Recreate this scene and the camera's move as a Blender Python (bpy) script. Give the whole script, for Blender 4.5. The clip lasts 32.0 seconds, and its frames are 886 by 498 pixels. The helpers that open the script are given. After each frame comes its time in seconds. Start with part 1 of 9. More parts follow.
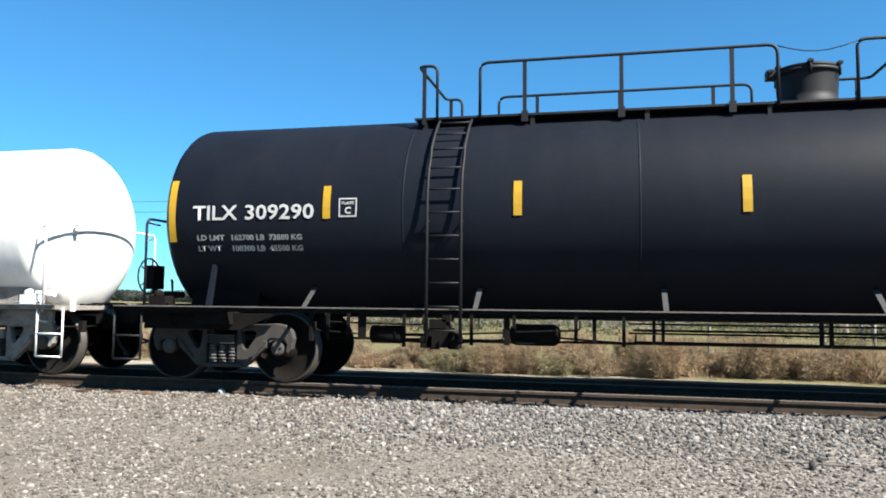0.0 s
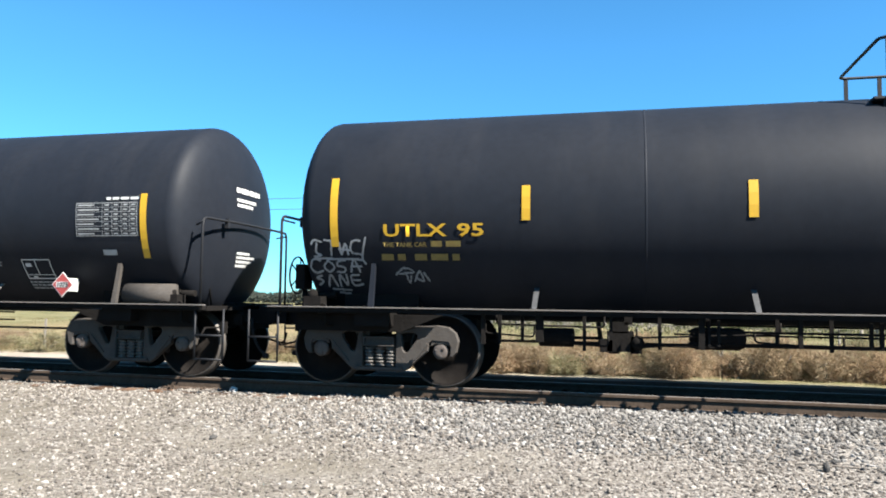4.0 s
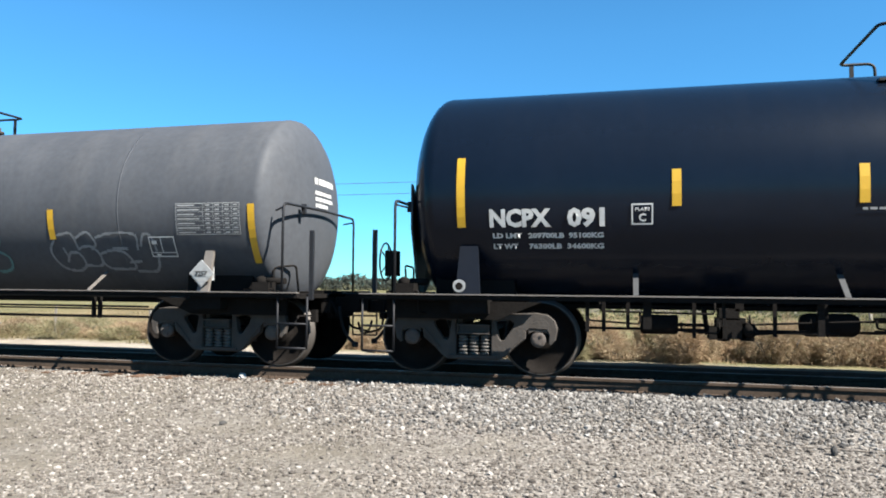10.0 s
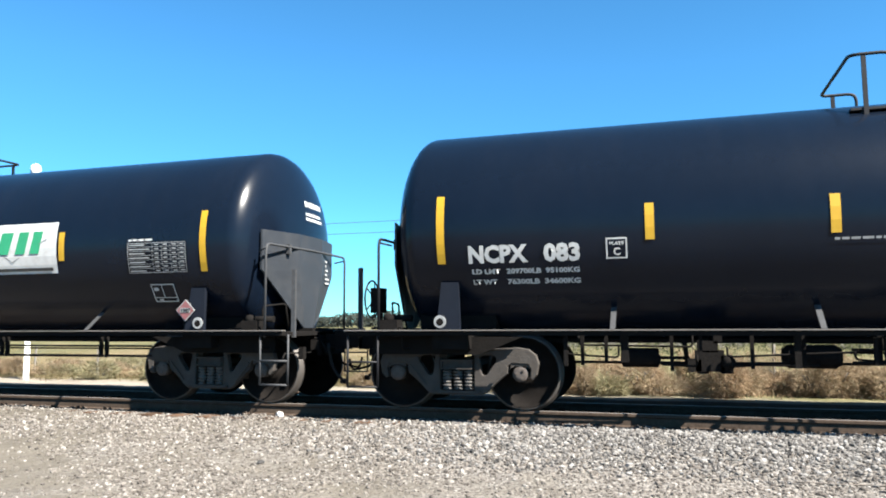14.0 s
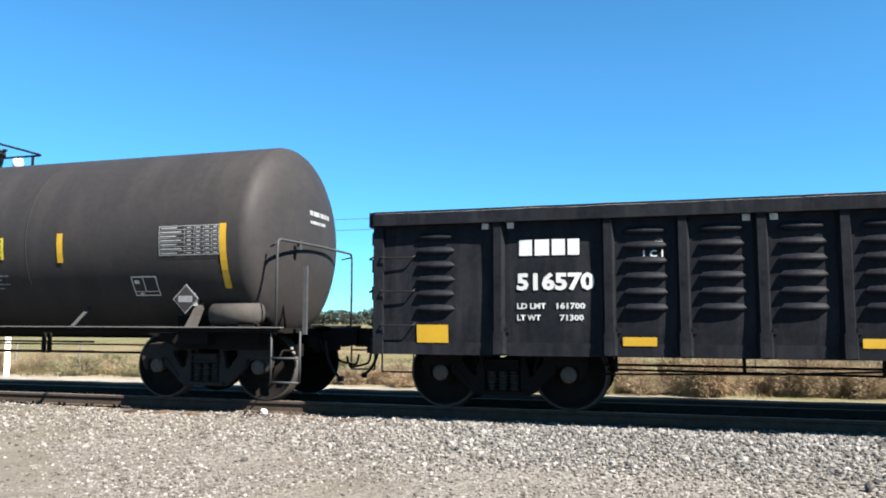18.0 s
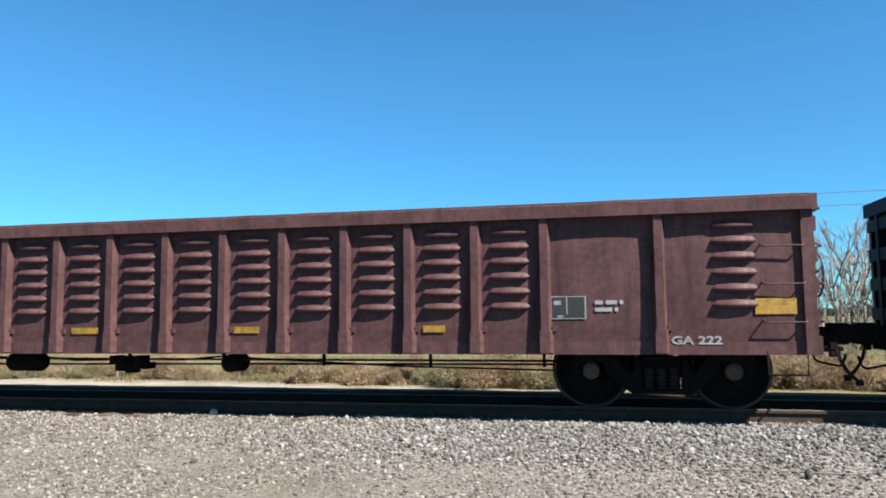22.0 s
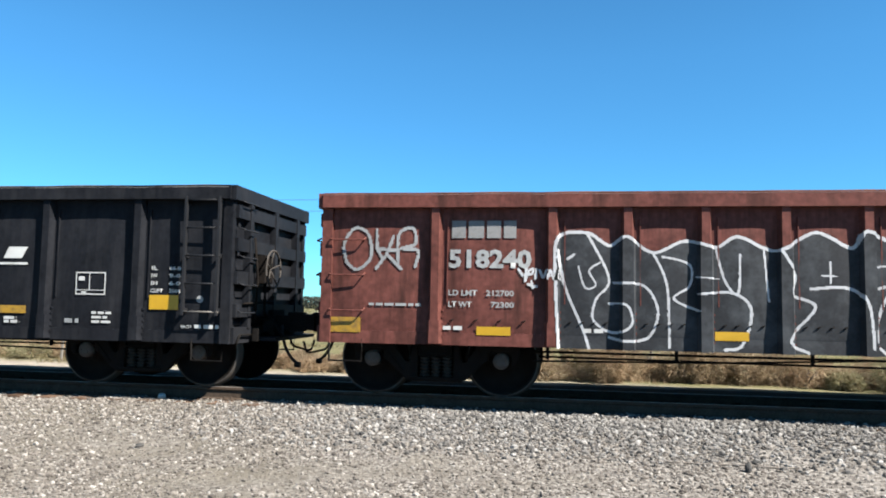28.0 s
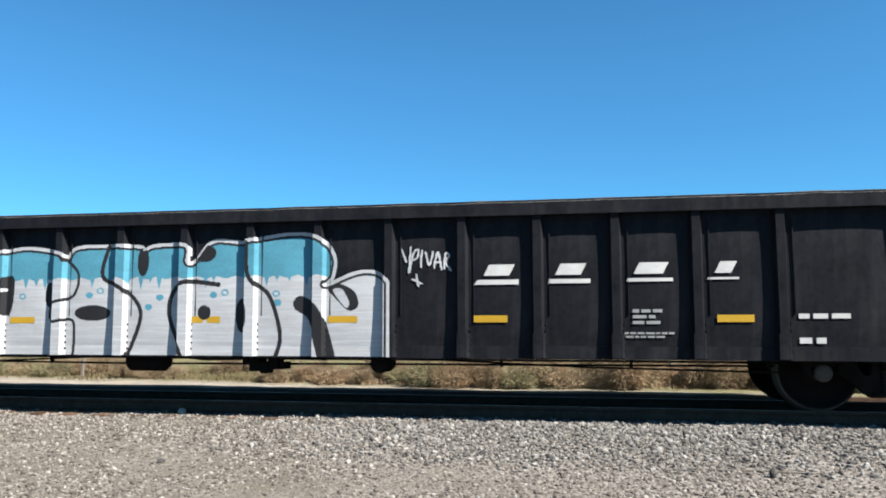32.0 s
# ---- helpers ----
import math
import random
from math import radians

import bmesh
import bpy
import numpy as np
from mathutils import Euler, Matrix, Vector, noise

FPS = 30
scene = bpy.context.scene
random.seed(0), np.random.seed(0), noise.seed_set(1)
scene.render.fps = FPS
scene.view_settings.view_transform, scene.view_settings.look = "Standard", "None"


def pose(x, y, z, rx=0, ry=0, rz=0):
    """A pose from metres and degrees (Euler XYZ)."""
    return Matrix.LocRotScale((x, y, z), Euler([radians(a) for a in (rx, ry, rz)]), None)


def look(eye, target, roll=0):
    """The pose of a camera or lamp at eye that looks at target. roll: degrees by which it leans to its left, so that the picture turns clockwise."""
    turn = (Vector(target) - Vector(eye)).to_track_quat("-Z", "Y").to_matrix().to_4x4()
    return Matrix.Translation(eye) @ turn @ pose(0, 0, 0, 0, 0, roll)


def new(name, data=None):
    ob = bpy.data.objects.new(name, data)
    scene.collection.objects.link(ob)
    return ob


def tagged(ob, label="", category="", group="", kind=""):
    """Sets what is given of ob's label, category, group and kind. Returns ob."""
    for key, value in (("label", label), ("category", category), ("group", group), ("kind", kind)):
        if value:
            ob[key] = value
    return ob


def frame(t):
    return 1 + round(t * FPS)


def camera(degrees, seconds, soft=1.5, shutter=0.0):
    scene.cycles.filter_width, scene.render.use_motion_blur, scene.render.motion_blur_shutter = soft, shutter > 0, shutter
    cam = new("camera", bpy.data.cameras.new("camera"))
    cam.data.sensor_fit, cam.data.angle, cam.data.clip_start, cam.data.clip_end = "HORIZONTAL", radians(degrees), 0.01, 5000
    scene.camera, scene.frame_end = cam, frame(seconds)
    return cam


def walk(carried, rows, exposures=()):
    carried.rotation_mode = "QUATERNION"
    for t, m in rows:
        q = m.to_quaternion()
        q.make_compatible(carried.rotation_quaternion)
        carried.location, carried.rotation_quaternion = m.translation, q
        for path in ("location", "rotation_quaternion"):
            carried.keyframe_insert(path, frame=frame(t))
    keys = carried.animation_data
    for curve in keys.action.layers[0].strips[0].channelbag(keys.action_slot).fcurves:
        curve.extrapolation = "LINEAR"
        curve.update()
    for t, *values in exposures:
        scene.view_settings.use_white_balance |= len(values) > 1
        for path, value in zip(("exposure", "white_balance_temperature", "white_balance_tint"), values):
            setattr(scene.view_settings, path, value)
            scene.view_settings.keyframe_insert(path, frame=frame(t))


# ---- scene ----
EYE = (0.0, 0.0, 1.60)


def aim(yaw, pitch, roll):
    """Camera pose at the eye: yaw to the left of +y and pitch up, in degrees."""
    a, b = radians(yaw), radians(pitch)
    ahead = Vector((-math.sin(a) * math.cos(b), math.cos(a) * math.cos(b), math.sin(b)))
    return look(EYE, Vector(EYE) + ahead * 10, roll)


cam = camera(62.19, 32.0, soft=1.87)
walk(cam, [
    (0, aim(12.87, 3.96, 0.53)), (0.5, aim(12.48, 4.28, 0.85)), (1, aim(12.29, 4.20, 0.94)),
    (1.5, aim(12.24, 4.42, 1.45)), (2, aim(12.42, 4.23, 0.93)), (2.5, aim(13.65, 4.03, 0.55)),
    (3, aim(14.06, 4.64, 0.94)), (3.5, aim(13.80, 3.89, 0.75)), (5.5, aim(13.76, 4.65, 0.71)),
    (6, aim(13.62, 5.55, 0.40)), (6.5, aim(13.77, 4.24, 1.30)), (7, aim(14.23, 4.06, 0.70)),
    (7.5, aim(13.61, 4.11, 0.16)), (8, aim(13.40, 3.60, 0.17)), (8.5, aim(12.77, 3.17, 0.17)),
    (9, aim(12.95, 3.10, 0.01)), (9.5, aim(13.08, 3.37, 0.52)), (10, aim(14.30, 2.80, 0.44)),
    (10.5, aim(14.64, 3.59, 0.01)), (11, aim(14.19, 4.17, -0.16)), (11.5, aim(14.60, 4.49, -0.20)),
    (12, aim(16.29, 4.74, -0.03)), (12.5, aim(16.10, 4.22, -0.29)), (13, aim(16.62, 4.53, -0.17)),
    (13.5, aim(17.01, 5.16, -0.42)), (15.5, aim(16.67, 5.99, -0.41)), (16, aim(16.31, 5.52, -0.84)),
    (16.5, aim(16.09, 5.14, -0.72)), (17, aim(16.04, 5.42, -0.27)), (17.5, aim(15.95, 5.32, -0.34)),
    (18, aim(15.90, 5.42, 0.02)), (18.5, aim(15.00, 5.37, 0.06)), (19, aim(13.57, 5.06, 0.39)),
    (19.5, aim(11.78, 5.65, 0.80)), (20, aim(11.57, 4.55, 1.19)), (20.5, aim(11.61, 4.66, 0.40)),
    (21, aim(11.33, 5.21, 0.24)), (21.5, aim(12.02, 5.39, 0.03)), (22, aim(12.21, 5.17, -0.55)),
    (22.5, aim(11.78, 6.01, -0.26)), (23, aim(10.15, 5.65, 0.06)), (23.5, aim(9.66, 5.56, 0.09)),
    (24, aim(8.84, 5.55, 0.03)), (24.5, aim(9.26, 6.20, -0.19)), (26.5, aim(11.76, 6.81, 0.33)),
    (27, aim(11.65, 5.77, 0.52)), (27.5, aim(11.12, 4.91, 1.35)), (28, aim(8.87, 4.36, 1.00)),
    (28.5, aim(8.74, 4.59, 1.19)), (29, aim(8.64, 4.77, 0.96)), (29.5, aim(9.06, 4.82, 1.00)),
    (30, aim(10.50, 4.75, 0.69)), (30.5, aim(11.31, 5.12, 0.93)), (31, aim(10.39, 6.19, -0.53)),
    (31.5, aim(9.57, 5.02, 0.56)), (32, aim(10.08, 5.12, -0.20)),
], exposures=[(0, 1.94), (0.5, 2.22), (1, 2.40), (3, 2.36), (6, 2.26), (7, 2.34), (8, 2.26), (9, 2.16), (10, 2.10), (11, 2.30), (12, 2.26), (13, 2.30), (16, 2.30), (17, 2.27), (18.5, 2.08), (20, 1.89), (22, 1.89), (24, 2.12), (25.5, 2.12), (27, 2.04), (29, 1.97), (31, 1.95), (32, 1.78)])

# ---- light ----
SUN_DIR = Vector((0.62, -0.31, 0.70)).normalized()
world = bpy.data.worlds.new("sky")
scene.world = world
world.use_nodes = True
wn = world.node_tree.nodes
sky = wn.new("ShaderNodeTexSky")
sky.sky_type = 'NISHITA'
sky.sun_disc = False
sky.sun_elevation = math.asin(SUN_DIR.z)
sky.sun_rotation = math.atan2(SUN_DIR.x, SUN_DIR.y)
sky.altitude = 1800
sky.air_density = 0.85
sky.dust_density = 0.6
sky.ozone_density = 5.0
tint = wn.new("ShaderNodeMix")
tint.data_type, tint.blend_type = 'RGBA', 'MULTIPLY'
tint.inputs[0].default_value = 1.0
tint.inputs[7].default_value = (0.46, 1.00, 1.07, 1)
world.node_tree.links.new(sky.outputs[0], tint.inputs[6])
# a little less glow towards the horizon, as through dry desert air
up = wn.new("ShaderNodeSeparateXYZ")
world.node_tree.links.new(wn.new("ShaderNodeTexCoord").outputs["Generated"], up.inputs[0])
fall = wn.new("ShaderNodeMapRange")
fall.inputs[1].default_value, fall.inputs[2].default_value, fall.inputs[3].default_value, fall.inputs[4].default_value = 0.0, 0.32, 0.80, 1.07
world.node_tree.links.new(up.outputs[2], fall.inputs[0])
haze = wn.new("ShaderNodeMix")
haze.data_type, haze.blend_type = 'RGBA', 'MULTIPLY'
haze.inputs[0].default_value = 1.0
world.node_tree.links.new(tint.outputs[2], haze.inputs[6])
world.node_tree.links.new(fall.outputs[0], haze.inputs[7])
world.node_tree.links.new(haze.outputs[2], wn["Background"].inputs[0])
wn["Background"].inputs[1].default_value = 0.0527
sun = new("sun", bpy.data.lights.new("sun", 'SUN'))
sun.data.energy = 5.0
sun.data.angle = radians(0.53)
sun.data.color = (1.0, 0.95, 0.87)
sun.matrix_basis = look(SUN_DIR * 60, (0, 0, 0))

# ---- materials ----
MATS = {}


def mat(name, color, rough=0.6, metal=0.0, var=0.15, scale=6.0, bump=0.0, bscale=40.0, stain=None, stain_amt=0.0,
        stain_scale=(1.5, 1.5, 1.5), rnd=0.0, coat=0.0, spec=0.5, island=False):
    """A procedural surface: base colour with two scales of variation, stains, and fine relief."""
    if name in MATS:
        return MATS[name]
    m = bpy.data.materials.new(name)
    m.use_nodes = True
    nt = m.node_tree
    N, L = nt.nodes, nt.links
    b = N["Principled BSDF"]
    b.inputs["Roughness"].default_value = rough
    b.inputs["Metallic"].default_value = metal
    b.inputs["Coat Weight"].default_value = coat
    b.inputs["Specular IOR Level"].default_value = spec
    tc = N.new("ShaderNodeTexCoord")
    n1 = N.new("ShaderNodeTexNoise")
    n1.inputs["Scale"].default_value = scale
    n1.inputs["Detail"].default_value = 5
    L.new(tc.outputs["Object"], n1.inputs["Vector"])
    n2 = N.new("ShaderNodeTexNoise")
    n2.inputs["Scale"].default_value = scale * 9
    n2.inputs["Detail"].default_value = 3
    L.new(tc.outputs["Object"], n2.inputs["Vector"])
    add = N.new("ShaderNodeMath")
    add.operation = 'ADD'
    L.new(n1.outputs[0], add.inputs[0])
    L.new(n2.outputs[0], add.inputs[1])
    mr = N.new("ShaderNodeMapRange")
    mr.inputs[1].default_value, mr.inputs[2].default_value = 0.6, 1.4
    mr.inputs[3].default_value, mr.inputs[4].default_value = 1 - var, 1 + var
    L.new(add.outputs[0], mr.inputs[0])
    mul = N.new("ShaderNodeMix")
    mul.data_type, mul.blend_type = 'RGBA', 'MULTIPLY'
    mul.inputs[0].default_value = 1.0
    mul.inputs[6].default_value = (*color, 1)
    L.new(mr.outputs[0], mul.inputs[7])
    col = mul.outputs[2]
    if stain:
        mp = N.new("ShaderNodeMapping")
        mp.inputs["Scale"].default_value = stain_scale
        L.new(tc.outputs["Object"], mp.inputs[0])
        n3 = N.new("ShaderNodeTexNoise")
        n3.inputs["Scale"].default_value = 1.0
        n3.inputs["Detail"].default_value = 7
        n3.inputs["Roughness"].default_value = 0.65
        L.new(mp.outputs[0], n3.inputs["Vector"])
        r3 = N.new("ShaderNodeMapRange")
        r3.inputs[1].default_value, r3.inputs[2].default_value = 0.46, 0.72
        r3.inputs[3].default_value, r3.inputs[4].default_value = 0.0, stain_amt
        L.new(n3.outputs[0], r3.inputs[0])
        mx = N.new("ShaderNodeMix")
        mx.data_type = 'RGBA'
        L.new(r3.outputs[0], mx.inputs[0])
        L.new(col, mx.inputs[6])
        mx.inputs[7].default_value = (*stain, 1)
        col = mx.outputs[2]
        rr = N.new("ShaderNodeMapRange")
        rr.inputs[3].default_value, rr.inputs[4].default_value = rough, min(1.0, rough + 0.3)
        L.new(r3.outputs[0], rr.inputs[0])
        L.new(rr.outputs[0], b.inputs["Roughness"])
    if rnd:
        src = N.new("ShaderNodeNewGeometry").outputs["Random Per Island"] if island else N.new("ShaderNodeObjectInfo").outputs["Random"]
        r4 = N.new("ShaderNodeMapRange")
        r4.inputs[3].default_value, r4.inputs[4].default_value = 1 - rnd, 1 + rnd
        L.new(src, r4.inputs[0])
        m4 = N.new("ShaderNodeMix")
        m4.data_type, m4.blend_type = 'RGBA', 'MULTIPLY'
        m4.inputs[0].default_value = 1.0
        L.new(col, m4.inputs[6])
        L.new(r4.outputs[0], m4.inputs[7])
        col = m4.outputs[2]
    L.new(col, b.inputs["Base Color"])
    if bump:
        n5 = N.new("ShaderNodeTexNoise")
        n5.inputs["Scale"].default_value = bscale
        n5.inputs["Detail"].default_value = 4
        L.new(tc.outputs["Object"], n5.inputs["Vector"])
        bp = N.new("ShaderNodeBump")
        bp.inputs["Strength"].default_value = bump
        bp.inputs["Distance"].default_value = 0.02
        L.new(n5.outputs[0], bp.inputs["Height"])
        L.new(bp.outputs[0], b.inputs["Normal"])
    MATS[name] = m
    return m


DUST = (0.16, 0.14, 0.12)
TANK_BLACK = mat("tank_black_paint", (0.0056, 0.0074, 0.0117), 0.55, var=0.15, scale=1.2, bump=0.05, bscale=3, stain=DUST, stain_amt=0.012, stain_scale=(2.2, 0.5, 0.5), spec=0.09)
TANK_DULL = mat("tank_dull_black_paint", (0.0084, 0.0101, 0.0140), 0.55, var=0.15, scale=1.2, bump=0.05, bscale=3, stain=DUST, stain_amt=0.02, stain_scale=(2.2, 0.5, 0.5), spec=0.09)
TANK_BLUE = mat("tank_glossy_blue_black_paint", (0.003, 0.0056, 0.0112), 0.24, var=0.12, scale=1.2, bump=0.03, bscale=3, stain=DUST, stain_amt=0.005, stain_scale=(3, 0.5, 0.5), spec=0.2)
TANK_GREY = mat("tank_faded_grey_paint", (0.0465, 0.0500, 0.0565), 0.55, var=0.15, scale=1.2, bump=0.05, bscale=3, stain=(0.16, 0.15, 0.14), stain_amt=0.1, stain_scale=(2.2, 0.6, 0.6), spec=0.09)
TANK_BROWN = mat("tank_dusty_brown_paint", (0.0236, 0.0219, 0.0221), 0.55, var=0.15, scale=1.2, bump=0.05, bscale=3, stain=(0.15, 0.12, 0.10), stain_amt=0.07, stain_scale=(2.2, 0.6, 0.6), spec=0.08)
TANK_WHITE = mat("tank_white_paint", (0.56, 0.56, 0.545), 0.6, var=0.08, scale=1.5, stain=(0.45, 0.42, 0.38), stain_amt=0.15, stain_scale=(4, 1, 1))
# white car's underside and trucks: grime and shade together in one colour
DIRTY_SHADED_WHITE = mat("grimy_shaded_white_paint", (0.20, 0.185, 0.170), 0.75, var=0.3, scale=4, stain=(0.06, 0.05, 0.042), stain_amt=0.8, stain_scale=(5, 5, 5), spec=0.15)
GON_BLACK = mat("gondola_black_paint", (0.0087, 0.0094, 0.0116), 0.5, var=0.4, scale=1.5, bump=0.55, bscale=1.8, stain=(0.040, 0.040, 0.042), stain_amt=0.25, stain_scale=(5, 1, 0.8), spec=0.04)
GON_RED = mat("gondola_red_oxide_paint", (0.088, 0.0315, 0.0255), 0.55, var=0.5, scale=1.3, bump=0.55, bscale=1.8, stain=(0.022, 0.010, 0.008), stain_amt=0.85, stain_scale=(5.0, 1, 0.7), spec=0.1)
GON_MAROON = mat("gondola_faded_maroon_paint", (0.063, 0.0310, 0.0315), 0.55, var=0.45, scale=1.3, bump=0.55, bscale=1.8, stain=(0.022, 0.011, 0.010), stain_amt=0.7, stain_scale=(5.0, 1, 0.7), spec=0.15)
# rim tones: wear and dust, plus the light an edge catches, as colour
EDGE_PALE = mat("scraped_dusty_highlit_edge", (0.085, 0.083, 0.080), 0.85, var=0.8, scale=3, spec=0.1)
EDGE_RED = mat("scraped_dusty_highlit_red", (0.105, 0.062, 0.054), 0.8, var=0.4, scale=3, spec=0.1)
UNDER = mat("underframe_black_grime", (0.0085, 0.0077, 0.0072), 0.85, var=0.3, scale=5, bump=0.3, bscale=25, spec=0.03)
# cast steel with grime and the shade below a gondola in its colour
FRAME_DARK = mat("grimy_shade_dark_steel", (0.0086, 0.0070, 0.0061), 0.88, var=0.3, scale=7, bump=0.3, bscale=30, spec=0.05)
FRAME_STEEL = mat("dusty_cast_steel", (0.043, 0.0385, 0.035), 0.8, metal=0.0, spec=0.1, var=0.3, scale=7, bump=0.3, bscale=30, stain=(0.045, 0.038, 0.032), stain_amt=0.55, stain_scale=(5, 5, 5))
SPRING = mat("pale_dusty_spring_steel", (0.072, 0.066, 0.060), 0.75, spec=0.15, var=0.25, scale=14, stain=(0.05, 0.045, 0.04), stain_amt=0.4, stain_scale=(9, 9, 9))
# spring steel of the darker trucks, grime and shade both in the colour
SPRING_DARK = mat("grimy_shade_dark_spring", (0.024, 0.021, 0.018), 0.85, var=0.4, scale=14, spec=0.08)
# cast steel in a tone between the pale and the dark one
FRAME_MID = mat("mid_dark_cast_steel", (0.024, 0.0215, 0.0195), 0.85, var=0.3, scale=7, bump=0.3, bscale=30, spec=0.06)
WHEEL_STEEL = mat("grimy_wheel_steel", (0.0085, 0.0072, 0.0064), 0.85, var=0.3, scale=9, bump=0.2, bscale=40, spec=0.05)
TREAD = mat("bright_wheel_tread", (0.045, 0.039, 0.034), 0.6, metal=0.3, var=0.1, scale=9)
BEARING = mat("dusty_bearing_cap", (0.062, 0.052, 0.046), 0.7, spec=0.2, metal=0.0, var=0.3, scale=20)
WHITE = mat("white_decal", (0.3864, 0.3864, 0.3756), 0.6, var=0.12, scale=8, stain=(0.25, 0.24, 0.22), stain_amt=0.45, stain_scale=(7, 7, 7))
GREYW = mat("faded_white_decal", (0.2043, 0.2101, 0.2101), 0.65, var=0.2, scale=8, stain=(0.08, 0.08, 0.08), stain_amt=0.6, stain_scale=(9, 9, 9))
DIMW = mat("dirty_faded_stencil", (0.1362, 0.1362, 0.1362), 0.7, var=0.3, scale=9, stain=(0.04, 0.04, 0.04), stain_amt=0.6, stain_scale=(9, 9, 9))
YELLOW = mat("yellow_reflector", (0.3564, 0.2068, 0.008273), 0.45, var=0.1, scale=6)
YSIGN = mat("yellow_sign_sheet", (0.3791, 0.3007, 0.01307), 0.5, var=0.08, scale=6)
RED = mat("red_placard", (0.2339, 0.0344, 0.03096), 0.5, var=0.1, scale=8)
PLACARD_FADED = mat("faded_red_placard", (0.15, 0.055, 0.055), 0.6, var=0.2, scale=12)
BLACKINK = mat("black_ink", (0.0172, 0.0172, 0.0172), 0.5, var=0.1)
GREEN = mat("green_ink", (0.0172, 0.1892, 0.086), 0.5, var=0.1)
PIPE = mat("pipe_black_paint", (0.00946, 0.00989, 0.01161), 0.6, var=0.2, scale=12, spec=0.2)
GALV = mat("pale_worn_rail_paint", (0.0903, 0.07998, 0.07095), 0.65, metal=0.0, var=0.25, scale=12)
RAIL_GREY = mat("worn_grey_rail_paint", (0.03784, 0.0387, 0.04042), 0.6, var=0.25, scale=12, spec=0.2)
HOSE = mat("black_rubber_hose", (0.0086, 0.0086, 0.0086), 0.7, var=0.2, scale=20, spec=0.2)

# ---- mesh helpers ----


def box(bm, x0, x1, y0, y1, z0, z1):
    v = [bm.verts.new(p) for p in ((x0, y0, z0), (x1, y0, z0), (x1, y1, z0), (x0, y1, z0), (x0, y0, z1), (x1, y0, z1), (x1, y1, z1), (x0, y1, z1))]
    for f in ((3, 2, 1, 0), (4, 5, 6, 7), (0, 1, 5, 4), (1, 2, 6, 5), (2, 3, 7, 6), (3, 0, 4, 7)):
        bm.faces.new([v[i] for i in f])


def tube(bm, pts, r, seg=8):
    """A round bar along a line of points, with mitred bends and closed ends."""
    pts = [Vector(p) for p in pts]
    rings = []
    for i, p in enumerate(pts):
        a = (pts[i] - pts[i - 1]).normalized() if i else None
        b = (pts[i + 1] - pts[i]).normalized() if i + 1 < len(pts) else None
        d = ((a or b) + (b or a)).normalized()
        k = 1.0 if a is None or b is None else 1.0 / max(0.5, a.dot(d))
        up = Vector((0, 0, 1)) if abs(d.z) < 0.9 else Vector((1, 0, 0))
        u = d.cross(up).normalized()
        w = u.cross(d)
        rings.append([bm.verts.new(p + (u * math.cos(2 * math.pi * j / seg) + w * math.sin(2 * math.pi * j / seg)) * r * k) for j in range(seg)])
    for q, s in zip(rings, rings[1:]):
        for j in range(seg):
            f = bm.faces.new((q[j], q[(j + 1) % seg], s[(j + 1) % seg], s[j]))
            f.smooth = True
    bm.faces.new(rings[0][::-1])
    bm.faces.new(rings[-1])


def bend(p0, p1, p2, r=0.08, n=4):
    """Points of a rounded corner at p1."""
    p0, p1, p2 = Vector(p0), Vector(p1), Vector(p2)
    a, b = p1 + (p0 - p1).normalized() * r, p1 + (p2 - p1).normalized() * r
    return [(a * (1 - t) ** 2 + p1 * 2 * t * (1 - t) + b * t ** 2) for t in [i / n for i in range(n + 1)]]


def rounded(pts, r=0.08):
    out = [pts[0]]
    for i in range(1, len(pts) - 1):
        out += bend(pts[i - 1], pts[i], pts[i + 1], r)
    return out + [pts[-1]]


def lathe(bm, prof, axis='X', seg=48, smooth=True, c=(0, 0, 0)):
    """Turn a profile of (along, radius) about an axis through c."""
    rings = []
    for a, r in prof:
        ring = []
        if r < 1e-5:
            ring = [bm.verts.new((c[0] + a, c[1], c[2]) if axis == 'X' else (c[0], c[1] + a, c[2]) if axis == 'Y' else (c[0], c[1], c[2] + a))] * seg
        else:
            for j in range(seg):
                u, w = r * math.cos(2 * math.pi * j / seg), r * math.sin(2 * math.pi * j / seg)
                ring.append(bm.verts.new((c[0] + a, c[1] + u, c[2] + w) if axis == 'X' else (c[0] + w, c[1] + a, c[2] + u) if axis == 'Y' else (c[0] + u, c[1] + w, c[2] + a)))
        rings.append(ring)
    for q, s in zip(rings, rings[1:]):
        for j in range(seg):
            vs = [q[j], q[(j + 1) % seg], s[(j + 1) % seg], s[j]]
            u = []
            for v in vs:
                if v not in u:
                    u.append(v)
            if len(u) > 2:
                f = bm.faces.new(u)
                f.smooth = smooth
    for ring, rev in ((rings[0], True), (rings[-1], False)):
        if ring[0] is not ring[1]:
            bm.faces.new(ring[::-1] if rev else ring)


def slab(bm, poly, y0, y1):
    """A plate with an outline of (x, z) points between two y planes."""
    a = [bm.verts.new((x, y0, z)) for x, z in poly]
    b = [bm.verts.new((x, y1, z)) for x, z in poly]
    bm.faces.new(a)
    bm.faces.new(b[::-1])
    for i in range(len(poly)):
        j = (i + 1) % len(poly)
        bm.faces.new((a[j], a[i], b[i], b[j]))


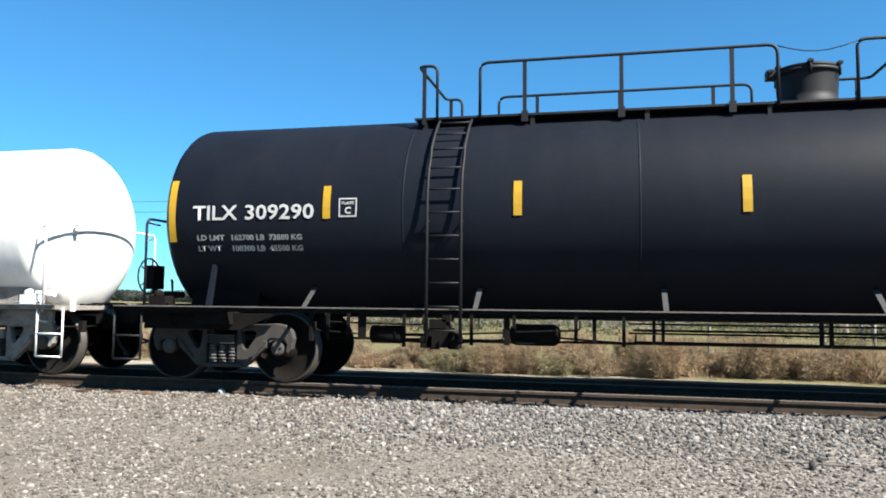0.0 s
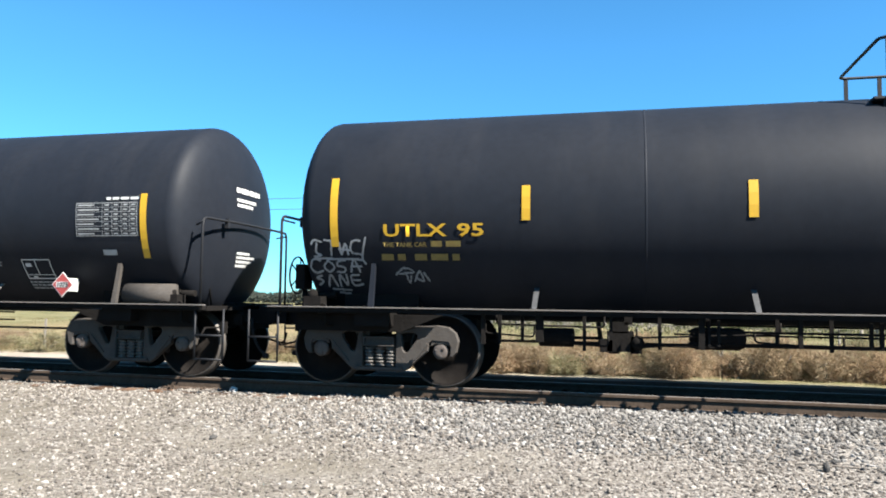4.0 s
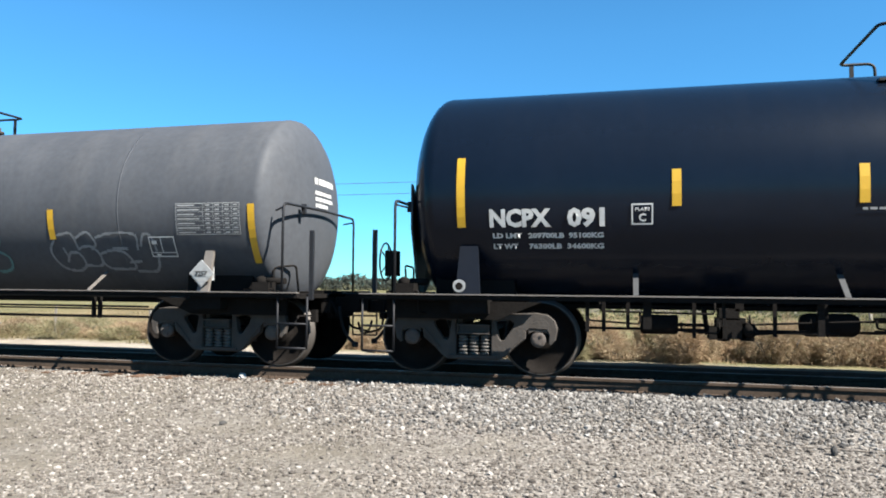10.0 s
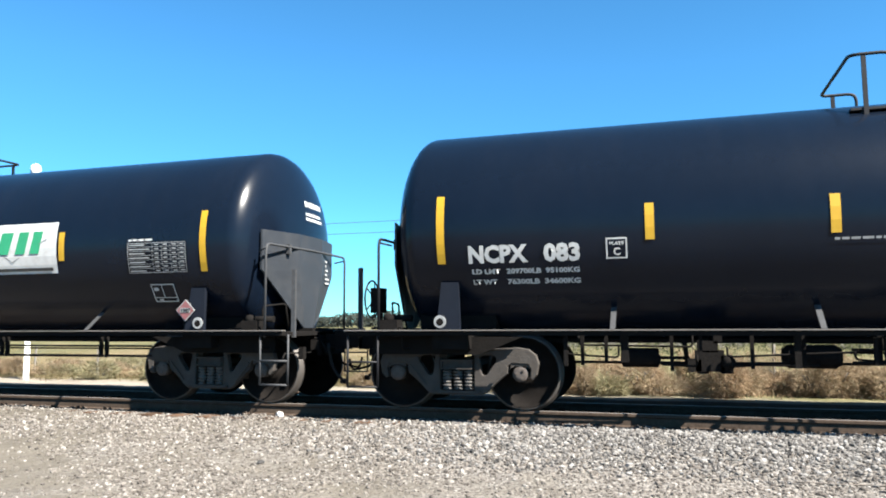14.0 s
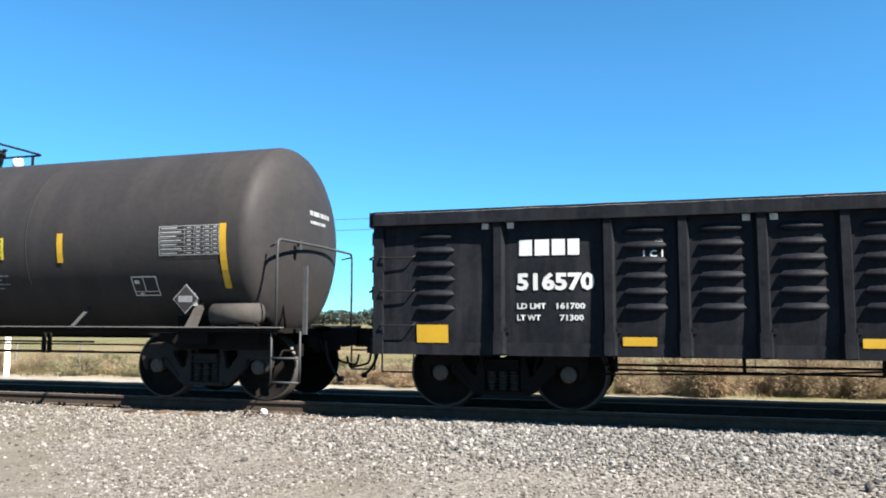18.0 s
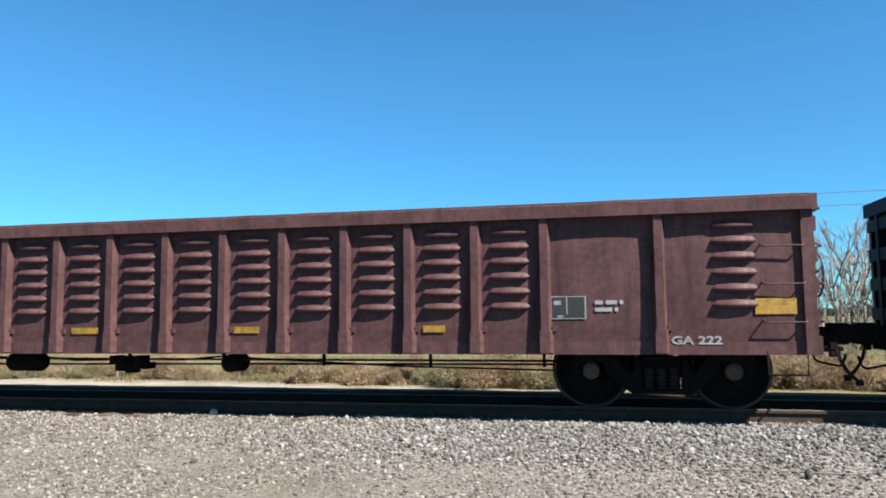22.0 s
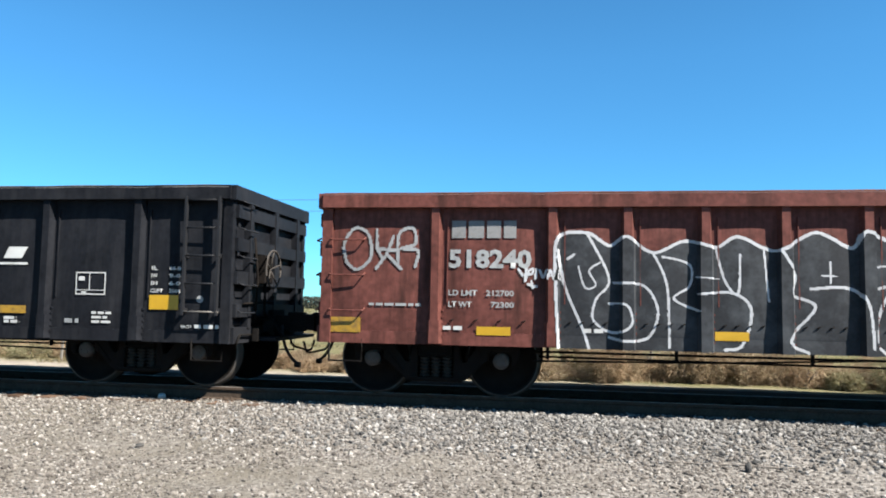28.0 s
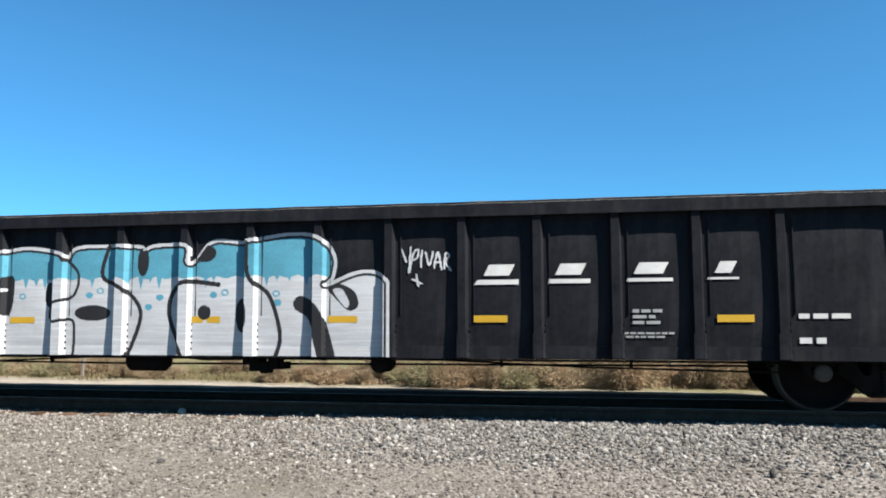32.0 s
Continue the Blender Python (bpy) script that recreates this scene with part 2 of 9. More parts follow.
def bevel(bm, w=0.008, seg=1):
    edges = [e for e in bm.edges if len(e.link_faces) == 2 and e.calc_face_angle(0) > 0.7]
    bmesh.ops.bevel(bm, geom=edges, offset=w, segments=seg, affect='EDGES', clamp_overlap=True)


def mesh_of(name, bm, material, fix=True):
    if fix:
        bmesh.ops.recalc_face_normals(bm, faces=bm.faces)
    me = bpy.data.meshes.new(name)
    bm.to_mesh(me)
    bm.free()
    me.materials.append(material)
    return me


def part(name, bm, material, parent, label="", at=None):
    """Link a bmesh or a mesh as one object under a thing or a part."""
    me = bm if isinstance(bm, bpy.types.Mesh) else mesh_of(name, bm, material)
    ob = new(name, me)
    ob.parent = parent
    if at is not None:
        ob.matrix_basis = at
    if label:
        ob["label"] = label
    return ob


def thing(name, label, category, group="", at=None, kind=""):
    ob = tagged(new(name), label, category, group, kind)
    if at is not None:
        ob.matrix_basis = at
    return ob


CACHE = {}


def cached(key, make):
    if key not in CACHE:
        CACHE[key] = make()
    return CACHE[key]

# ---- the ground and the track ----
TY, RZ = 10.95, 0.42       # centre line of the track, reference height of the cars
DROP = 0.06                # the rail head lies this much below RZ


def ground_z(x, y):
    """Height of the gravel, the ballast shoulder and the field."""
    a = min(max((y - 6.6) / 2.9, 0), 1)
    b = min(max((y - 17.0) / 14.0, 0), 1)
    c = min(max((y - 11.9) / 0.9, 0), 1)
    z = 0.18 * a * a * (3 - 2 * a) + 0.03 * c * c * (3 - 2 * c) - 0.21 * b * b * (3 - 2 * b)
    near = max(0.0, 1 - abs(y - 10) / 40)
    return z + 0.02 * near * (noise.noise(Vector((x * 0.45, y * 0.45, 3))) + 0.6 * noise.noise(Vector((x * 1.7, y * 1.7, 9))))


def ground_mat():
    m = bpy.data.materials.new("gravel_sand_and_dry_field")
    m.use_nodes = True
    N, L = m.node_tree.nodes, m.node_tree.links
    b = N["Principled BSDF"]
    b.inputs["Roughness"].default_value = 0.95
    b.inputs["Specular IOR Level"].default_value = 0.03
    geo = N.new("ShaderNodeNewGeometry")
    sep = N.new("ShaderNodeSeparateXYZ")
    L.new(geo.outputs["Position"], sep.inputs[0])

    def nz(scale, det=4, rough=0.5):
        n = N.new("ShaderNodeTexNoise")
        n.inputs["Scale"].default_value, n.inputs["Detail"].default_value, n.inputs["Roughness"].default_value = scale, det, rough
        L.new(geo.outputs["Position"], n.inputs["Vector"])
        return n.outputs[0]

    def ramp(src, stops):
        r = N.new("ShaderNodeValToRGB")
        while len(r.color_ramp.elements) < len(stops):
            r.color_ramp.elements.new(0.5)
        for e, (p, c) in zip(r.color_ramp.elements, stops):
            e.position, e.color = p, (*c, 1)
        L.new(src, r.inputs[0])
        return r.outputs[0]

    def mix(fac, a, c, mode='MIX'):
        x = N.new("ShaderNodeMix")
        x.data_type, x.blend_type = 'RGBA', mode
        if isinstance(fac, float):
            x.inputs[0].default_value = fac
        else:
            L.new(fac, x.inputs[0])
        L.new(a, x.inputs[6])
        L.new(c, x.inputs[7])
        return x.outputs[2]

    def rng(src, a, c, o0=0.0, o1=1.0):
        r = N.new("ShaderNodeMapRange")
        r.inputs[1].default_value, r.inputs[2].default_value, r.inputs[3].default_value, r.inputs[4].default_value = a, c, o0, o1
        L.new(src, r.inputs[0])
        return r.outputs[0]

    def wobble(src, scale, amt):
        n = N.new("ShaderNodeMath")
        n.operation = 'MULTIPLY_ADD'
        L.new(nz(scale), n.inputs[0])
        n.inputs[1].default_value = amt
        L.new(src, n.inputs[2])
        return n.outputs[0]

    vor = N.new("ShaderNodeTexVoronoi")
    vor.inputs["Scale"].default_value = 26
    L.new(geo.outputs["Position"], vor.inputs["Vector"])
    stones = ramp(vor.outputs["Color"], [(0.0, (0.050, 0.045, 0.041)), (0.45, (0.128, 0.116, 0.104)), (1.0, (0.225, 0.210, 0.192))])
    sand = ramp(nz(1.3, 6, 0.6), [(0.3, (0.080, 0.071, 0.057)), (0.7, (0.136, 0.121, 0.099))])
    west = N.new("ShaderNodeMath")
    west.operation = 'MULTIPLY_ADD'
    L.new(sep.outputs["X"], west.inputs[0])
    west.inputs[1].default_value = -0.035
    L.new(nz(0.55, 5, 0.6), west.inputs[2])
    gravel = mix(rng(west.outputs[0], 0.50, 0.74, 0.0, 0.85), stones, sand)
    tan_field = ramp(nz(0.35, 8, 0.65), [(0.25, (0.085, 0.068, 0.036)), (0.5, (0.140, 0.112, 0.064)), (0.75, (0.195, 0.150, 0.095))])
    green_field = ramp(nz(0.30, 8, 0.65), [(0.3, (0.058, 0.060, 0.029)), (0.5, (0.112, 0.104, 0.054)), (0.7, (0.160, 0.136, 0.082))])
    far_off = N.new("ShaderNodeVectorMath")
    far_off.operation = 'DISTANCE'
    stretch = N.new("ShaderNodeVectorMath")
    stretch.operation = 'MULTIPLY'
    L.new(geo.outputs["Position"], stretch.inputs[0])
    stretch.inputs[1].default_value = (1.0, 0.36, 0.0)
    L.new(stretch.outputs[0], far_off.inputs[0])
    far_off.inputs[1].default_value = (-21.0, 16.0, 0.0)
    field = mix(rng(wobble(far_off.outputs["Value"], 0.15, 8.0), 12.0, 17.0), tan_field, green_field)
    strip = ramp(nz(2.0, 5), [(0.3, (0.185, 0.160, 0.130)), (0.7, (0.265, 0.235, 0.196))])
    y2 = wobble(sep.outputs["Y"], 0.8, 1.4)
    lean = N.new("ShaderNodeMath")
    lean.operation = 'MULTIPLY_ADD'
    L.new(sep.outputs["X"], lean.inputs[0])
    lean.inputs[1].default_value = 0.10
    L.new(y2, lean.inputs[2])
    behind = mix(rng(lean.outputs[0], 14.0, 15.2), strip, field)
    # brown-black track bed: the train's shade is put into the ground colour
    shaded_bed = ramp(nz(9.0, 5), [(0.3, (0.018, 0.0105, 0.0065)), (0.7, (0.042, 0.027, 0.018))])
    bed = mix(rng(wobble(sep.outputs["Y"], 3.0, 0.3), 10.32, 10.7), gravel, shaded_bed)
    # the darkened bed ends about where the train's shadow does
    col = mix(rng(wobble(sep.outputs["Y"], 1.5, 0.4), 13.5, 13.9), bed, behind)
    L.new(col, b.inputs["Base Color"])
    bp = N.new("ShaderNodeBump")
    bp.inputs["Strength"].default_value, bp.inputs["Distance"].default_value = 0.9, 0.02
    hsum = N.new("ShaderNodeMath")
    hsum.operation = 'ADD'
    L.new(vor.outputs["Distance"], hsum.inputs[0])
    L.new(nz(60, 3), hsum.inputs[1])
    inv = N.new("ShaderNodeMath")
    inv.operation = 'MULTIPLY'
    inv.inputs[1].default_value = -1.0
    L.new(hsum.outputs[0], inv.inputs[0])
    L.new(inv.outputs[0], bp.inputs["Height"])
    L.new(bp.outputs[0], b.inputs["Normal"])
    return m


def spaced(lo, hi, step, far, grow=1.35):
    """Even steps between lo and hi, then growing ones out to +-far."""
    a = list(np.arange(lo, hi + step / 2, step))
    d, x = step, a[-1]
    while x < far:
        d *= grow
        x += d
        a.append(x)
    d, x = step, a[0]
    while x > -far:
        d *= grow
        x -= d
        a.insert(0, x)
    return a


def make_ground():
    xs, ys = spaced(-22, 14, 0.22, 3500), spaced(3, 17, 0.2, 3500)
    verts = [(x, y, ground_z(x, y)) for y in ys for x in xs]
    n = len(xs)
    faces = [(j * n + i, j * n + i + 1, j * n + n + i + 1, j * n + n + i) for j in range(len(ys) - 1) for i in range(n - 1)]
    me = bpy.data.meshes.new("ground")
    me.from_pydata(verts, [], faces)
    me.polygons.foreach_set("use_smooth", [True] * len(faces))
    me.materials.append(ground_mat())
    tagged(new("ground", me), "pale gravel yard, sandy strip and dry grassy field beside a railway track", "ground", kind="structure")


make_ground()

RAIL = mat("rusty_rail_steel", (0.046, 0.034, 0.026), 0.9, var=0.4, scale=5, bump=0.2, bscale=30, spec=0.03)
RAIL_TOP = mat("polished_rail_head", (0.120, 0.106, 0.096), 0.6, metal=0.0, var=0.15, scale=3, spec=0.15)
TIE_WOOD = mat("weathered_creosoted_wood", (0.07525, 0.04816, 0.03311), 0.95, var=0.35, scale=6, bump=0.4, bscale=18, rnd=0.3, spec=0.02)


def rail_mesh():
    bm = bmesh.new()
    half = [(0.070, 0.0), (0.070, 0.012), (0.012, 0.030), (0.010, 0.128), (0.036, 0.142), (0.036, 0.172), (0.030, 0.178)]
    prof = half + [(-a, b) for a, b in reversed(half)]
    ra = [bm.verts.new((-330, y, z - 0.18)) for y, z in prof]
    rb = [bm.verts.new((330, y, z - 0.18)) for y, z in prof]
    for i in range(len(prof)):
        j = (i + 1) % len(prof)
        bm.faces.new((ra[i], ra[j], rb[j], rb[i]))
    return mesh_of("rail", bm, RAIL)


def make_track():
    track = thing("railway_track", "steel rails on wooden ties bedded in gravel ballast", "railway track", kind="structure", at=pose(0, TY, RZ - DROP - 0.02, -1.5))
    for y in (-0.755, 0.755):
        part("rail", cached("rail", rail_mesh), RAIL, track, "rusty steel rail", pose(0, y, 0))
        bm = bmesh.new()
        box(bm, -330, 330, y - 0.026, y + 0.026, -0.002, 0.003)
        part("rail_head", bm, RAIL_TOP, track, "polished running surface of the rail")

    def tie():
        bm = bmesh.new()
        box(bm, -0.115, 0.115, -1.3, 1.3, -0.18, 0)
        bevel(bm, 0.012)
        return mesh_of("tie", bm, TIE_WOOD)

    def plate():
        bm = bmesh.new()
        box(bm, -0.09, 0.09, -0.16, 0.16, 0, 0.018)
        for x in (-0.05, 0.05):
            for y in (-0.10, 0.10):
                box(bm, x - 0.012, x + 0.012, y - 0.02, y + 0.02, 0.018, 0.05)
        return mesh_of("tie_plate", bm, RAIL)
    rest = bmesh.new()
    i = 0
    x = -320.0
    while x < 320:
        xx = x + 0.04 * math.sin(i * 12.9)
        if -19 < x < 10:
            t = part("tie", cached("tie", tie), TIE_WOOD, track, at=pose(xx, 0, -0.183))
            part("tie_plate", cached("plate", plate), RAIL, t, at=pose(0, -0.755, 0.0))
            part("tie_plate", cached("plate", plate), RAIL, t, at=pose(0, 0.755, 0.0))
        else:
            box(rest, xx - 0.115, xx + 0.115, -1.3, 1.3, -0.36, -0.183)
        x += 0.53
        i += 1
    tagged(part("far_ties", rest, TIE_WOOD, track), kind="stuff")


make_track()

# ---- the train ----
# distance that the train has run, to the left, by each second
RUN = [(0, 0.0), (1, 9.23), (2, 18.42), (3, 27.85), (4.5, 41.6), (6, 55.2), (7, 64.18), (8, 73.15), (9, 82.3), (10, 91.28), (11, 100.18), (12, 109.05), (13, 118.09),
       (14.5, 131.4), (16, 144.56), (17, 153.13), (18, 161.68), (19, 170.22), (20, 178.55), (21, 186.85), (22, 195.2), (23, 203.36), (24, 211.36), (25.5, 223.5),
       (27, 235.5), (28, 243.42), (29, 251.45), (30, 259.38), (31, 267.15), (32, 274.94)]


def run_at(t):
    """The distance run by t seconds: a smooth curve through RUN."""
    ts, ss = [a for a, b in RUN], [b for a, b in RUN]
    i = max(0, min(len(ts) - 2, next((k - 1 for k, a in enumerate(ts) if a > t), len(ts) - 2)))

    def slope(k):
        lo, hi = max(k - 1, 0), min(k + 1, len(ts) - 1)
        return (ss[hi] - ss[lo]) / (ts[hi] - ts[lo])
    h = ts[i + 1] - ts[i]
    u = (t - ts[i]) / h
    return (ss[i] * (2 * u ** 3 - 3 * u ** 2 + 1) + h * slope(i) * (u ** 3 - 2 * u ** 2 + u) + ss[i + 1] * (3 * u ** 2 - 2 * u ** 3) + h * slope(i + 1) * (u ** 3 - u ** 2))


CARS = []       # (car, its place along the track at the start)
WHEELSETS = []  # (wheelset, its place in the truck, wheel radius)


def wheel_mesh(r):
    def make():
        bm = bmesh.new()
        for s in (-1, 1):
            prof = [(0.62, 0.085), (0.62, 0.16), (0.665, 0.20), (0.67, r - 0.09), (0.655, r - 0.05), (0.655, r + 0.028), (0.685, r + 0.026), (0.70, r), (0.80, r - 0.006), (0.80, r - 0.028), (0.80, r - 0.055),
                    (0.735, r - 0.07), (0.725, 0.21), (0.77, 0.17), (0.80, 0.145), (0.80, 0.085)]
            lathe(bm, [(a * s, b) for a, b in prof], 'Y', 40)
        lathe(bm, [(-0.98, 0.075), (0.98, 0.075)], 'Y', 16)
        for s in (-1, 1):
            lathe(bm, [(0.90 * s, 0.11), (1.03 * s, 0.11), (1.045 * s, 0.095), (1.05 * s, 0.05)], 'Y', 20)
            for k in range(3):
                a = k * 2.094 + 0.3
                lathe(bm, [(1.045 * s, 0.018), (1.065 * s, 0.018)], 'Y', 6, False, (0.062 * math.cos(a), 0, 0.062 * math.sin(a)))
        for f in bm.faces:
            m = f.calc_center_median()
            if 0.69 < abs(m.y) < 0.81 and math.hypot(m.x, m.z) > r - 0.034:
                f.material_index = 1
            elif abs(m.y) > 0.89 and math.hypot(m.x, m.z) < 0.115:
                f.material_index = 2
        me = mesh_of("wheelset", bm, WHEEL_STEEL)
        me.materials.append(TREAD)
        me.materials.append(BEARING)
        return me
    return cached(("wheel", r), make)


def plate_with_holes(bm, outer, holes, y0, y1):
    """A cast plate with an outline and windows of (x, z) points between two y planes."""
    edges = []
    for loop in [outer] + list(holes):
        vs = [bm.verts.new((x, y0, z)) for x, z in loop]
        edges += [bm.edges.new((a, b)) for a, b in zip(vs, vs[1:] + vs[:1])]
    r = bmesh.ops.triangle_fill(bm, use_beauty=True, use_dissolve=True, edges=edges)
    faces = [f for f in r["geom"] if isinstance(f, bmesh.types.BMFace)]
    r = bmesh.ops.extrude_face_region(bm, geom=faces)
    for v in r["geom"]:
        if isinstance(v, bmesh.types.BMVert):
            v.co.y = y1


def side_frame_mesh(wb, metal, s):
    """One cast side frame of a truck with its windows (s = -1 or 1 across the track)."""
    def make():
        bm = bmesh.new()
        h = wb / 2
        arm = [(0.30, 0.79), (0.60, 0.80), (h - 0.04, 0.815), (h + 0.12, 0.79), (h + 0.22, 0.71), (h + 0.255, 0.60), (h + 0.225, 0.45), (h + 0.17, 0.385), (h + 0.135, 0.40), (h + 0.145, 0.52), (h + 0.11, 0.59),
               (h - 0.12, 0.60), (h - 0.165, 0.56), (h - 0.175, 0.46), (0.56, 0.335), (0.44, 0.215), (0.36, 0.165)]
        outer = arm + [(-a, b) for a, b in reversed(arm)]
        window = [(0.31, 0.685), (0.37, 0.705), (0.50, 0.705), (0.56, 0.675), (0.55, 0.62), (0.42, 0.44), (0.375, 0.43), (0.35, 0.46)]
        spring_gap = [(-0.245, 0.225), (0.245, 0.225), (0.245, 0.70), (0.20, 0.73), (-0.20, 0.73), (-0.245, 0.70)]
        lo, hi = sorted((0.955 * s, 1.065 * s))
        plate_with_holes(bm, outer, [window, [(-a, b) for a, b in reversed(window)], spring_gap], lo, hi)
        # spring seat flange and the end of the bolster
        box(bm, -0.34, 0.34, min(0.90 * s, 1.10 * s), max(0.90 * s, 1.10 * s), 0.185, 0.225)
        for z0, z1 in ((0.515, 0.535), (0.625, 0.645)):
            box(bm, -0.225, 0.225, min(0.9 * s, 1.115 * s), max(0.9 * s, 1.115 * s), z0, z1)
        for k in (-1, 1):
            box(bm, min(k * 0.205, k * 0.225), max(k * 0.205, k * 0.225), min(0.9 * s, 1.112 * s), max(0.9 * s, 1.112 * s), 0.535, 0.625)
            # cast rib down the diagonal, and the bearing adapter
            slab(bm, [(k * 0.44, 0.30), (k * 0.475, 0.275), (k * (h - 0.17), 0.545), (k * (h - 0.20), 0.58)], *sorted((1.06 * s, 1.085 * s)))
            slab(bm, [(k * h - 0.125, 0.595), (k * h - 0.135, 0.53), (k * h - 0.07, 0.565), (k * h + 0.07, 0.565), (k * h + 0.135, 0.53), (k * h + 0.125, 0.595)], *sorted((0.93 * s, 1.05 * s)))
        box(bm, -0.24, 0.24, min(0.86 * s, 0.885 * s), max(0.86 * s, 0.885 * s), 0.20, 0.52)
        bevel(bm, 0.010)
        return mesh_of("side_frame", bm, metal)
    return cached(("side_frame", wb, metal.name, s), make)


def truck_mesh(wb, metal):
    """The bolster and brake beams between the side frames."""
    def make():
        bm = bmesh.new()
        h = wb / 2
        box(bm, -0.20, 0.20, -1.07, 1.07, 0.536, 0.624)
        box(bm, -0.24, -0.16, -1.0, 1.0, 0.66, 0.72)
        for k in (-1, 1):
            box(bm, k * 0.44 - 0.05, k * 0.44 + 0.05, -0.80, 0.80, 0.30, 0.42)
            for s in (-1, 1):
                slab(bm, [(k * 0.44, 0.30), (k * (h - 0.48), 0.25), (k * (h - 0.42), 0.45), (k * 0.44, 0.42)], s * 0.74 - 0.05, s * 0.74 + 0.05)
        bevel(bm, 0.010)
        return mesh_of("truck", bm, metal)
    return cached(("truck", wb, metal.name), make)


def spring_mesh(steel):
    """One nest of coil springs."""
    bm = bmesh.new()
    prof = []
    for k in range(6):
        z = 0.228 + k * 0.047
        prof += [(z, 0.040), (z + 0.008, 0.070), (z + 0.026, 0.070), (z + 0.034, 0.040)]
    lathe(bm, prof, 'Z', 12, True)
    return mesh_of("spring", bm, steel)


def make_truck(car, x, r=0.457, wb=1.77, metal=None):
    t = part("truck", truck_mesh(wb, metal or FRAME_STEEL), FRAME_STEEL, car, "cast steel freight truck", pose(x, 0, r - 0.457))
    for s in (-1, 1):
        part("side_frame", side_frame_mesh(wb, metal or FRAME_STEEL, s), FRAME_STEEL, t, "cast side frame with open windows")
    for y in (-1.0, 1.0):
        for sx in (-0.155, 0.0, 0.155):
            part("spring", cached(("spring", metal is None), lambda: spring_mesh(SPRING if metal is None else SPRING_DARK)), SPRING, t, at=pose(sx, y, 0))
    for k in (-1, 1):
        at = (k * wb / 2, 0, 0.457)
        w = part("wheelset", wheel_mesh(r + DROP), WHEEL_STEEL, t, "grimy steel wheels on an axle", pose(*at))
        WHEELSETS.append((w, at, r + DROP))


def coupler_mesh():
    bm = bmesh.new()
    box(bm, -0.75, 0.25, -0.10, 0.10, 0.77, 0.98)
    box(bm, -0.60, 0.0, -0.22, 0.22, 0.70, 1.06)
    box(bm, 0.02, 0.10, -0.42, 0.42, 0.66, 0.76)
    slab(bm, [(0.20, 0.74), (0.42, 0.74), (0.48, 0.80), (0.48, 0.98), (0.42, 1.03), (0.20, 1.03)], -0.15, 0.06)
    box(bm, 0.38, 0.52, 0.03, 0.15, 0.76, 1.0)
    box(bm, -0.30, -0.12, -0.30, 0.30, 0.72, 1.08)
    tube(bm, [(-0.1, -0.2, 0.72), (-0.05, -0.5, 0.70), (-0.05, -1.3, 0.72), (-0.05, -1.42, 0.60)], 0.014, 6)
    tube(bm, rounded([(-0.5, -0.42, 0.92), (0.05, -0.42, 0.92), (0.14, -0.42, 0.80), (0.20, -0.40, 0.66)], 0.05), 0.022, 6)
    tube(bm, rounded([(0.05, 0.30, 0.95), (0.10, 0.30, 0.50), (0.45, 0.26, 0.42), (0.50, 0.25, 0.60)], 0.08), 0.018, 6)
    box(bm, -0.05, 0.10, -0.50, -0.34, 0.74, 0.90)
    box(bm, -0.02, 0.06, -0.95, -0.86, 0.62, 0.80)
    bevel(bm, 0.012)
    return mesh_of("coupler", bm, UNDER)


def hose_mesh():
    """Half of the hanging loop; it meets its neighbour's at x = 0.72."""
    bm = bmesh.new()
    pts = [(0.42, -0.38, 0.84), (0.43, -0.38, 0.72)]
    for k in range(9):
        a = math.pi / 2 * k / 8
        pts.append((0.72 - 0.27 * math.cos(a) ** 1.3, -0.38, 0.64 - 0.38 * math.sin(a) ** 1.3))
    tube(bm, pts, 0.024, 8)
    lathe(bm, [(0.64, 0.042), (0.72, 0.042)], 'X', 8, True, (0, -0.38, 0.262))
    return mesh_of("air_hose", bm, HOSE)


def make_end_gear(car, x):
    """Coupler and brake hose at one end; x is where the couplers meet."""
    s = 1 if x > 0 else -1
    part("coupler", cached("coupler", coupler_mesh), UNDER, car, "grimy knuckle coupler", pose(x - s * 0.50, 0, 0, 0, 0, 0 if s > 0 else 180))
    part("air_hose", cached("hose", hose_mesh), HOSE, car, "black rubber air brake hose", pose(x - s * 0.72, 0, 0, 0, 0, 0 if s > 0 else 180))


# writing, as flat sheets that follow the side of the car


def text_mesh(name, body, size, material, squeeze=1.0, weight=0.0, align='LEFT'):
    cu = bpy.data.curves.new(name, 'FONT')
    cu.body, cu.size, cu.align_x = body, size, align
    cu.offset = weight
    cu.resolution_u = 2
    ob = new(name, cu)
    deps = bpy.context.evaluated_depsgraph_get()
    me = bpy.data.meshes.new_from_object(ob.evaluated_get(deps))
    bpy.data.objects.remove(ob)
    bpy.data.curves.remove(cu)
    for v in me.vertices:
        v.co = (v.co.x * squeeze, 0.0, v.co.y)
    me.materials.clear()
    me.materials.append(material)
    return me


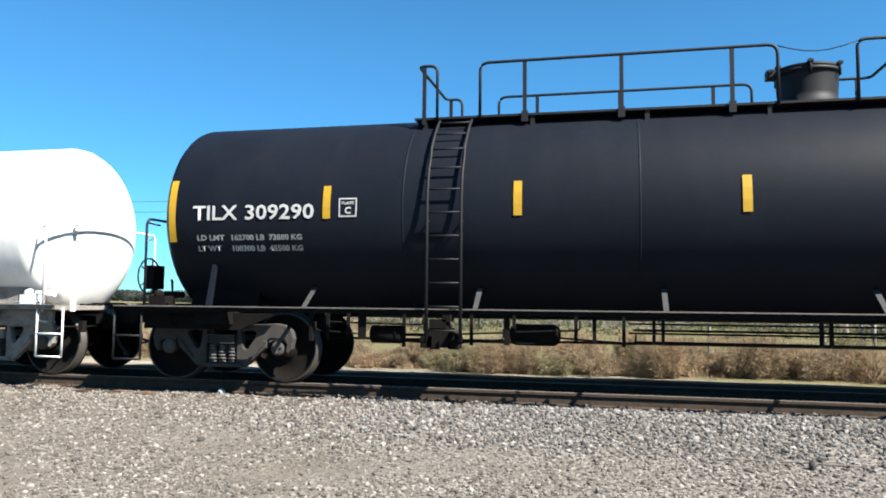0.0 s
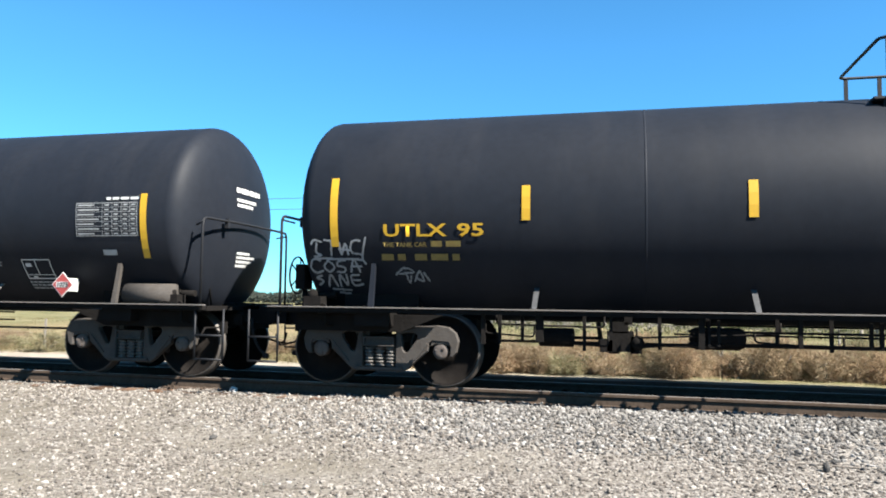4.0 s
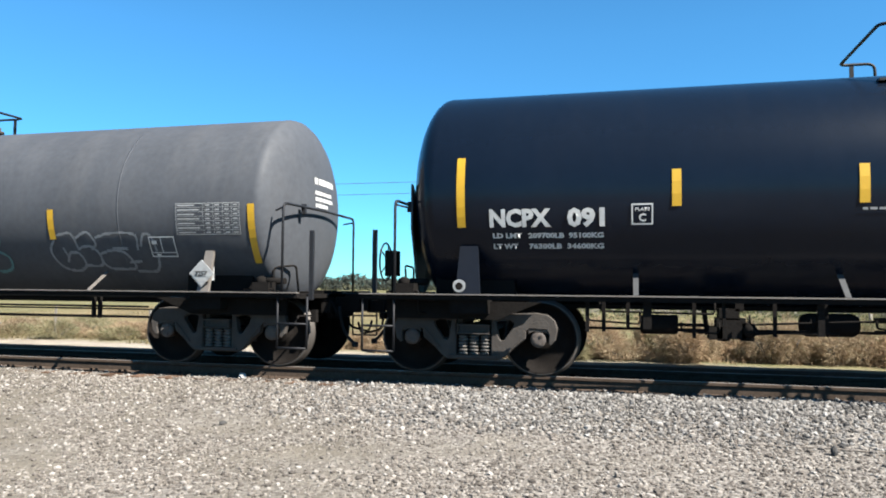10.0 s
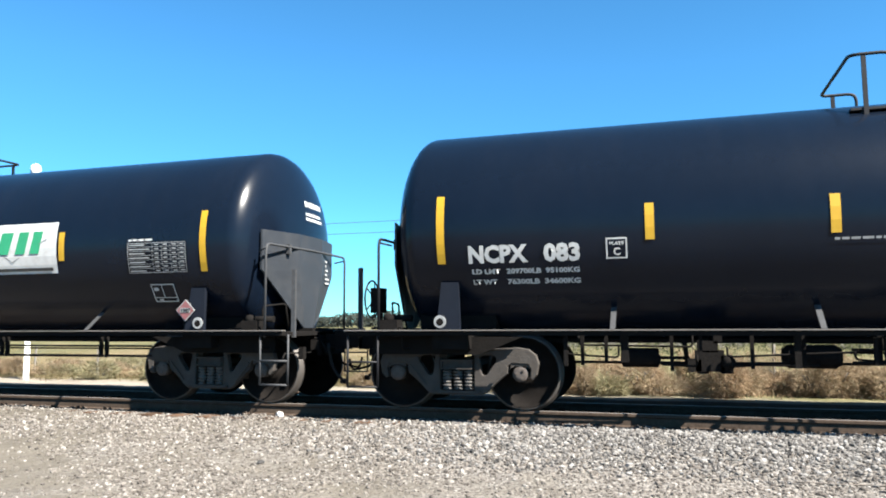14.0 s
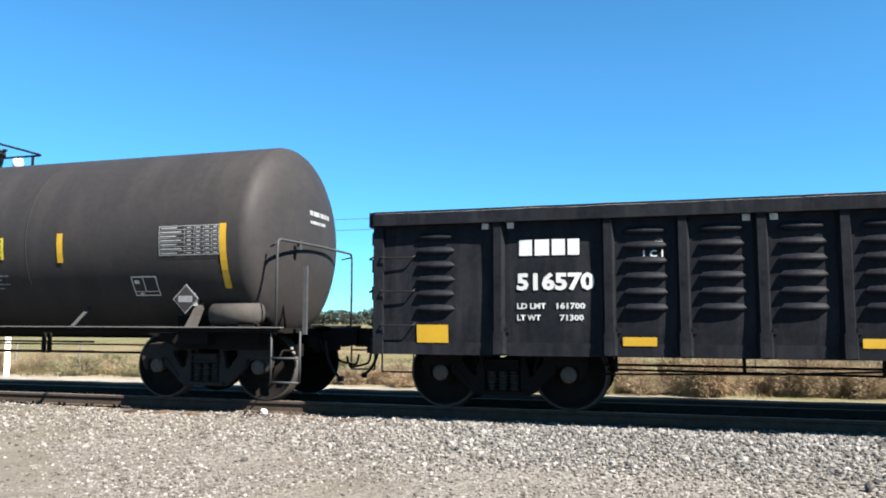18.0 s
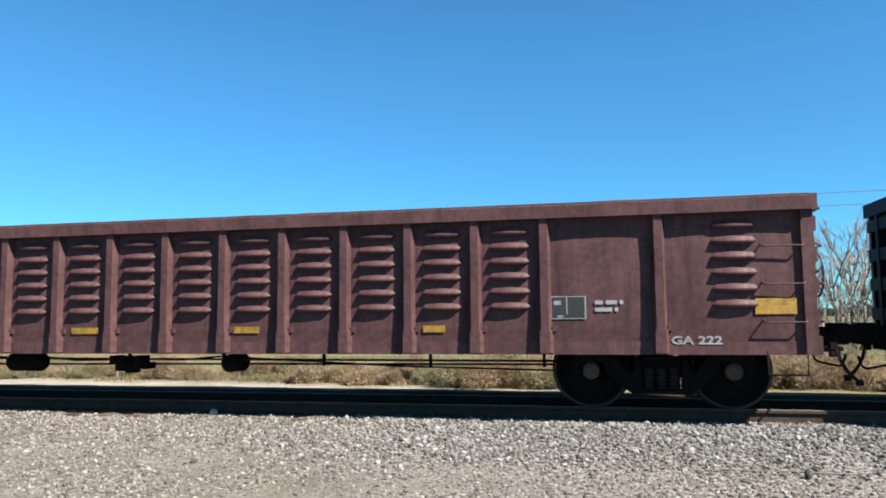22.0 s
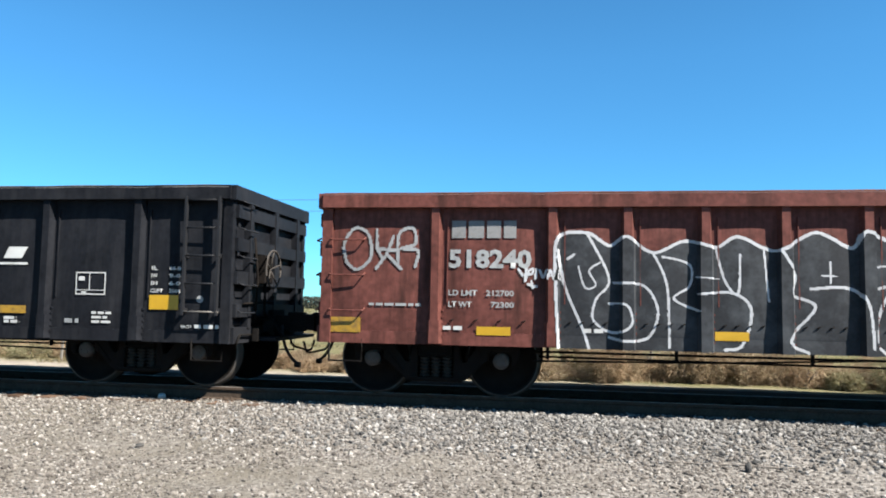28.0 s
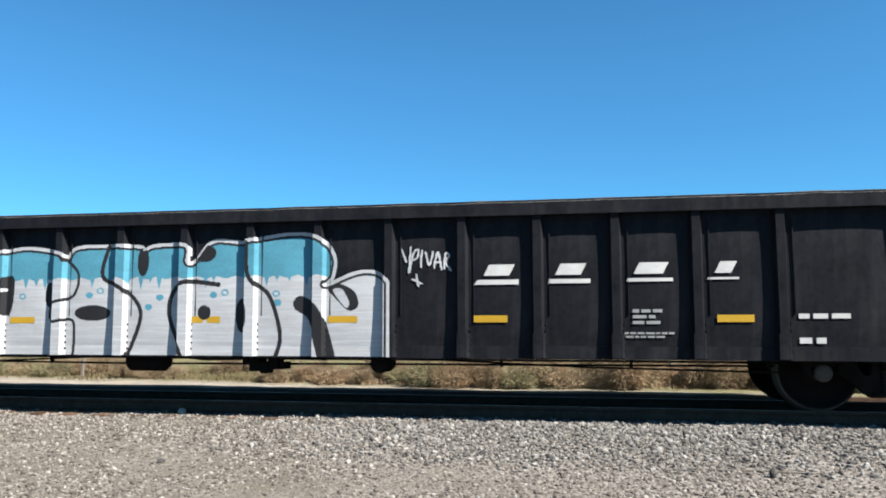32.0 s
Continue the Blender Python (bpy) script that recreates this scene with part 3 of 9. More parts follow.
class Side:
    """The near side of a car: flat at y, or the round shell of a tank."""

    def __init__(self, car, y=-1.5, R=None, zc=None):
        self.car, self.y, self.R, self.zc = car, y, R, zc

    def at(self, z, lift, x=0.0):
        if self.R is None:
            return self.y - lift
        return -math.sqrt(max(0.01, (self.R + lift) ** 2 - (z - self.zc) ** 2))

    def lay(self, name, me, x, z, lift=0.012, label=""):
        """Place a flat mesh (x, 0, z) on the side with its lower left corner at x, z."""
        for v in me.vertices:
            zz = v.co.z + z
            v.co = (v.co.x + x, self.at(zz, lift, v.co.x + x), zz)
        return part(name, me, None, self.car, label)

    def text(self, body, x, z, size, material=None, squeeze=1.0, weight=0.004, width=None, lift=0.012, name="lettering", label=""):
        me = text_mesh(name, body, size, material or WHITE, squeeze=squeeze, weight=weight)
        if width:
            w = max(v.co.x for v in me.vertices) - min(v.co.x for v in me.vertices)
            for v in me.vertices:
                v.co.x *= width / w
        return self.lay(name, me, x, z, lift, label)

    def bars(self, rects, material, name="marking", lift=0.012, label=""):
        """Rectangles (x0, x1, z0, z1), each cut into strips so that it follows the shell."""
        bm = bmesh.new()
        for x0, x1, z0, z1 in rects:
            n = max(1, int((z1 - z0) / 0.12)) if self.R else 1
            row = None
            for k in range(n + 1):
                z = z0 + (z1 - z0) * k / n
                cur = [bm.verts.new((x, self.at(z, lift, x), z)) for x in (x0, x1)]
                if row:
                    bm.faces.new((row[0], row[1], cur[1], cur[0]))
                row = cur
        return part(name, mesh_of(name, bm, material, False), material, self.car, label)

    def outline(self, x0, x1, z0, z1, w, material, name="stencil_frame", extra=(), label=""):
        r = [(x0, x1, z0, z0 + w), (x0, x1, z1 - w, z1), (x0, x0 + w, z0 + w, z1 - w), (x1 - w, x1, z0 + w, z1 - w)]
        return self.bars(r + list(extra), material, name, label=label)

    def word(self, x, z, h, widths, material, gap=0.25, name="owner_mark", label="plain block owner mark"):
        """An owner's mark as plain solid blocks."""
        rects, cx = [], x
        for w in widths:
            rects.append((cx, cx + w, z, z + h))
            cx += w + h * gap
        return self.bars(rects, material, name, label=label)

    def table(self, x, z, w, h, material):
        """A framed data panel of small rows of writing."""
        rects = [(x, x + w, z, z + 0.010), (x, x + w, z + h - 0.010, z + h), (x, x + 0.010, z, z + h), (x + w - 0.010, x + w, z, z + h)] + [(x + w * c, x + w * c + 0.006, z, z + h) for c in (0.43, 0.59, 0.74, 0.875)]
        n = 7
        for k in range(n):
            zz = z + h * (k + 0.35) / n
            rects.append((x + 0.03, x + w * (0.30 + 0.08 * (k % 2)), zz, zz + h * 0.30 / n))
            for c in (0.47, 0.62, 0.77, 0.90):
                rects.append((x + w * c, x + w * (c + 0.07), zz, zz + h * 0.30 / n))
            rects.append((x, x + w, z + h * k / n, z + h * k / n + 0.006))
        self.bars(rects, material, "data_panel", label="white stencilled data panel")

# ---- tank cars ----


def shell_mesh(R, zc, shoulder, head, n=64):
    bm = bmesh.new()
    prof = [(-shoulder - head * math.sin(a), R * math.cos(a)) for a in [math.pi / 2 * k / 10 for k in range(10, -1, -1)]]
    prof[0] = (prof[0][0], 0.0)
    mids = [(-shoulder + 2 * shoulder * k / 12, R) for k in range(1, 12)]
    lathe(bm, prof + mids + [(-a, r) for a, r in reversed(prof)], 'X', n, True, (0, 0, zc))
    return bm


def ladder_bm(x, R, zc, z_top, z_bot=0.63, w=0.46):
    """A ladder that stands off the side and then follows the shell."""
    pts = [(-R - 0.09, z_bot), (-R - 0.09, zc - 0.15)]
    a0, a1 = 0.10, math.acos(min(1, (z_top - zc) / (R + 0.09))) if z_top < zc + R + 0.09 else 0.3
    for k in range(9):
        a = math.pi / 2 - 0.1 - (math.pi / 2 - 0.1 - a1) * k / 8
        pts.append((-(R + 0.09) * math.sin(a), zc + (R + 0.09) * math.cos(a)))
    bm = bmesh.new()
    for s in (-1, 1):
        tube(bm, [(x + s * w / 2, y, z) for y, z in pts], 0.022, 6)
    # rungs at even steps along the line
    step, run, last = 0.31, 0.15, pts[0]
    for p in pts[1:]:
        d = math.hypot(p[0] - last[0], p[1] - last[1])
        while run < d:
            y, z = last[0] + (p[0] - last[0]) * run / d, last[1] + (p[1] - last[1]) * run / d
            tube(bm, [(x - w / 2, y, z), (x + w / 2, y, z)], 0.013, 6)
            run += step
        run -= d
        last = p
    for z in (1.0, zc - 0.2):
        for s in (-1, 1):
            tube(bm, [(x + s * w / 2, -R - 0.09, z), (x + s * w / 2, -R + 0.03, z + 0.02)], 0.016, 6)
    return bm


def make_roof_rails(car, ry, z, h, sp):
    """Guard rails of the roof walkway: straight runs on both sides, and end rails that wrap across the car."""
    zt = z + h
    for x0, x1, posts in sp.get('runs', ()):
        for y in (-ry, ry):
            bm = bmesh.new()
            tube(bm, rounded([(x0, y, z - 0.06), (x0, y, zt), (x1, y, zt), (x1, y, z - 0.06)], 0.13), 0.022, 8)
            rail = part("guard_rail", bm, PIPE, car, "black pipe guard rail on the roof")
            for x in posts:
                bm = bmesh.new()
                box(bm, x - 0.027, x + 0.027, y - 0.012, y + 0.012, z - 0.10, zt)
                box(bm, x - 0.045, x + 0.045, y - 0.022, y + 0.022, z - 0.12, z + 0.03)
                part("rail_post", bm, PIPE, rail)
    for open_x, corner, posts in sp['wraps']:
        bm = bmesh.new()
        tube(bm, rounded([(open_x, -ry, z - 0.06), (open_x, -ry, zt), (corner, -ry, zt), (corner, ry, zt), (open_x, ry, zt), (open_x, ry, z - 0.06)], 0.11), 0.022, 8)
        rail = part("guard_rail", bm, PIPE, car, "black pipe guard rail bent across the walkway's end")
        for x in posts:
            for y in (-ry, ry):
                bm = bmesh.new()
                box(bm, x - 0.027, x + 0.027, y - 0.012, y + 0.012, z - 0.10, zt)
                part("rail_post", bm, PIPE, rail)


def make_end_rails(car, half_end, x_shell, s, rail_mat, tall=1.95, posted=True):
    """Handrails, corner steps and deck at one end (s = -1 or 1)."""
    xe = half_end
    xr = x_shell          # plane of the crossover rail, just clear of the head
    y = 1.38
    bm = bmesh.new()
    tube(bm, rounded([(s * xr, -y, 0.95), (s * xr, -y, tall), (s * (xr + 0.03), 0, tall + 0.01), (s * xr, y, tall), (s * xr, y, 0.95)], 0.12), 0.020, 8)
    part("end_handrail", bm, rail_mat, car, "bent pipe handrail across the car end")
    for yy in (-y, y):
        bm = bmesh.new()
        tube(bm, [(s * xr, yy, tall - 0.06), (s * (xr - 0.16), yy * 0.93, tall - 0.10)], 0.014, 6)
        part("rail_bracket", bm, rail_mat, car)
    bm = bmesh.new()
    box(bm, s * xr - 0.03, s * xr + 0.03, -0.72, -0.66, tall - 0.10, tall + 0.05)
    part("rail_clamp", bm, rail_mat, car)
    bm = bmesh.new()
    box(bm, s * (xr + 0.36) - 0.03, s * (xr + 0.36) + 0.03, -1.20, -1.15, 0.95, 1.95)
    bevel(bm, 0.008)
    if posted:
        part("end_post", bm, rail_mat, car, "upright angle post on the end deck")
    # clutter on the end deck: retainer valve, pipes and brake rigging
    bm = bmesh.new()
    q = s * (xe - 0.62)
    box(bm, q - 0.16, q + 0.10, -1.34, -1.12, 1.04, 1.20)
    lathe(bm, [(1.16, 0.075), (1.26, 0.075), (1.29, 0.03)], 'Z', 10, True, (q - 0.06, -1.25, 0))
    lathe(bm, [(-0.22, 0.05), (0.20, 0.05)], 'X', 10, True, (q + 0.02, -1.05, 1.22))
    tube(bm, rounded([(q - 0.3, -1.30, 1.08), (q + 0.16, -1.30, 1.10), (q + 0.16, -1.30, 0.80), (q + 0.30, -1.10, 0.78)], 0.05), 0.017, 6)
    tube(bm, rounded([(q, -1.0, 1.05), (q, -1.0, 1.42), (q + s * 0.22, -0.7, 1.46), (q + s * 0.22, -0.6, 1.05)], 0.06), 0.016, 6)
    part("brake_valve", bm, rail_mat if rail_mat is TANK_WHITE else UNDER, car, "grimy brake valve and bent pipes")
    if s < 0:
        bm = bmesh.new()
        n = 20
        ring = [(s * (xe - 0.20), -0.98 + 0.27 * math.cos(2 * math.pi * k / n), 1.50 + 0.27 * math.sin(2 * math.pi * k / n)) for k in range(n + 1)]
        tube(bm, ring, 0.014, 6)
        for k in range(5):
            a = 2 * math.pi * k / 5
            tube(bm, [(s * (xe - 0.24), -0.98, 1.50), (s * (xe - 0.20), -0.98 + 0.27 * math.cos(a), 1.50 + 0.27 * math.sin(a))], 0.011, 5)
        part("brake_wheel", bm, PIPE, car, "black hand brake wheel")
        bm = bmesh.new()
        box(bm, s * (xe - 0.30) - 0.07, s * (xe - 0.30) + 0.07, -1.12, -0.84, 1.30, 1.66)
        tube(bm, [(s * (xe - 0.32), -0.98, 1.02), (s * (xe - 0.32), -0.98, 1.35)], 0.04, 8)
        bevel(bm, 0.015)
        part("brake_housing", bm, UNDER, car, "black hand brake housing")
    for sy in (-1, 1):
        # stirrup step at the corner
        bm = bmesh.new()
        for x in (xr - 0.02, xr + 0.43):
            tube(bm, [(s * x, sy * 1.46, 1.0), (s * x, sy * 1.46, 0.28)], 0.016, 6)
        for z in (0.28, 0.62):
            tube(bm, [(s * (xr - 0.02), sy * 1.46, z), (s * (xr + 0.43), sy * 1.46, z)], 0.016, 6)
        part("corner_step", bm, rail_mat, car, "pipe corner step")


def make_underside(car, half, R, zc, posts, brackets, x_end, bracket_mat, pipes=(0.67, 0.82), through_sill=True, UNDER=UNDER):
    for sy in (-1, 1):
        bm = bmesh.new()
        box(bm, -x_end, x_end, sy * 1.45 - 0.05, sy * 1.45 + 0.05, 0.985, 1.045)
        bevel(bm, 0.01)
        sill = part("side_sill", bm, UNDER, car, "black steel side sill")
        bm = bmesh.new()
        box(bm, -x_end, x_end, sy * 1.47 - 0.06, sy * 1.47 + 0.06, 1.047, 1.062)
        part("sill_flange", bm, GALV, sill, "worn pale upper edge of the sill")
    for lo, hi in ([(-half - 1.5, half + 1.5)] if through_sill else [(-half - 1.5, -half + 1.25), (half - 1.25, half + 1.5)]):
        bm = bmesh.new()
        box(bm, lo, hi, -0.32, 0.32, 0.86 if through_sill else 0.72, 1.02)
        bevel(bm, 0.01)
        part("centre_sill", bm, UNDER, car, "black grimy centre sill")
    for s in (-1, 1):
        bm = bmesh.new()
        box(bm, s * half - 0.25, s * half + 0.25, -1.40, 1.40, 0.80, 1.02)
        bevel(bm, 0.01)
        bolster = part("bolster", bm, UNDER, car, "black grimy body bolster")
        for lo, hi in ((-1.2, -1.14), (1.14, 1.2)):
            bm = bmesh.new()
            slab(bm, [(s * (half - 0.95), 0.96), (s * (half - 0.35), 0.72), (s * (half + 1.2), 0.72), (s * (half + 1.2), 0.96)], lo, hi)
            part("web_plate", bm, UNDER, bolster)
        bm = bmesh.new()
        box(bm, s * half - 0.55, s * half + 0.55, -1.0, 1.0, 1.035, 1.32)
        bevel(bm, 0.01)
        part("saddle", bm, UNDER, car, "black saddle under the tank shell")
        bm = bmesh.new()
        box(bm, s * (half + 0.10) if s > 0 else -x_end, x_end if s > 0 else -(half + 0.10), -1.39, 1.39, 0.97, 1.03)
        bevel(bm, 0.01)
        part("end_deck", bm, UNDER, car, "black steel deck at the car end")
    if posts:
        bm = bmesh.new()
        lo, hi = min(posts) - 0.3, max(posts) + 0.9
        for sy in (-1, 1):
            for z in pipes:
                tube(bm, [(lo, sy * 1.33, z), (hi, sy * 1.33, z)], 0.017, 6)
            for x in posts if sy < 0 else ():
                for d in (-0.055, 0.055):
                    box(bm, x + d - 0.018, x + d + 0.018, sy * 1.33 - 0.03, sy * 1.33 + 0.03, pipes[0] - 0.03, 0.96)
        part("brake_pipe_rack", bm, UNDER, car, "black pipes on hangers below the sill")
    for x in brackets:
        bm = bmesh.new()
        zt = 1.34
        y0 = -math.sqrt(max(0.1, R * R - (zt - zc) ** 2)) - 0.004
        a = [bm.verts.new(p) for p in ((x - 0.032, -1.46, 1.06), (x + 0.032, -1.46, 1.06), (x + 0.035, y0, zt), (x - 0.035, y0, zt))]
        b = [bm.verts.new(v.co + Vector((0, -0.014, 0.006))) for v in a]
        bm.faces.new(a)
        bm.faces.new(b[::-1])
        for i in range(4):
            bm.faces.new((a[i], a[(i + 1) % 4], b[(i + 1) % 4], b[i]))
        part("shell_clip", bm, bracket_mat, car, "pale steel clip between sill and shell")
    for k, x in enumerate(np.arange(-half + 1.55, -half + 5.6, 0.92)):
        bm = bmesh.new()
        w = (0.024, 0.036, 0.018, 0.050)[(k * 7) % 4]
        xx = x + 0.22 * math.sin(k * 5.3)
        box(bm, xx - w, xx + w, -1.42, -1.36, 0.60 + 0.05 * (k % 3), 0.985)
        part("pipe_hanger", bm, UNDER, car)
    # brake gear: reservoir, control valve, and the pipes and rods between them
    bm = bmesh.new()
    lathe(bm, [(-0.36, 0.02), (-0.34, 0.11), (-0.27, 0.15), (0.27, 0.15), (0.34, 0.11), (0.36, 0.02)], 'X', 16, True, (-half + 4.55, -0.55, 0.70))
    part("air_reservoir", bm, UNDER, car, "black air brake reservoir")
    bm = bmesh.new()
    for x, z, w, h in ((3.30, 0.66, 0.34, 0.26), (3.12, 0.60, 0.16, 0.16), (3.50, 0.62, 0.14, 0.22), (3.28, 0.84, 0.24, 0.14), (3.40, 0.93, 0.10, 0.10)):
        box(bm, -half + x - w / 2, -half + x + w / 2, -1.14, -0.86, z - h / 2, z + h / 2)
    lathe(bm, [(0.50, 0.07), (0.56, 0.09), (0.62, 0.09)], 'Z', 12, True, (-half + 3.22, -1.02, 0))
    lathe(bm, [(-1.20, 0.02), (-1.18, 0.085), (-0.95, 0.085)], 'Y', 12, True, (-half + 3.52, 0, 0.64))
    bevel(bm, 0.018)
    part("control_valve", bm, UNDER, car, "grimy brake control valve")
    bm = bmesh.new()
    lathe(bm, [(-0.24, 0.10), (-0.22, 0.13), (0.22, 0.13), (0.24, 0.10)], 'X', 14, True, (-half + 2.45, -0.75, 0.68))
    lathe(bm, [(0.24, 0.022), (0.62, 0.022)], 'X', 8, True, (-half + 2.45, -0.75, 0.68))
    slab(bm, [(-half + 3.02, 0.56), (-half + 3.08, 0.56), (-half + 3.04, 0.90), (-half + 2.98, 0.90)], -0.80, -0.77)
    part("brake_cylinder", bm, UNDER, car, "grimy brake cylinder")
    bm = bmesh.new()
    for x0, x1, za, zb in ((1.55, 2.2, 0.74, 0.70), (2.7, 3.15, 0.62, 0.60), (3.55, 4.2, 0.60, 0.66), (3.5, 5.2, 0.72, 0.80), (1.7, 3.1, 0.86, 0.84), (4.9, 5.9, 0.70, 0.64)):
        tube(bm, rounded([(-half + x0, -1.25, za + 0.12), (-half + x0, -1.25, za), (-half + x1, -1.22, zb), (-half + x1, -1.22, zb + 0.14)], 0.05), 0.014, 6)
    for x, z0, z1 in ((1.75, 0.60, 0.98), (2.05, 0.66, 0.98), (2.85, 0.54, 0.98), (3.78, 0.58, 0.98), (4.35, 0.62, 0.98), (5.15, 0.66, 0.98), (5.75, 0.60, 0.98)):
        box(bm, -half + x - 0.022, -half + x + 0.022, -1.30, -1.27, z0, z1)
    tube(bm, [(-half + 2.1, -0.8, 0.62), (-half + 4.6, -0.8, 0.60)], 0.022, 6)
    tube(bm, [(-half + 1.2, -0.5, 0.60), (half - 1.2, -0.5, 0.62)], 0.020, 6)
    part("brake_piping", bm, UNDER, car, "black brake pipes and rods below the sill")


def make_platform(car, x0, x1, y, z, zc, R):
    """A grating walkway along each side of the dome, on brackets from the shell."""
    for sy in (-1, 1):
        bm = bmesh.new()
        box(bm, x0, x1, min(sy * y, sy * (y - 0.30)), max(sy * y, sy * (y - 0.30)), z - 0.03, z)
        bevel(bm, 0.006)
        walkway = part("walkway", bm, PIPE, car, "black steel roof walkway")
        n = max(2, int((x1 - x0) / 1.3))
        for k in range(n + 1):
            x = x0 + 0.15 + (x1 - x0 - 0.3) * k / n
            yy = y - 0.02
            zs = zc + math.sqrt(max(0.05, R * R - yy * yy))
            bm = bmesh.new()
            box(bm, x - 0.03, x + 0.03, min(sy * yy, sy * (yy - 0.35)), max(sy * yy, sy * (yy - 0.35)), min(zs - 0.06, z - 0.09), z - 0.03)
            part("walkway_bracket", bm, PIPE, walkway)


def make_dome(car, x, r, z0, z1, paint, flare=0.86):
    """The bowl-shaped valve housing: a narrow foot, a flared wall, and a flanged lid held by swing bolts."""
    h = z1 - z0
    foot = r * flare
    bm = bmesh.new()
    lathe(bm, [(z0 - 0.12, foot * 1.12), (z0 + 0.03, foot * 1.12), (z0 + 0.05, foot), (z0 + h * 0.30, foot), (z0 + h * 0.55, foot + (r * 0.93 - foot) * 0.75), (z0 + h * 0.74, r * 0.93), (z1 - 0.10, r * 0.95), (z1 - 0.10, r), (z1 - 0.055, r), (z1 - 0.055, r * 0.96)], 'Z', 36, True, (x, 0, 0))
    d = part("dome", bm, paint, car, "bowl-shaped valve housing")
    bm = bmesh.new()
    lathe(bm, [(z1 - 0.055, r * 0.97), (z1 - 0.02, r * 0.99), (z1, r * 0.95), (z1 + 0.015, r * 0.6), (z1 + 0.02, 0.0)], 'Z', 36, True, (x, 0, 0))
    part("lid", bm, paint, d, "flat round lid")
    if r < 0.3:
        bm = bmesh.new()
        tube(bm, [(x - 0.10, -r * 0.9, z1 - 0.16), (x - 0.02, -r * 0.6, z1 + 0.03), (x + 0.14, -0.02, z1 + 0.05)], 0.02, 6)
        part("lever", bm, PIPE, d, "black clamping lever")
        return
    for k in range(6):
        a = 0.4 + k * math.pi / 3
        px, py = x + r * 1.03 * math.cos(a), r * 1.03 * math.sin(a)
        bm = bmesh.new()
        tube(bm, [(px, py, z1 - 0.16), (px, py, z1 + 0.035)], 0.018, 6)
        box(bm, px - 0.035, px + 0.035, py - 0.035, py + 0.035, z1 - 0.01, z1 + 0.02)
        part("swing_bolt", bm, PIPE, d)
    bm = bmesh.new()
    box(bm, x - r - 0.10, x - r + 0.06, -0.09, 0.09, z1 - 0.11, z1 + 0.01)
    tube(bm, [(x - r - 0.06, -0.12, z1 - 0.02), (x - r - 0.06, 0.12, z1 - 0.02)], 0.03, 8)
    part("lid_hinge", bm, PIPE, d)


def head_writing(car, sp, y, z, rows, material):
    """Short rows of small worn writing on the head at the car's trailing end."""
    bm = bmesh.new()
    for k, (w, h) in enumerate(rows):
        zz = z - sum(q[1] * 1.7 for q in rows[:k])
        yy = y
        c = 0
        while yy < y + w:
            e = min(yy + h * (1.2 + 0.8 * ((k * 3 + c * 5) % 3)), y + w)
            vs = []
            for a, b in ((yy, zz), (e, zz), (e, zz + h), (yy, zz + h)):
                q = max(0.0, 1 - (a * a + (b - sp['zc']) ** 2) / sp['R'] ** 2)
                vs.append(bm.verts.new((sp.get('shift', 0) + sp['shoulder'] + sp['head'] * math.sqrt(q) + 0.006, a, b)))
            bm.faces.new(vs)
            yy = e + h * 0.35
            c += 1
    part("head_writing", bm, material, car, "rows of small worn writing on the tank head")


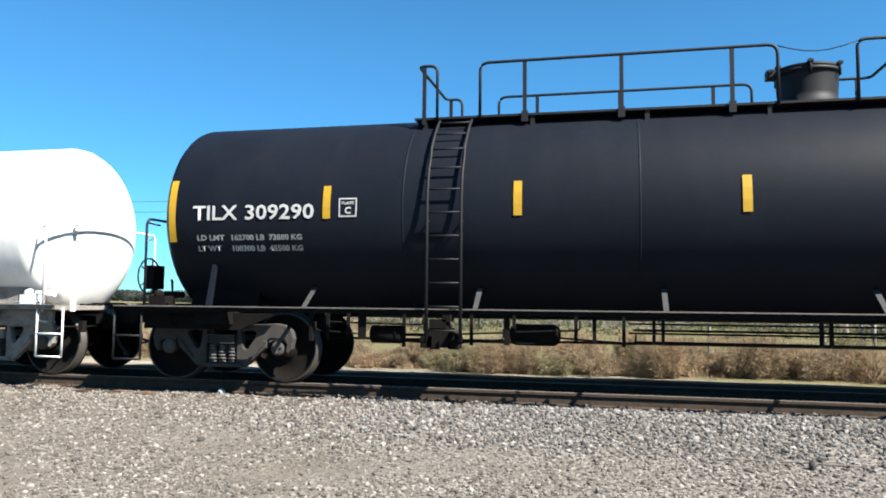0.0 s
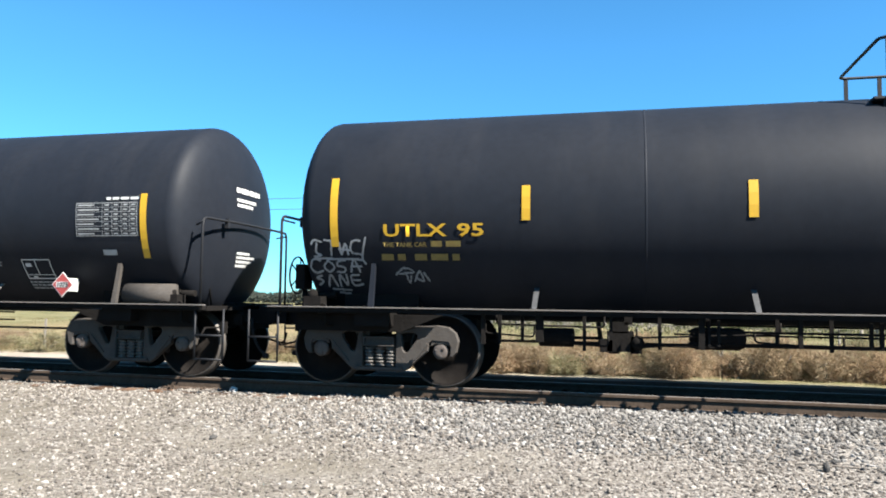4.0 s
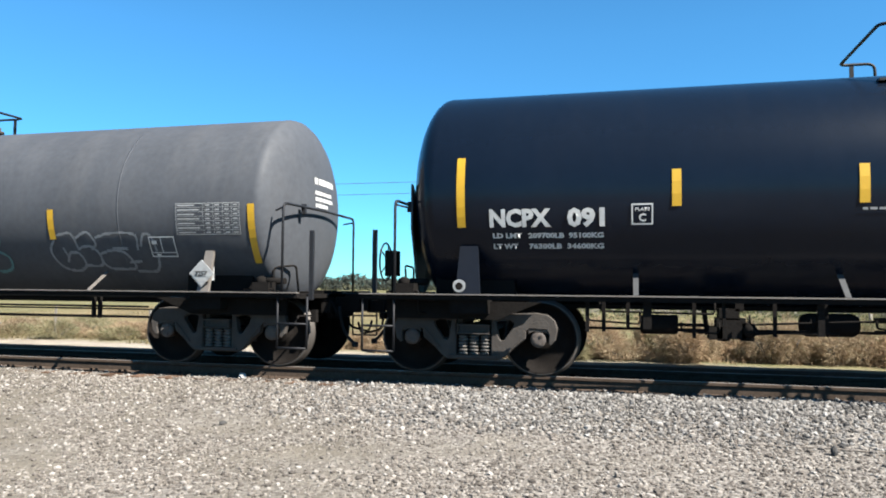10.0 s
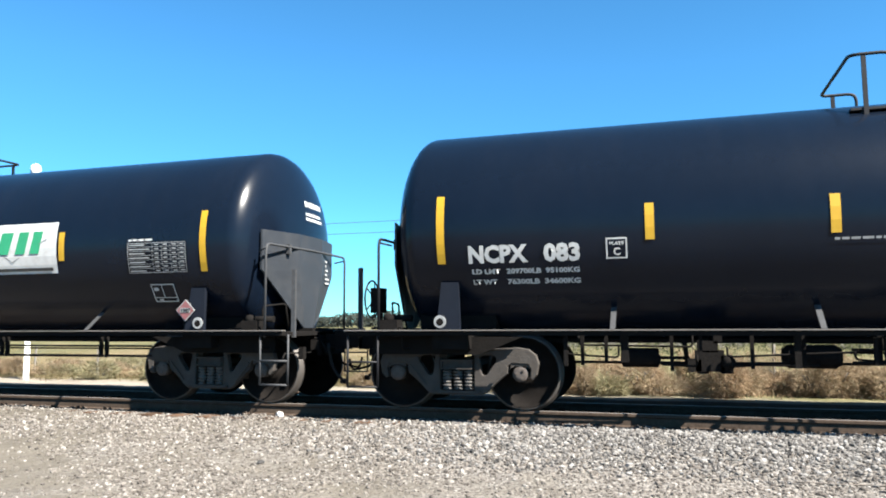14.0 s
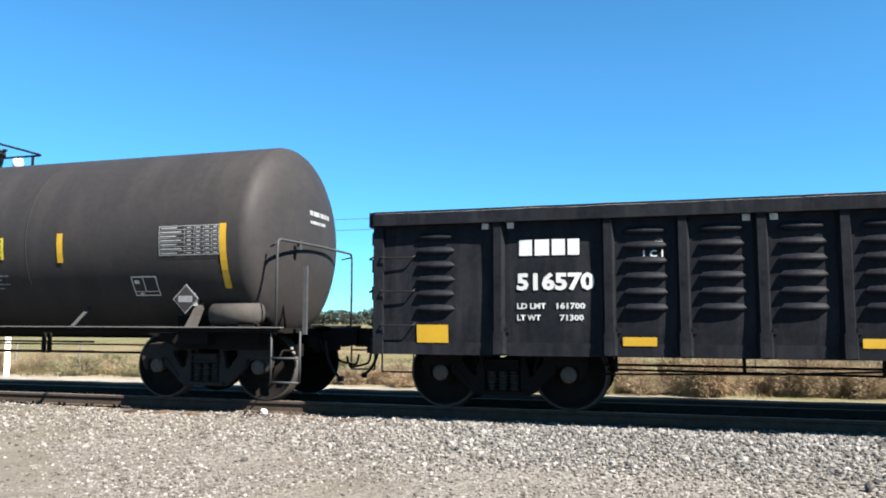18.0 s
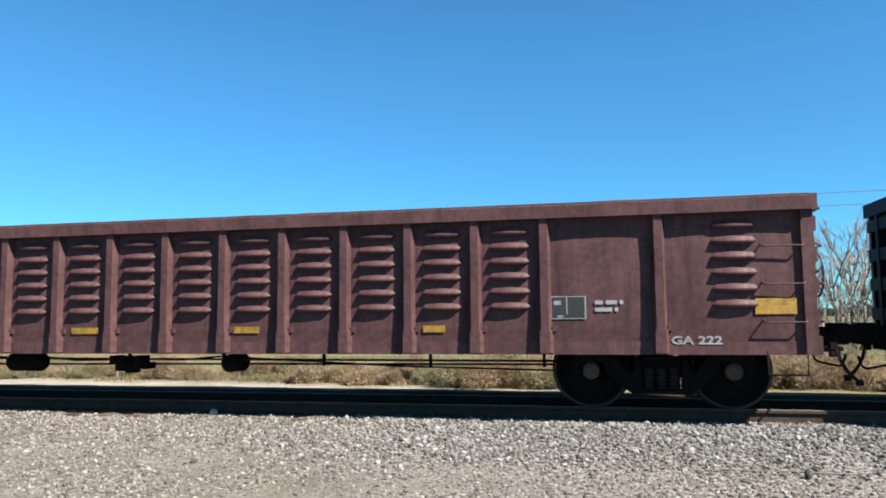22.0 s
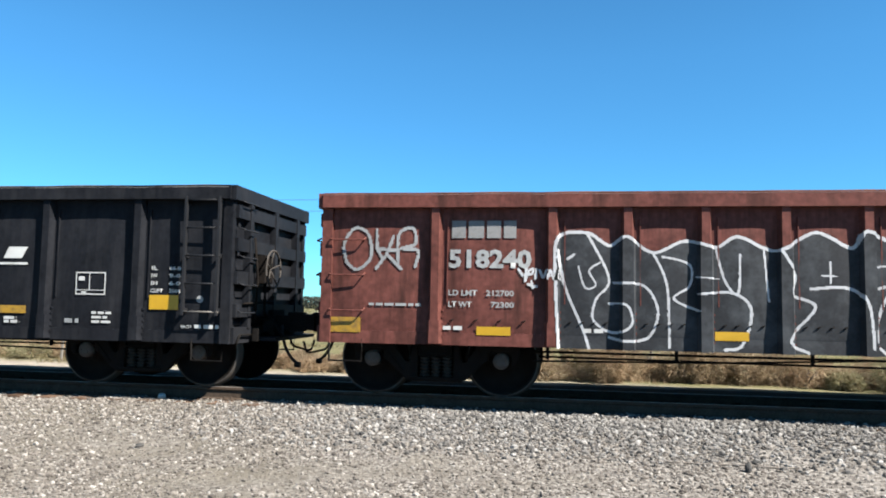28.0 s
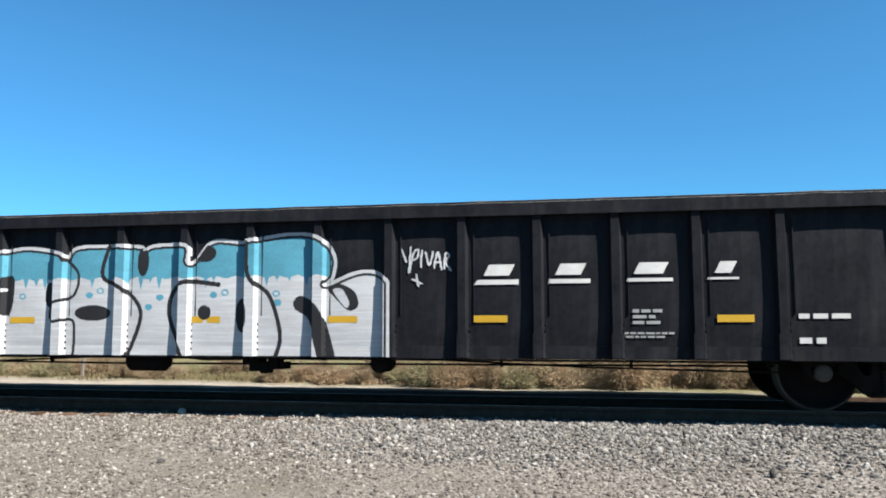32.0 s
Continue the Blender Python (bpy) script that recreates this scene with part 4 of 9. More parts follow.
def make_tank_car(name, label, sp):
    """A tank car from its measures; everything is in metres from the middle of the car, at rail height."""
    car = thing(name, label, "tank car", "tank cars of the train", pose(sp['c'], TY, RZ))
    CARS.append((car, sp['c']))
    half, R, zc = sp['half'], sp['R'], sp['zc']
    x_end = half + 1.50
    part("tank_shell", shell_mesh(R, zc, sp['shoulder'], sp['head']), sp['paint'], car, sp.get('shell', ""), pose(sp.get('shift', 0), 0, 0))
    for x in sp.get('seams', ()):
        bm = bmesh.new()
        lathe(bm, [(x - 0.014, R + 0.0002), (x - 0.004, R + 0.0007), (x + 0.004, R + 0.0007), (x + 0.014, R + 0.0002)], 'X', 64, True, (0, 0, zc))
        part("weld_seam", bm, sp['paint'], car)
    for s in (-1, 1):
        make_truck(car, s * half, sp.get('wheel', 0.457), metal=sp.get('truck'))
        make_end_gear(car, s * (half + 1.985))
        make_end_rails(car, x_end, sp['shoulder'] + s * sp.get('shift', 0) + sp['head'] + 0.05, s, sp.get('rails', RAIL_GREY if s > 0 else PIPE), 2.34, sp.get('end_posts', True))
    make_underside(car, half, R, zc, sp.get('posts', ()), sp.get('clips', ()), x_end, sp.get('clip_mat', GALV), through_sill=sp.get('sill', True), UNDER=sp.get('under', UNDER))
    z_walk = sp.get('walk_z', 3.78)
    x0, x1 = sp['walk']
    ry, rh = sp.get('rail_y', 0.90), sp.get('rail_h', 0.75)
    make_platform(car, x0, x1, ry, z_walk, zc, R)
    part("ladder", ladder_bm(sp['ladder'], R, zc, z_walk - 0.02), sp.get('ladder_mat', PIPE), car, "steel side ladder")
    make_roof_rails(car, ry, z_walk, rh, sp)
    if sp.get('chain'):
        xa, xb = sp['chain']
        bm = bmesh.new()
        tube(bm, [(xa + (xb - xa) * k / 6, -ry, z_walk + rh - 0.02 - 0.10 * math.sin(math.pi * k / 6)) for k in range(7)], 0.008, 5)
        part("safety_chain", bm, PIPE, car, "thin chain across the gap in the guard rail")
    dx, dr, dz = sp['dome']
    make_dome(car, dx, dr, zc + R - 0.02, dz, sp.get('dome_paint', PIPE), sp.get('flare', 0.86))
    side = Side(car, R=R, zc=zc)
    for x, h in sp['stripes']:
        zz = sp['stripe_z'] + (sp.get('end_dz', -0.08) if h > 0.6 else 0)
        over = max(0.0, min(1.0, (abs(x - sp.get('shift', 0)) + 0.055 - sp['shoulder']) / sp['head']))
        band = Side(car, R=R * math.sqrt(1 - over * over) + 0.004 * (over > 0), zc=zc)
        band.bars([(x - 0.055, x + 0.055, zz - h / 2, zz + h / 2)], YELLOW, "reflector_stripe", label="yellow reflective stripe")
    # saddle brackets by the bolsters
    zb, bw = sp.get('bracket_z', 1.66), sp.get('bracket_w', 0.09)
    y2 = math.sqrt(max(0.2, R * R - (zb - zc) ** 2))
    for sx in (-1, 1):
        for sy in (-1, 1):
            x = sx * half
            bm = bmesh.new()
            a = [bm.verts.new(p) for p in ((x - bw, sy * 1.48, 1.06), (x + bw, sy * 1.48, 1.06), (x + bw * 0.72, sy * (y2 + 0.03), zb), (x - bw * 0.72, sy * (y2 + 0.03), zb))]
            b = [bm.verts.new((v.co.x, v.co.y - sy * 0.06, v.co.z)) for v in a]
            bm.faces.new(a)
            bm.faces.new(b[::-1])
            for i in range(4):
                bm.faces.new((a[i], a[(i + 1) % 4], b[(i + 1) % 4], b[i]))
            part("jacking_bracket", bm, sp.get('bracket', sp['paint']), car, "upright steel bracket by the bolster")
    for y, z, rows, material in sp.get('head_rows', ()):
        head_writing(car, sp, y, z, rows, material)
    return car, side


def placard(side, x, z, r, number, back=RED, edge=None):
    """A hazard diamond in its holder."""
    y = -1.515
    bm = bmesh.new()
    slab(bm, [(x, z - r), (x + r, z), (x, z + r), (x - r, z)], y + 0.002, y + 0.012)
    box(bm, x - 0.03, x + 0.03, y + 0.012, y + 0.30, z - 0.10, z + 0.10)
    card = part("placard", bm, edge or WHITE, side.car, "diamond hazard placard in its holder")
    bm = bmesh.new()
    vs = [bm.verts.new((x + a * r * 0.90, y - 0.002, z + b * r * 0.90)) for a, b in ((0, -1), (1, 0), (0, 1), (-1, 0))]
    bm.faces.new(vs)
    part("placard_face", mesh_of("placard_face", bm, back, False), back, card)
    flat = Side(side.car, y)
    flat.bars([(x - r * 0.55, x + r * 0.55, z - r * 0.22, z + r * 0.22)], edge or WHITE, "placard_panel", lift=0.006)
    if number:
        flat.text(number, x - r * 0.5, z - r * 0.17, r * 0.48, BLACKINK, width=r * 1.0, lift=0.010)


def sheet(side, x0, x1, z0, z1, back, ink, rows=4):
    """A pasted notice with rows of small unreadable writing between ruled lines."""
    side.bars([(x0, x1, z0, z1)], back, "notice_sheet", lift=0.008, label="printed notice sheet")
    h, w = (z1 - z0) / rows, x1 - x0
    rects = []
    for k in range(rows):
        zz = z0 + h * (k + 0.30)
        rects.append((x0 + w * 0.02, x1 - w * 0.02, z0 + h * k + 0.004, z0 + h * k + 0.010))
        cx, c = x0 + w * (0.06 + 0.05 * (k % 2)), 0
        while cx < x1 - w * (0.06 + 0.05 * ((k + 1) % 2)):
            l = h * (0.25 + 0.20 * ((k * 5 + c * 3) % 4))
            rects.append((cx, min(cx + l, x1 - w * 0.05), zz, zz + h * 0.34))
            cx += l + h * 0.14
            c += 1
    side.bars(rects, ink, "notice_writing", lift=0.014)


def lines(side, x, z, w, n, h, material, step=1.8):
    rects = []
    for k in range(n):
        zz = z - k * h * step
        x0, c = x, 0
        end = x + w * (1 - 0.18 * (k % 2))
        while x0 < end:
            l = h * (2.0 + 2.2 * ((k * 7 + c * 5) % 4) / 3)
            rects.append((x0, min(x0 + l, end), zz, zz + h))
            x0 += l + h * 0.7
            c += 1
    side.bars(rects, material, "small_writing", label="rows of small worn stencilling")


def inspection_box(side, x, z, w=0.44, h=0.30, material=WHITE):
    side.outline(x, x + w, z, z + h, 0.016, material, "stencil_box", [(x + w * 0.45, x + w * 0.48, z + 0.06, z + h), (x, x + w, z + 0.06, z + 0.07), (x + w * 0.1, x + w * 0.3, z + h * 0.62, z + h * 0.8), (x + w * 0.2, x + w * 0.36, z + 0.02, z + 0.045)])


def plate_c(side, x, z, s=0.26):
    side.outline(x, x + s, z, z + s, 0.018, WHITE, "plate_mark")
    side.text("C", x + s * 0.33, z + s * 0.17, s * 0.5, weight=0.004)
    side.text("PLATE", x + s * 0.16, z + s * 0.66, s * 0.22, width=s * 0.68, weight=0.001)


def load_limits(side, x, z, w, a, b, material=WHITE, h=0.105, dz=0.15):
    """The two stencilled rows of load limit and light weight."""
    side.text("LD LMT", x, z, h, material, width=w * 0.27)
    side.text(a, x + w * 0.33, z, h, material, width=w * 0.67)
    side.text("LT WT", x, z - dz, h, material, width=w * 0.23)
    side.text(b, x + w * 0.33, z - dz, h, material, width=w * 0.67)

LONG_RAIL = dict(walk=(-5.20, 1.25), runs=[(-4.25, -0.34, (-3.62, -2.31, -0.90))], wraps=[(-4.87, -5.14, (-5.06,)), (0.60, 1.31, (1.13,))], ladder=-4.60, chain=(-0.34, 0.60))
TILX = dict(end_posts=False, clip_mat=RAIL_GREY, bracket_w=0.038, flare=0.9, head_rows=[(-0.30, 2.86, ((0.80, 0.085), (0.62, 0.05), (0.5, 0.05)), WHITE), (-0.23, 1.86, ((0.40, 0.04), (0.62, 0.04), (0.5, 0.04), (0.35, 0.04)), WHITE)], half=8.06, R=1.50, zc=2.40, shoulder=8.69, head=0.44, shift=0.03, sill=False, paint=TANK_BLACK, stripe_z=2.51,
            stripes=[(-8.66, 0.90), (-6.28, 0.457), (-3.64, 0.457), (-0.84, 0.457), (2.12, 0.457), (4.85, 0.457), (8.72, 0.90)],
            posts=[-1.89, 0.04, 1.88, 3.79, 5.71], clips=[-6.6, -4.2, -1.8, 0.67, 3.12, 5.56], dome=(0.22, 0.43, 4.43), seams=[-5.2, -2.1, 2.05, 5.4], **LONG_RAIL)


def make_lpg_car(label, c, number, ld, lt, paint=TANK_BLACK):
    sp = dict(TILX, c=c, paint=paint)
    car, side = make_tank_car("tank_car", label, sp)
    side.text("TILX", -8.32, 2.29, 0.29, width=0.70, weight=0.005)
    side.text(number, -7.52, 2.29, 0.29, width=1.04, weight=0.005)
    load_limits(side, -8.27, 2.0, 1.6, ld, lt, GREYW)
    plate_c(side, -6.10, 2.30)
    sheet(side, 3.71, 4.36, 2.05, 2.47, YSIGN, BLACKINK)
    side.text("NON-ODORIZED", 5.55, 2.29, 0.15, width=1.03, weight=0.003)
    side.text("LIQUEFIED PETROLEUM GAS", 5.47, 2.10, 0.135, width=1.18, weight=0.002)
    lines(side, 4.10, 1.85, 0.86, 2, 0.02, GREYW, 2.4)
    lines(side, 5.47, 1.85, 0.40, 2, 0.03, GREYW)
    side.table(7.52, 2.00, 1.04, 0.46, GREYW)
    lines(side, 7.54, 2.49, 0.36, 1, 0.03, WHITE)
    inspection_box(side, 7.05, 1.60)
    placard(side, 7.85, 1.39, 0.19, "1075")
    lines(side, 8.0, 1.075, 0.85, 1, 0.028, WHITE)
    return car


make_lpg_car("black pressure tank car with yellow stripes and white lettering, rolling past", 2.47, "309290", "162700 LB  73880 KG", "100300 LB  45500 KG")
make_lpg_car("black pressure tank car with a yellow notice and long roof walkway", 61.06, "309276", "162500 LB  73700 KG", "100500 LB  45600 KG")

# car with the wide-set lettering
sp = dict(TILX, c=22.06, half=7.64, shoulder=8.41, head=0.49, shift=0.08, R=1.54, zc=2.42, walk_z=3.74, rail_h=0.69, paint=TANK_DULL, stripe_z=2.29,
          stripes=[(-8.28, 0.85), (-5.55, 0.457), (-2.70, 0.457), (-0.08, 0.457), (2.72, 0.457), (5.21, 0.457), (8.14, 0.95)], seams=[-4.0, 0.3, 4.1],
          ladder=-4.54, walk=(-5.58, 1.28), runs=[(-4.33, -0.20, (-3.96, -2.26, -0.63))], wraps=[(-4.85, -5.52, (-5.40,)), (0.41, 1.32, (1.0,))], chain=(-0.20, 0.41), posts=[-3.5, -1.4, 0.6, 2.3], clips=[-5.4, -2.7, -0.1, 2.65, 5.3], clip_mat=GALV, dome=(0.065, 0.50, 4.40), rails=PIPE, bracket=FRAME_STEEL)
car, side = make_tank_car("tank_car", "dull black pressure tank car with worn white lettering", sp)
side.text("SHQX", -7.40, 1.81, 0.28, GREYW, width=0.83, weight=0.008)
side.text("50347", -6.26, 1.81, 0.28, GREYW, width=0.95, weight=0.008)
load_limits(side, -7.34, 1.63, 1.73, "162600 LB  73750 KG", "100400 LB  45500 KG", DIMW, 0.085, 0.125)
plate_c(side, -4.12, 1.79)
sheet(side, 1.63, 2.33, 1.51, 1.76, YELLOW, BLACKINK, 3)
side.text("LIQUEFIED PETROLEUM GAS", 2.61, 1.76, 0.135, width=1.82, weight=0.004)
side.text("NON-ODORIZED", 2.65, 1.61, 0.135, width=0.97, weight=0.004)
side.bars([(4.75, 5.28, 1.56, 1.90)], WHITE, "notice_sheet", lift=0.008, label="white notice with red writing")
side.text("LIQUEFIED", 4.78, 1.80, 0.085, RED, width=0.30, lift=0.014)
side.text("PETROLEUM GAS", 4.78, 1.69, 0.085, RED, width=0.46, lift=0.014)
side.text("NON-ODORIZED", 4.78, 1.58, 0.085, RED, width=0.46, lift=0.014)
lines(side, 5.37, 1.66, 0.12, 2, 0.025, DIMW)
side.bars([(7.40, 7.64, 1.78, 1.86)], GREYW, "stencil_patch", label="faded stencil patch")
side.table(6.98, 2.06, 1.06, 0.50, GREYW)
lines(side, 7.5, 2.60, 0.55, 1, 0.04, WHITE)
inspection_box(side, 5.87, 1.42, 0.52)
lines(side, 5.85, 1.36, 0.5, 3, 0.025, GREYW)
placard(side, 6.77, 1.33, 0.19, "1075")
bm = bmesh.new()
lathe(bm, [(-0.42, 0.05), (-0.40, 0.16), (0.40, 0.16), (0.42, 0.05)], 'X', 20, True, (8.1, -1.22, 1.20))
part("air_reservoir", bm, FRAME_STEEL, car, "grey air reservoir on the end deck")

# car with the graffiti and painted-out patch
YDIM = mat("faded_yellow_stencil", (0.129, 0.0903, 0.01935), 0.7, var=0.3, scale=9)
sp = dict(TILX, c=41.35, head_rows=[(-0.40, 2.93, ((0.85, 0.07), (0.4, 0.035), (0.5, 0.035), (0.45, 0.035)), YSIGN)], half=7.62, shoulder=8.49, head=0.46, shift=0.0, R=1.53, zc=2.40, paint=TANK_DULL, stripe_z=2.44,
          stripes=[(-8.15, 0.95), (-5.5, 0.457), (-2.75, 0.457), (-0.15, 0.457), (2.49, 0.457), (4.90, 0.457), (8.15, 0.95)], seams=[-4.0, 0.3, 4.1],
          ladder=3.96, walk=(-1.22, 4.72), runs=(), wraps=[(3.72, -1.14, (-1.05, -0.60, 0.33, 1.75)), (4.24, 4.62, (4.59,))], chain=None, posts=[-3.2, -1.4, 0.6, 2.2, 4.9], clips=[-5.4, -2.7, 1.7, 6.2], dome=(-0.12, 0.53, 4.52))
car, side = make_tank_car("tank_car", "weathered grey-black pressure tank car with scrawls and a painted-out patch", sp)
side.text("UTLX", -7.45, 2.02, 0.23, YELLOW, width=0.88, weight=0.005, lift=0.016)
side.text("95", -6.42, 2.02, 0.23, YELLOW, width=0.36, weight=0.005, lift=0.016)
side.text("THE TANK CAR", -7.46, 1.88, 0.085, YDIM, width=0.62, weight=0.002)
lines(side, -6.78, 1.88, 0.42, 1, 0.075, YDIM)
lines(side, -7.49, 1.70, 0.34, 1, 0.085, YDIM)
lines(side, -7.02, 1.70, 0.62, 1, 0.085, YDIM)
UTLX_SIDE = side
PATCH = mat("grey_patch_paint", (0.08385, 0.09675, 0.1032), 0.6, var=0.3, scale=3, stain=(0.05, 0.05, 0.05), stain_amt=0.5, stain_scale=(4, 4, 8))
side.bars([(5.38, 6.70, 2.20, 2.30), (5.38, 6.64, 2.32, 2.42)], PATCH, "painted_out_patch", lift=0.006, label="grey painted-out patch")
side.table(6.87, 2.00, 1.05, 0.48, GREYW)
lines(side, 6.89, 2.51, 0.36, 1, 0.03, YSIGN)
sheet(side, 1.69, 2.41, 1.68, 1.90, GREYW, UNDER, 3)
sheet(side, 4.30, 4.82, 1.60, 1.72, WHITE, RED, 1)
sheet(side, 5.53, 6.05, 1.58, 1.90, WHITE, RED, 3)
inspection_box(side, 6.34, 1.50, 0.42, 0.24)
placard(side, 7.60, 1.40, 0.19, "1075")
bm = bmesh.new()
lathe(bm, [(-0.42, 0.05), (-0.38, 0.17), (0.38, 0.17), (0.42, 0.05)], 'X', 20, True, (8.36, -1.22, 1.26))
part("air_reservoir", bm, GALV, car, "pale air reservoir on the end deck")

# grey car with the chalky graffiti
sp = dict(c=79.17, head_rows=[(-0.16, 2.78, ((0.86, 0.10), (0.7, 0.06), (0.75, 0.06), (0.5, 0.06)), WHITE)], half=6.10, R=1.46, zc=2.36, shoulder=6.83, head=0.40, shift=0.03, paint=TANK_GREY, stripe_z=2.07, end_dz=-0.17,
          stripes=[(-6.72, 0.90), (-3.86, 0.457), (-1.94, 0.457), (0.94, 0.457), (3.40, 0.457), (6.84, 0.85)], seams=[-1.9, 1.5, 4.6],
          ladder=-0.73, walk=(-1.28, 0.62), walk_z=3.64, rail_h=0.74, wraps=[(-0.96, -1.28, (-1.12,)), (-0.35, 0.53, (0.34,))], dome=(0.15, 0.26, 4.22), flare=0.97, posts=[-4.6, -2.6, 1.9, 4.2], clips=[-3.55, 1.75, 4.15], dome_paint=GALV,
          ladder_mat=GALV, rails=PIPE, bracket=GALV)
car, side = make_tank_car("tank_car", "faded grey tank car covered in chalky graffiti outlines", sp)
side.text("GATX", -5.81, 1.88, 0.28, GREYW, width=0.74, weight=0.006)
side.text("89062", -4.86, 1.88, 0.28, GREYW, width=0.96, weight=0.006)
lines(side, -5.80, 1.75, 2.1, 2, 0.05, GREYW, 2.6)
side.table(5.61, 1.89, 1.05, 0.46, GREYW)
inspection_box(side, 5.10, 1.57)
placard(side, 6.10, 1.32, 0.20, "3257", GREYW, GREYW)
bm = bmesh.new()
lathe(bm, [(3.70, 0.26), (3.80, 0.26), (3.82, 0.22), (3.82, 0.0)], 'Z', 24, True, (0.86, 0, 0))
pad = part("fitting_pad", bm, PIPE, car, "round dark pad of a roof fitting")
bm = bmesh.new()
lathe(bm, [(3.80, 0.07), (3.88, 0.07), (3.89, 0.10), (3.93, 0.10), (3.94, 0.05), (4.00, 0.05), (4.01, 0.02)], 'Z', 14, True, (0.86, 0, 0))
part("vent_valve", bm, FRAME_STEEL, pad, "small relief valve")
GREY_SIDE = side

# three glossy black corn syrup cars
SHIELD = mat("blue_grey_shield_paint", (0.02236, 0.02537, 0.0301), 0.5, var=0.15, scale=3, stain=(0.05, 0.05, 0.05), stain_amt=0.3, stain_scale=(4, 4, 4), spec=0.2)
NCPX = dict(head_rows=[(0.0, 3.10, ((0.70, 0.09), (0.62, 0.05), (0.66, 0.05)), WHITE)], half=6.75, R=1.555, zc=2.44, shoulder=7.25, head=0.54, shift=0.05, paint=TANK_BLUE, stripe_z=2.40, end_dz=0.0,
            stripes=[(-6.83, 0.92), (-4.11, 0.457), (-2.03, 0.457), (1.44, 0.457), (4.30, 0.457), (6.92, 0.92)],
            ladder=-0.80, walk=(-1.66, 0.74), walk_z=3.79, rail_h=0.68, wraps=[(-1.18, -1.65, (-1.49,)), (-0.60, 0.71, (0.53,))], clip_mat=RAIL_GREY, dome=(0.03, 0.48, 4.51), dome_paint=TANK_BLUE,
            posts=[-1.6, 0.2, 1.3, 3.0, 5.0], clips=[-4.6, -2.2, 2.35, 4.75], bracket=TANK_BLACK, bracket_w=0.165, bracket_z=1.70)


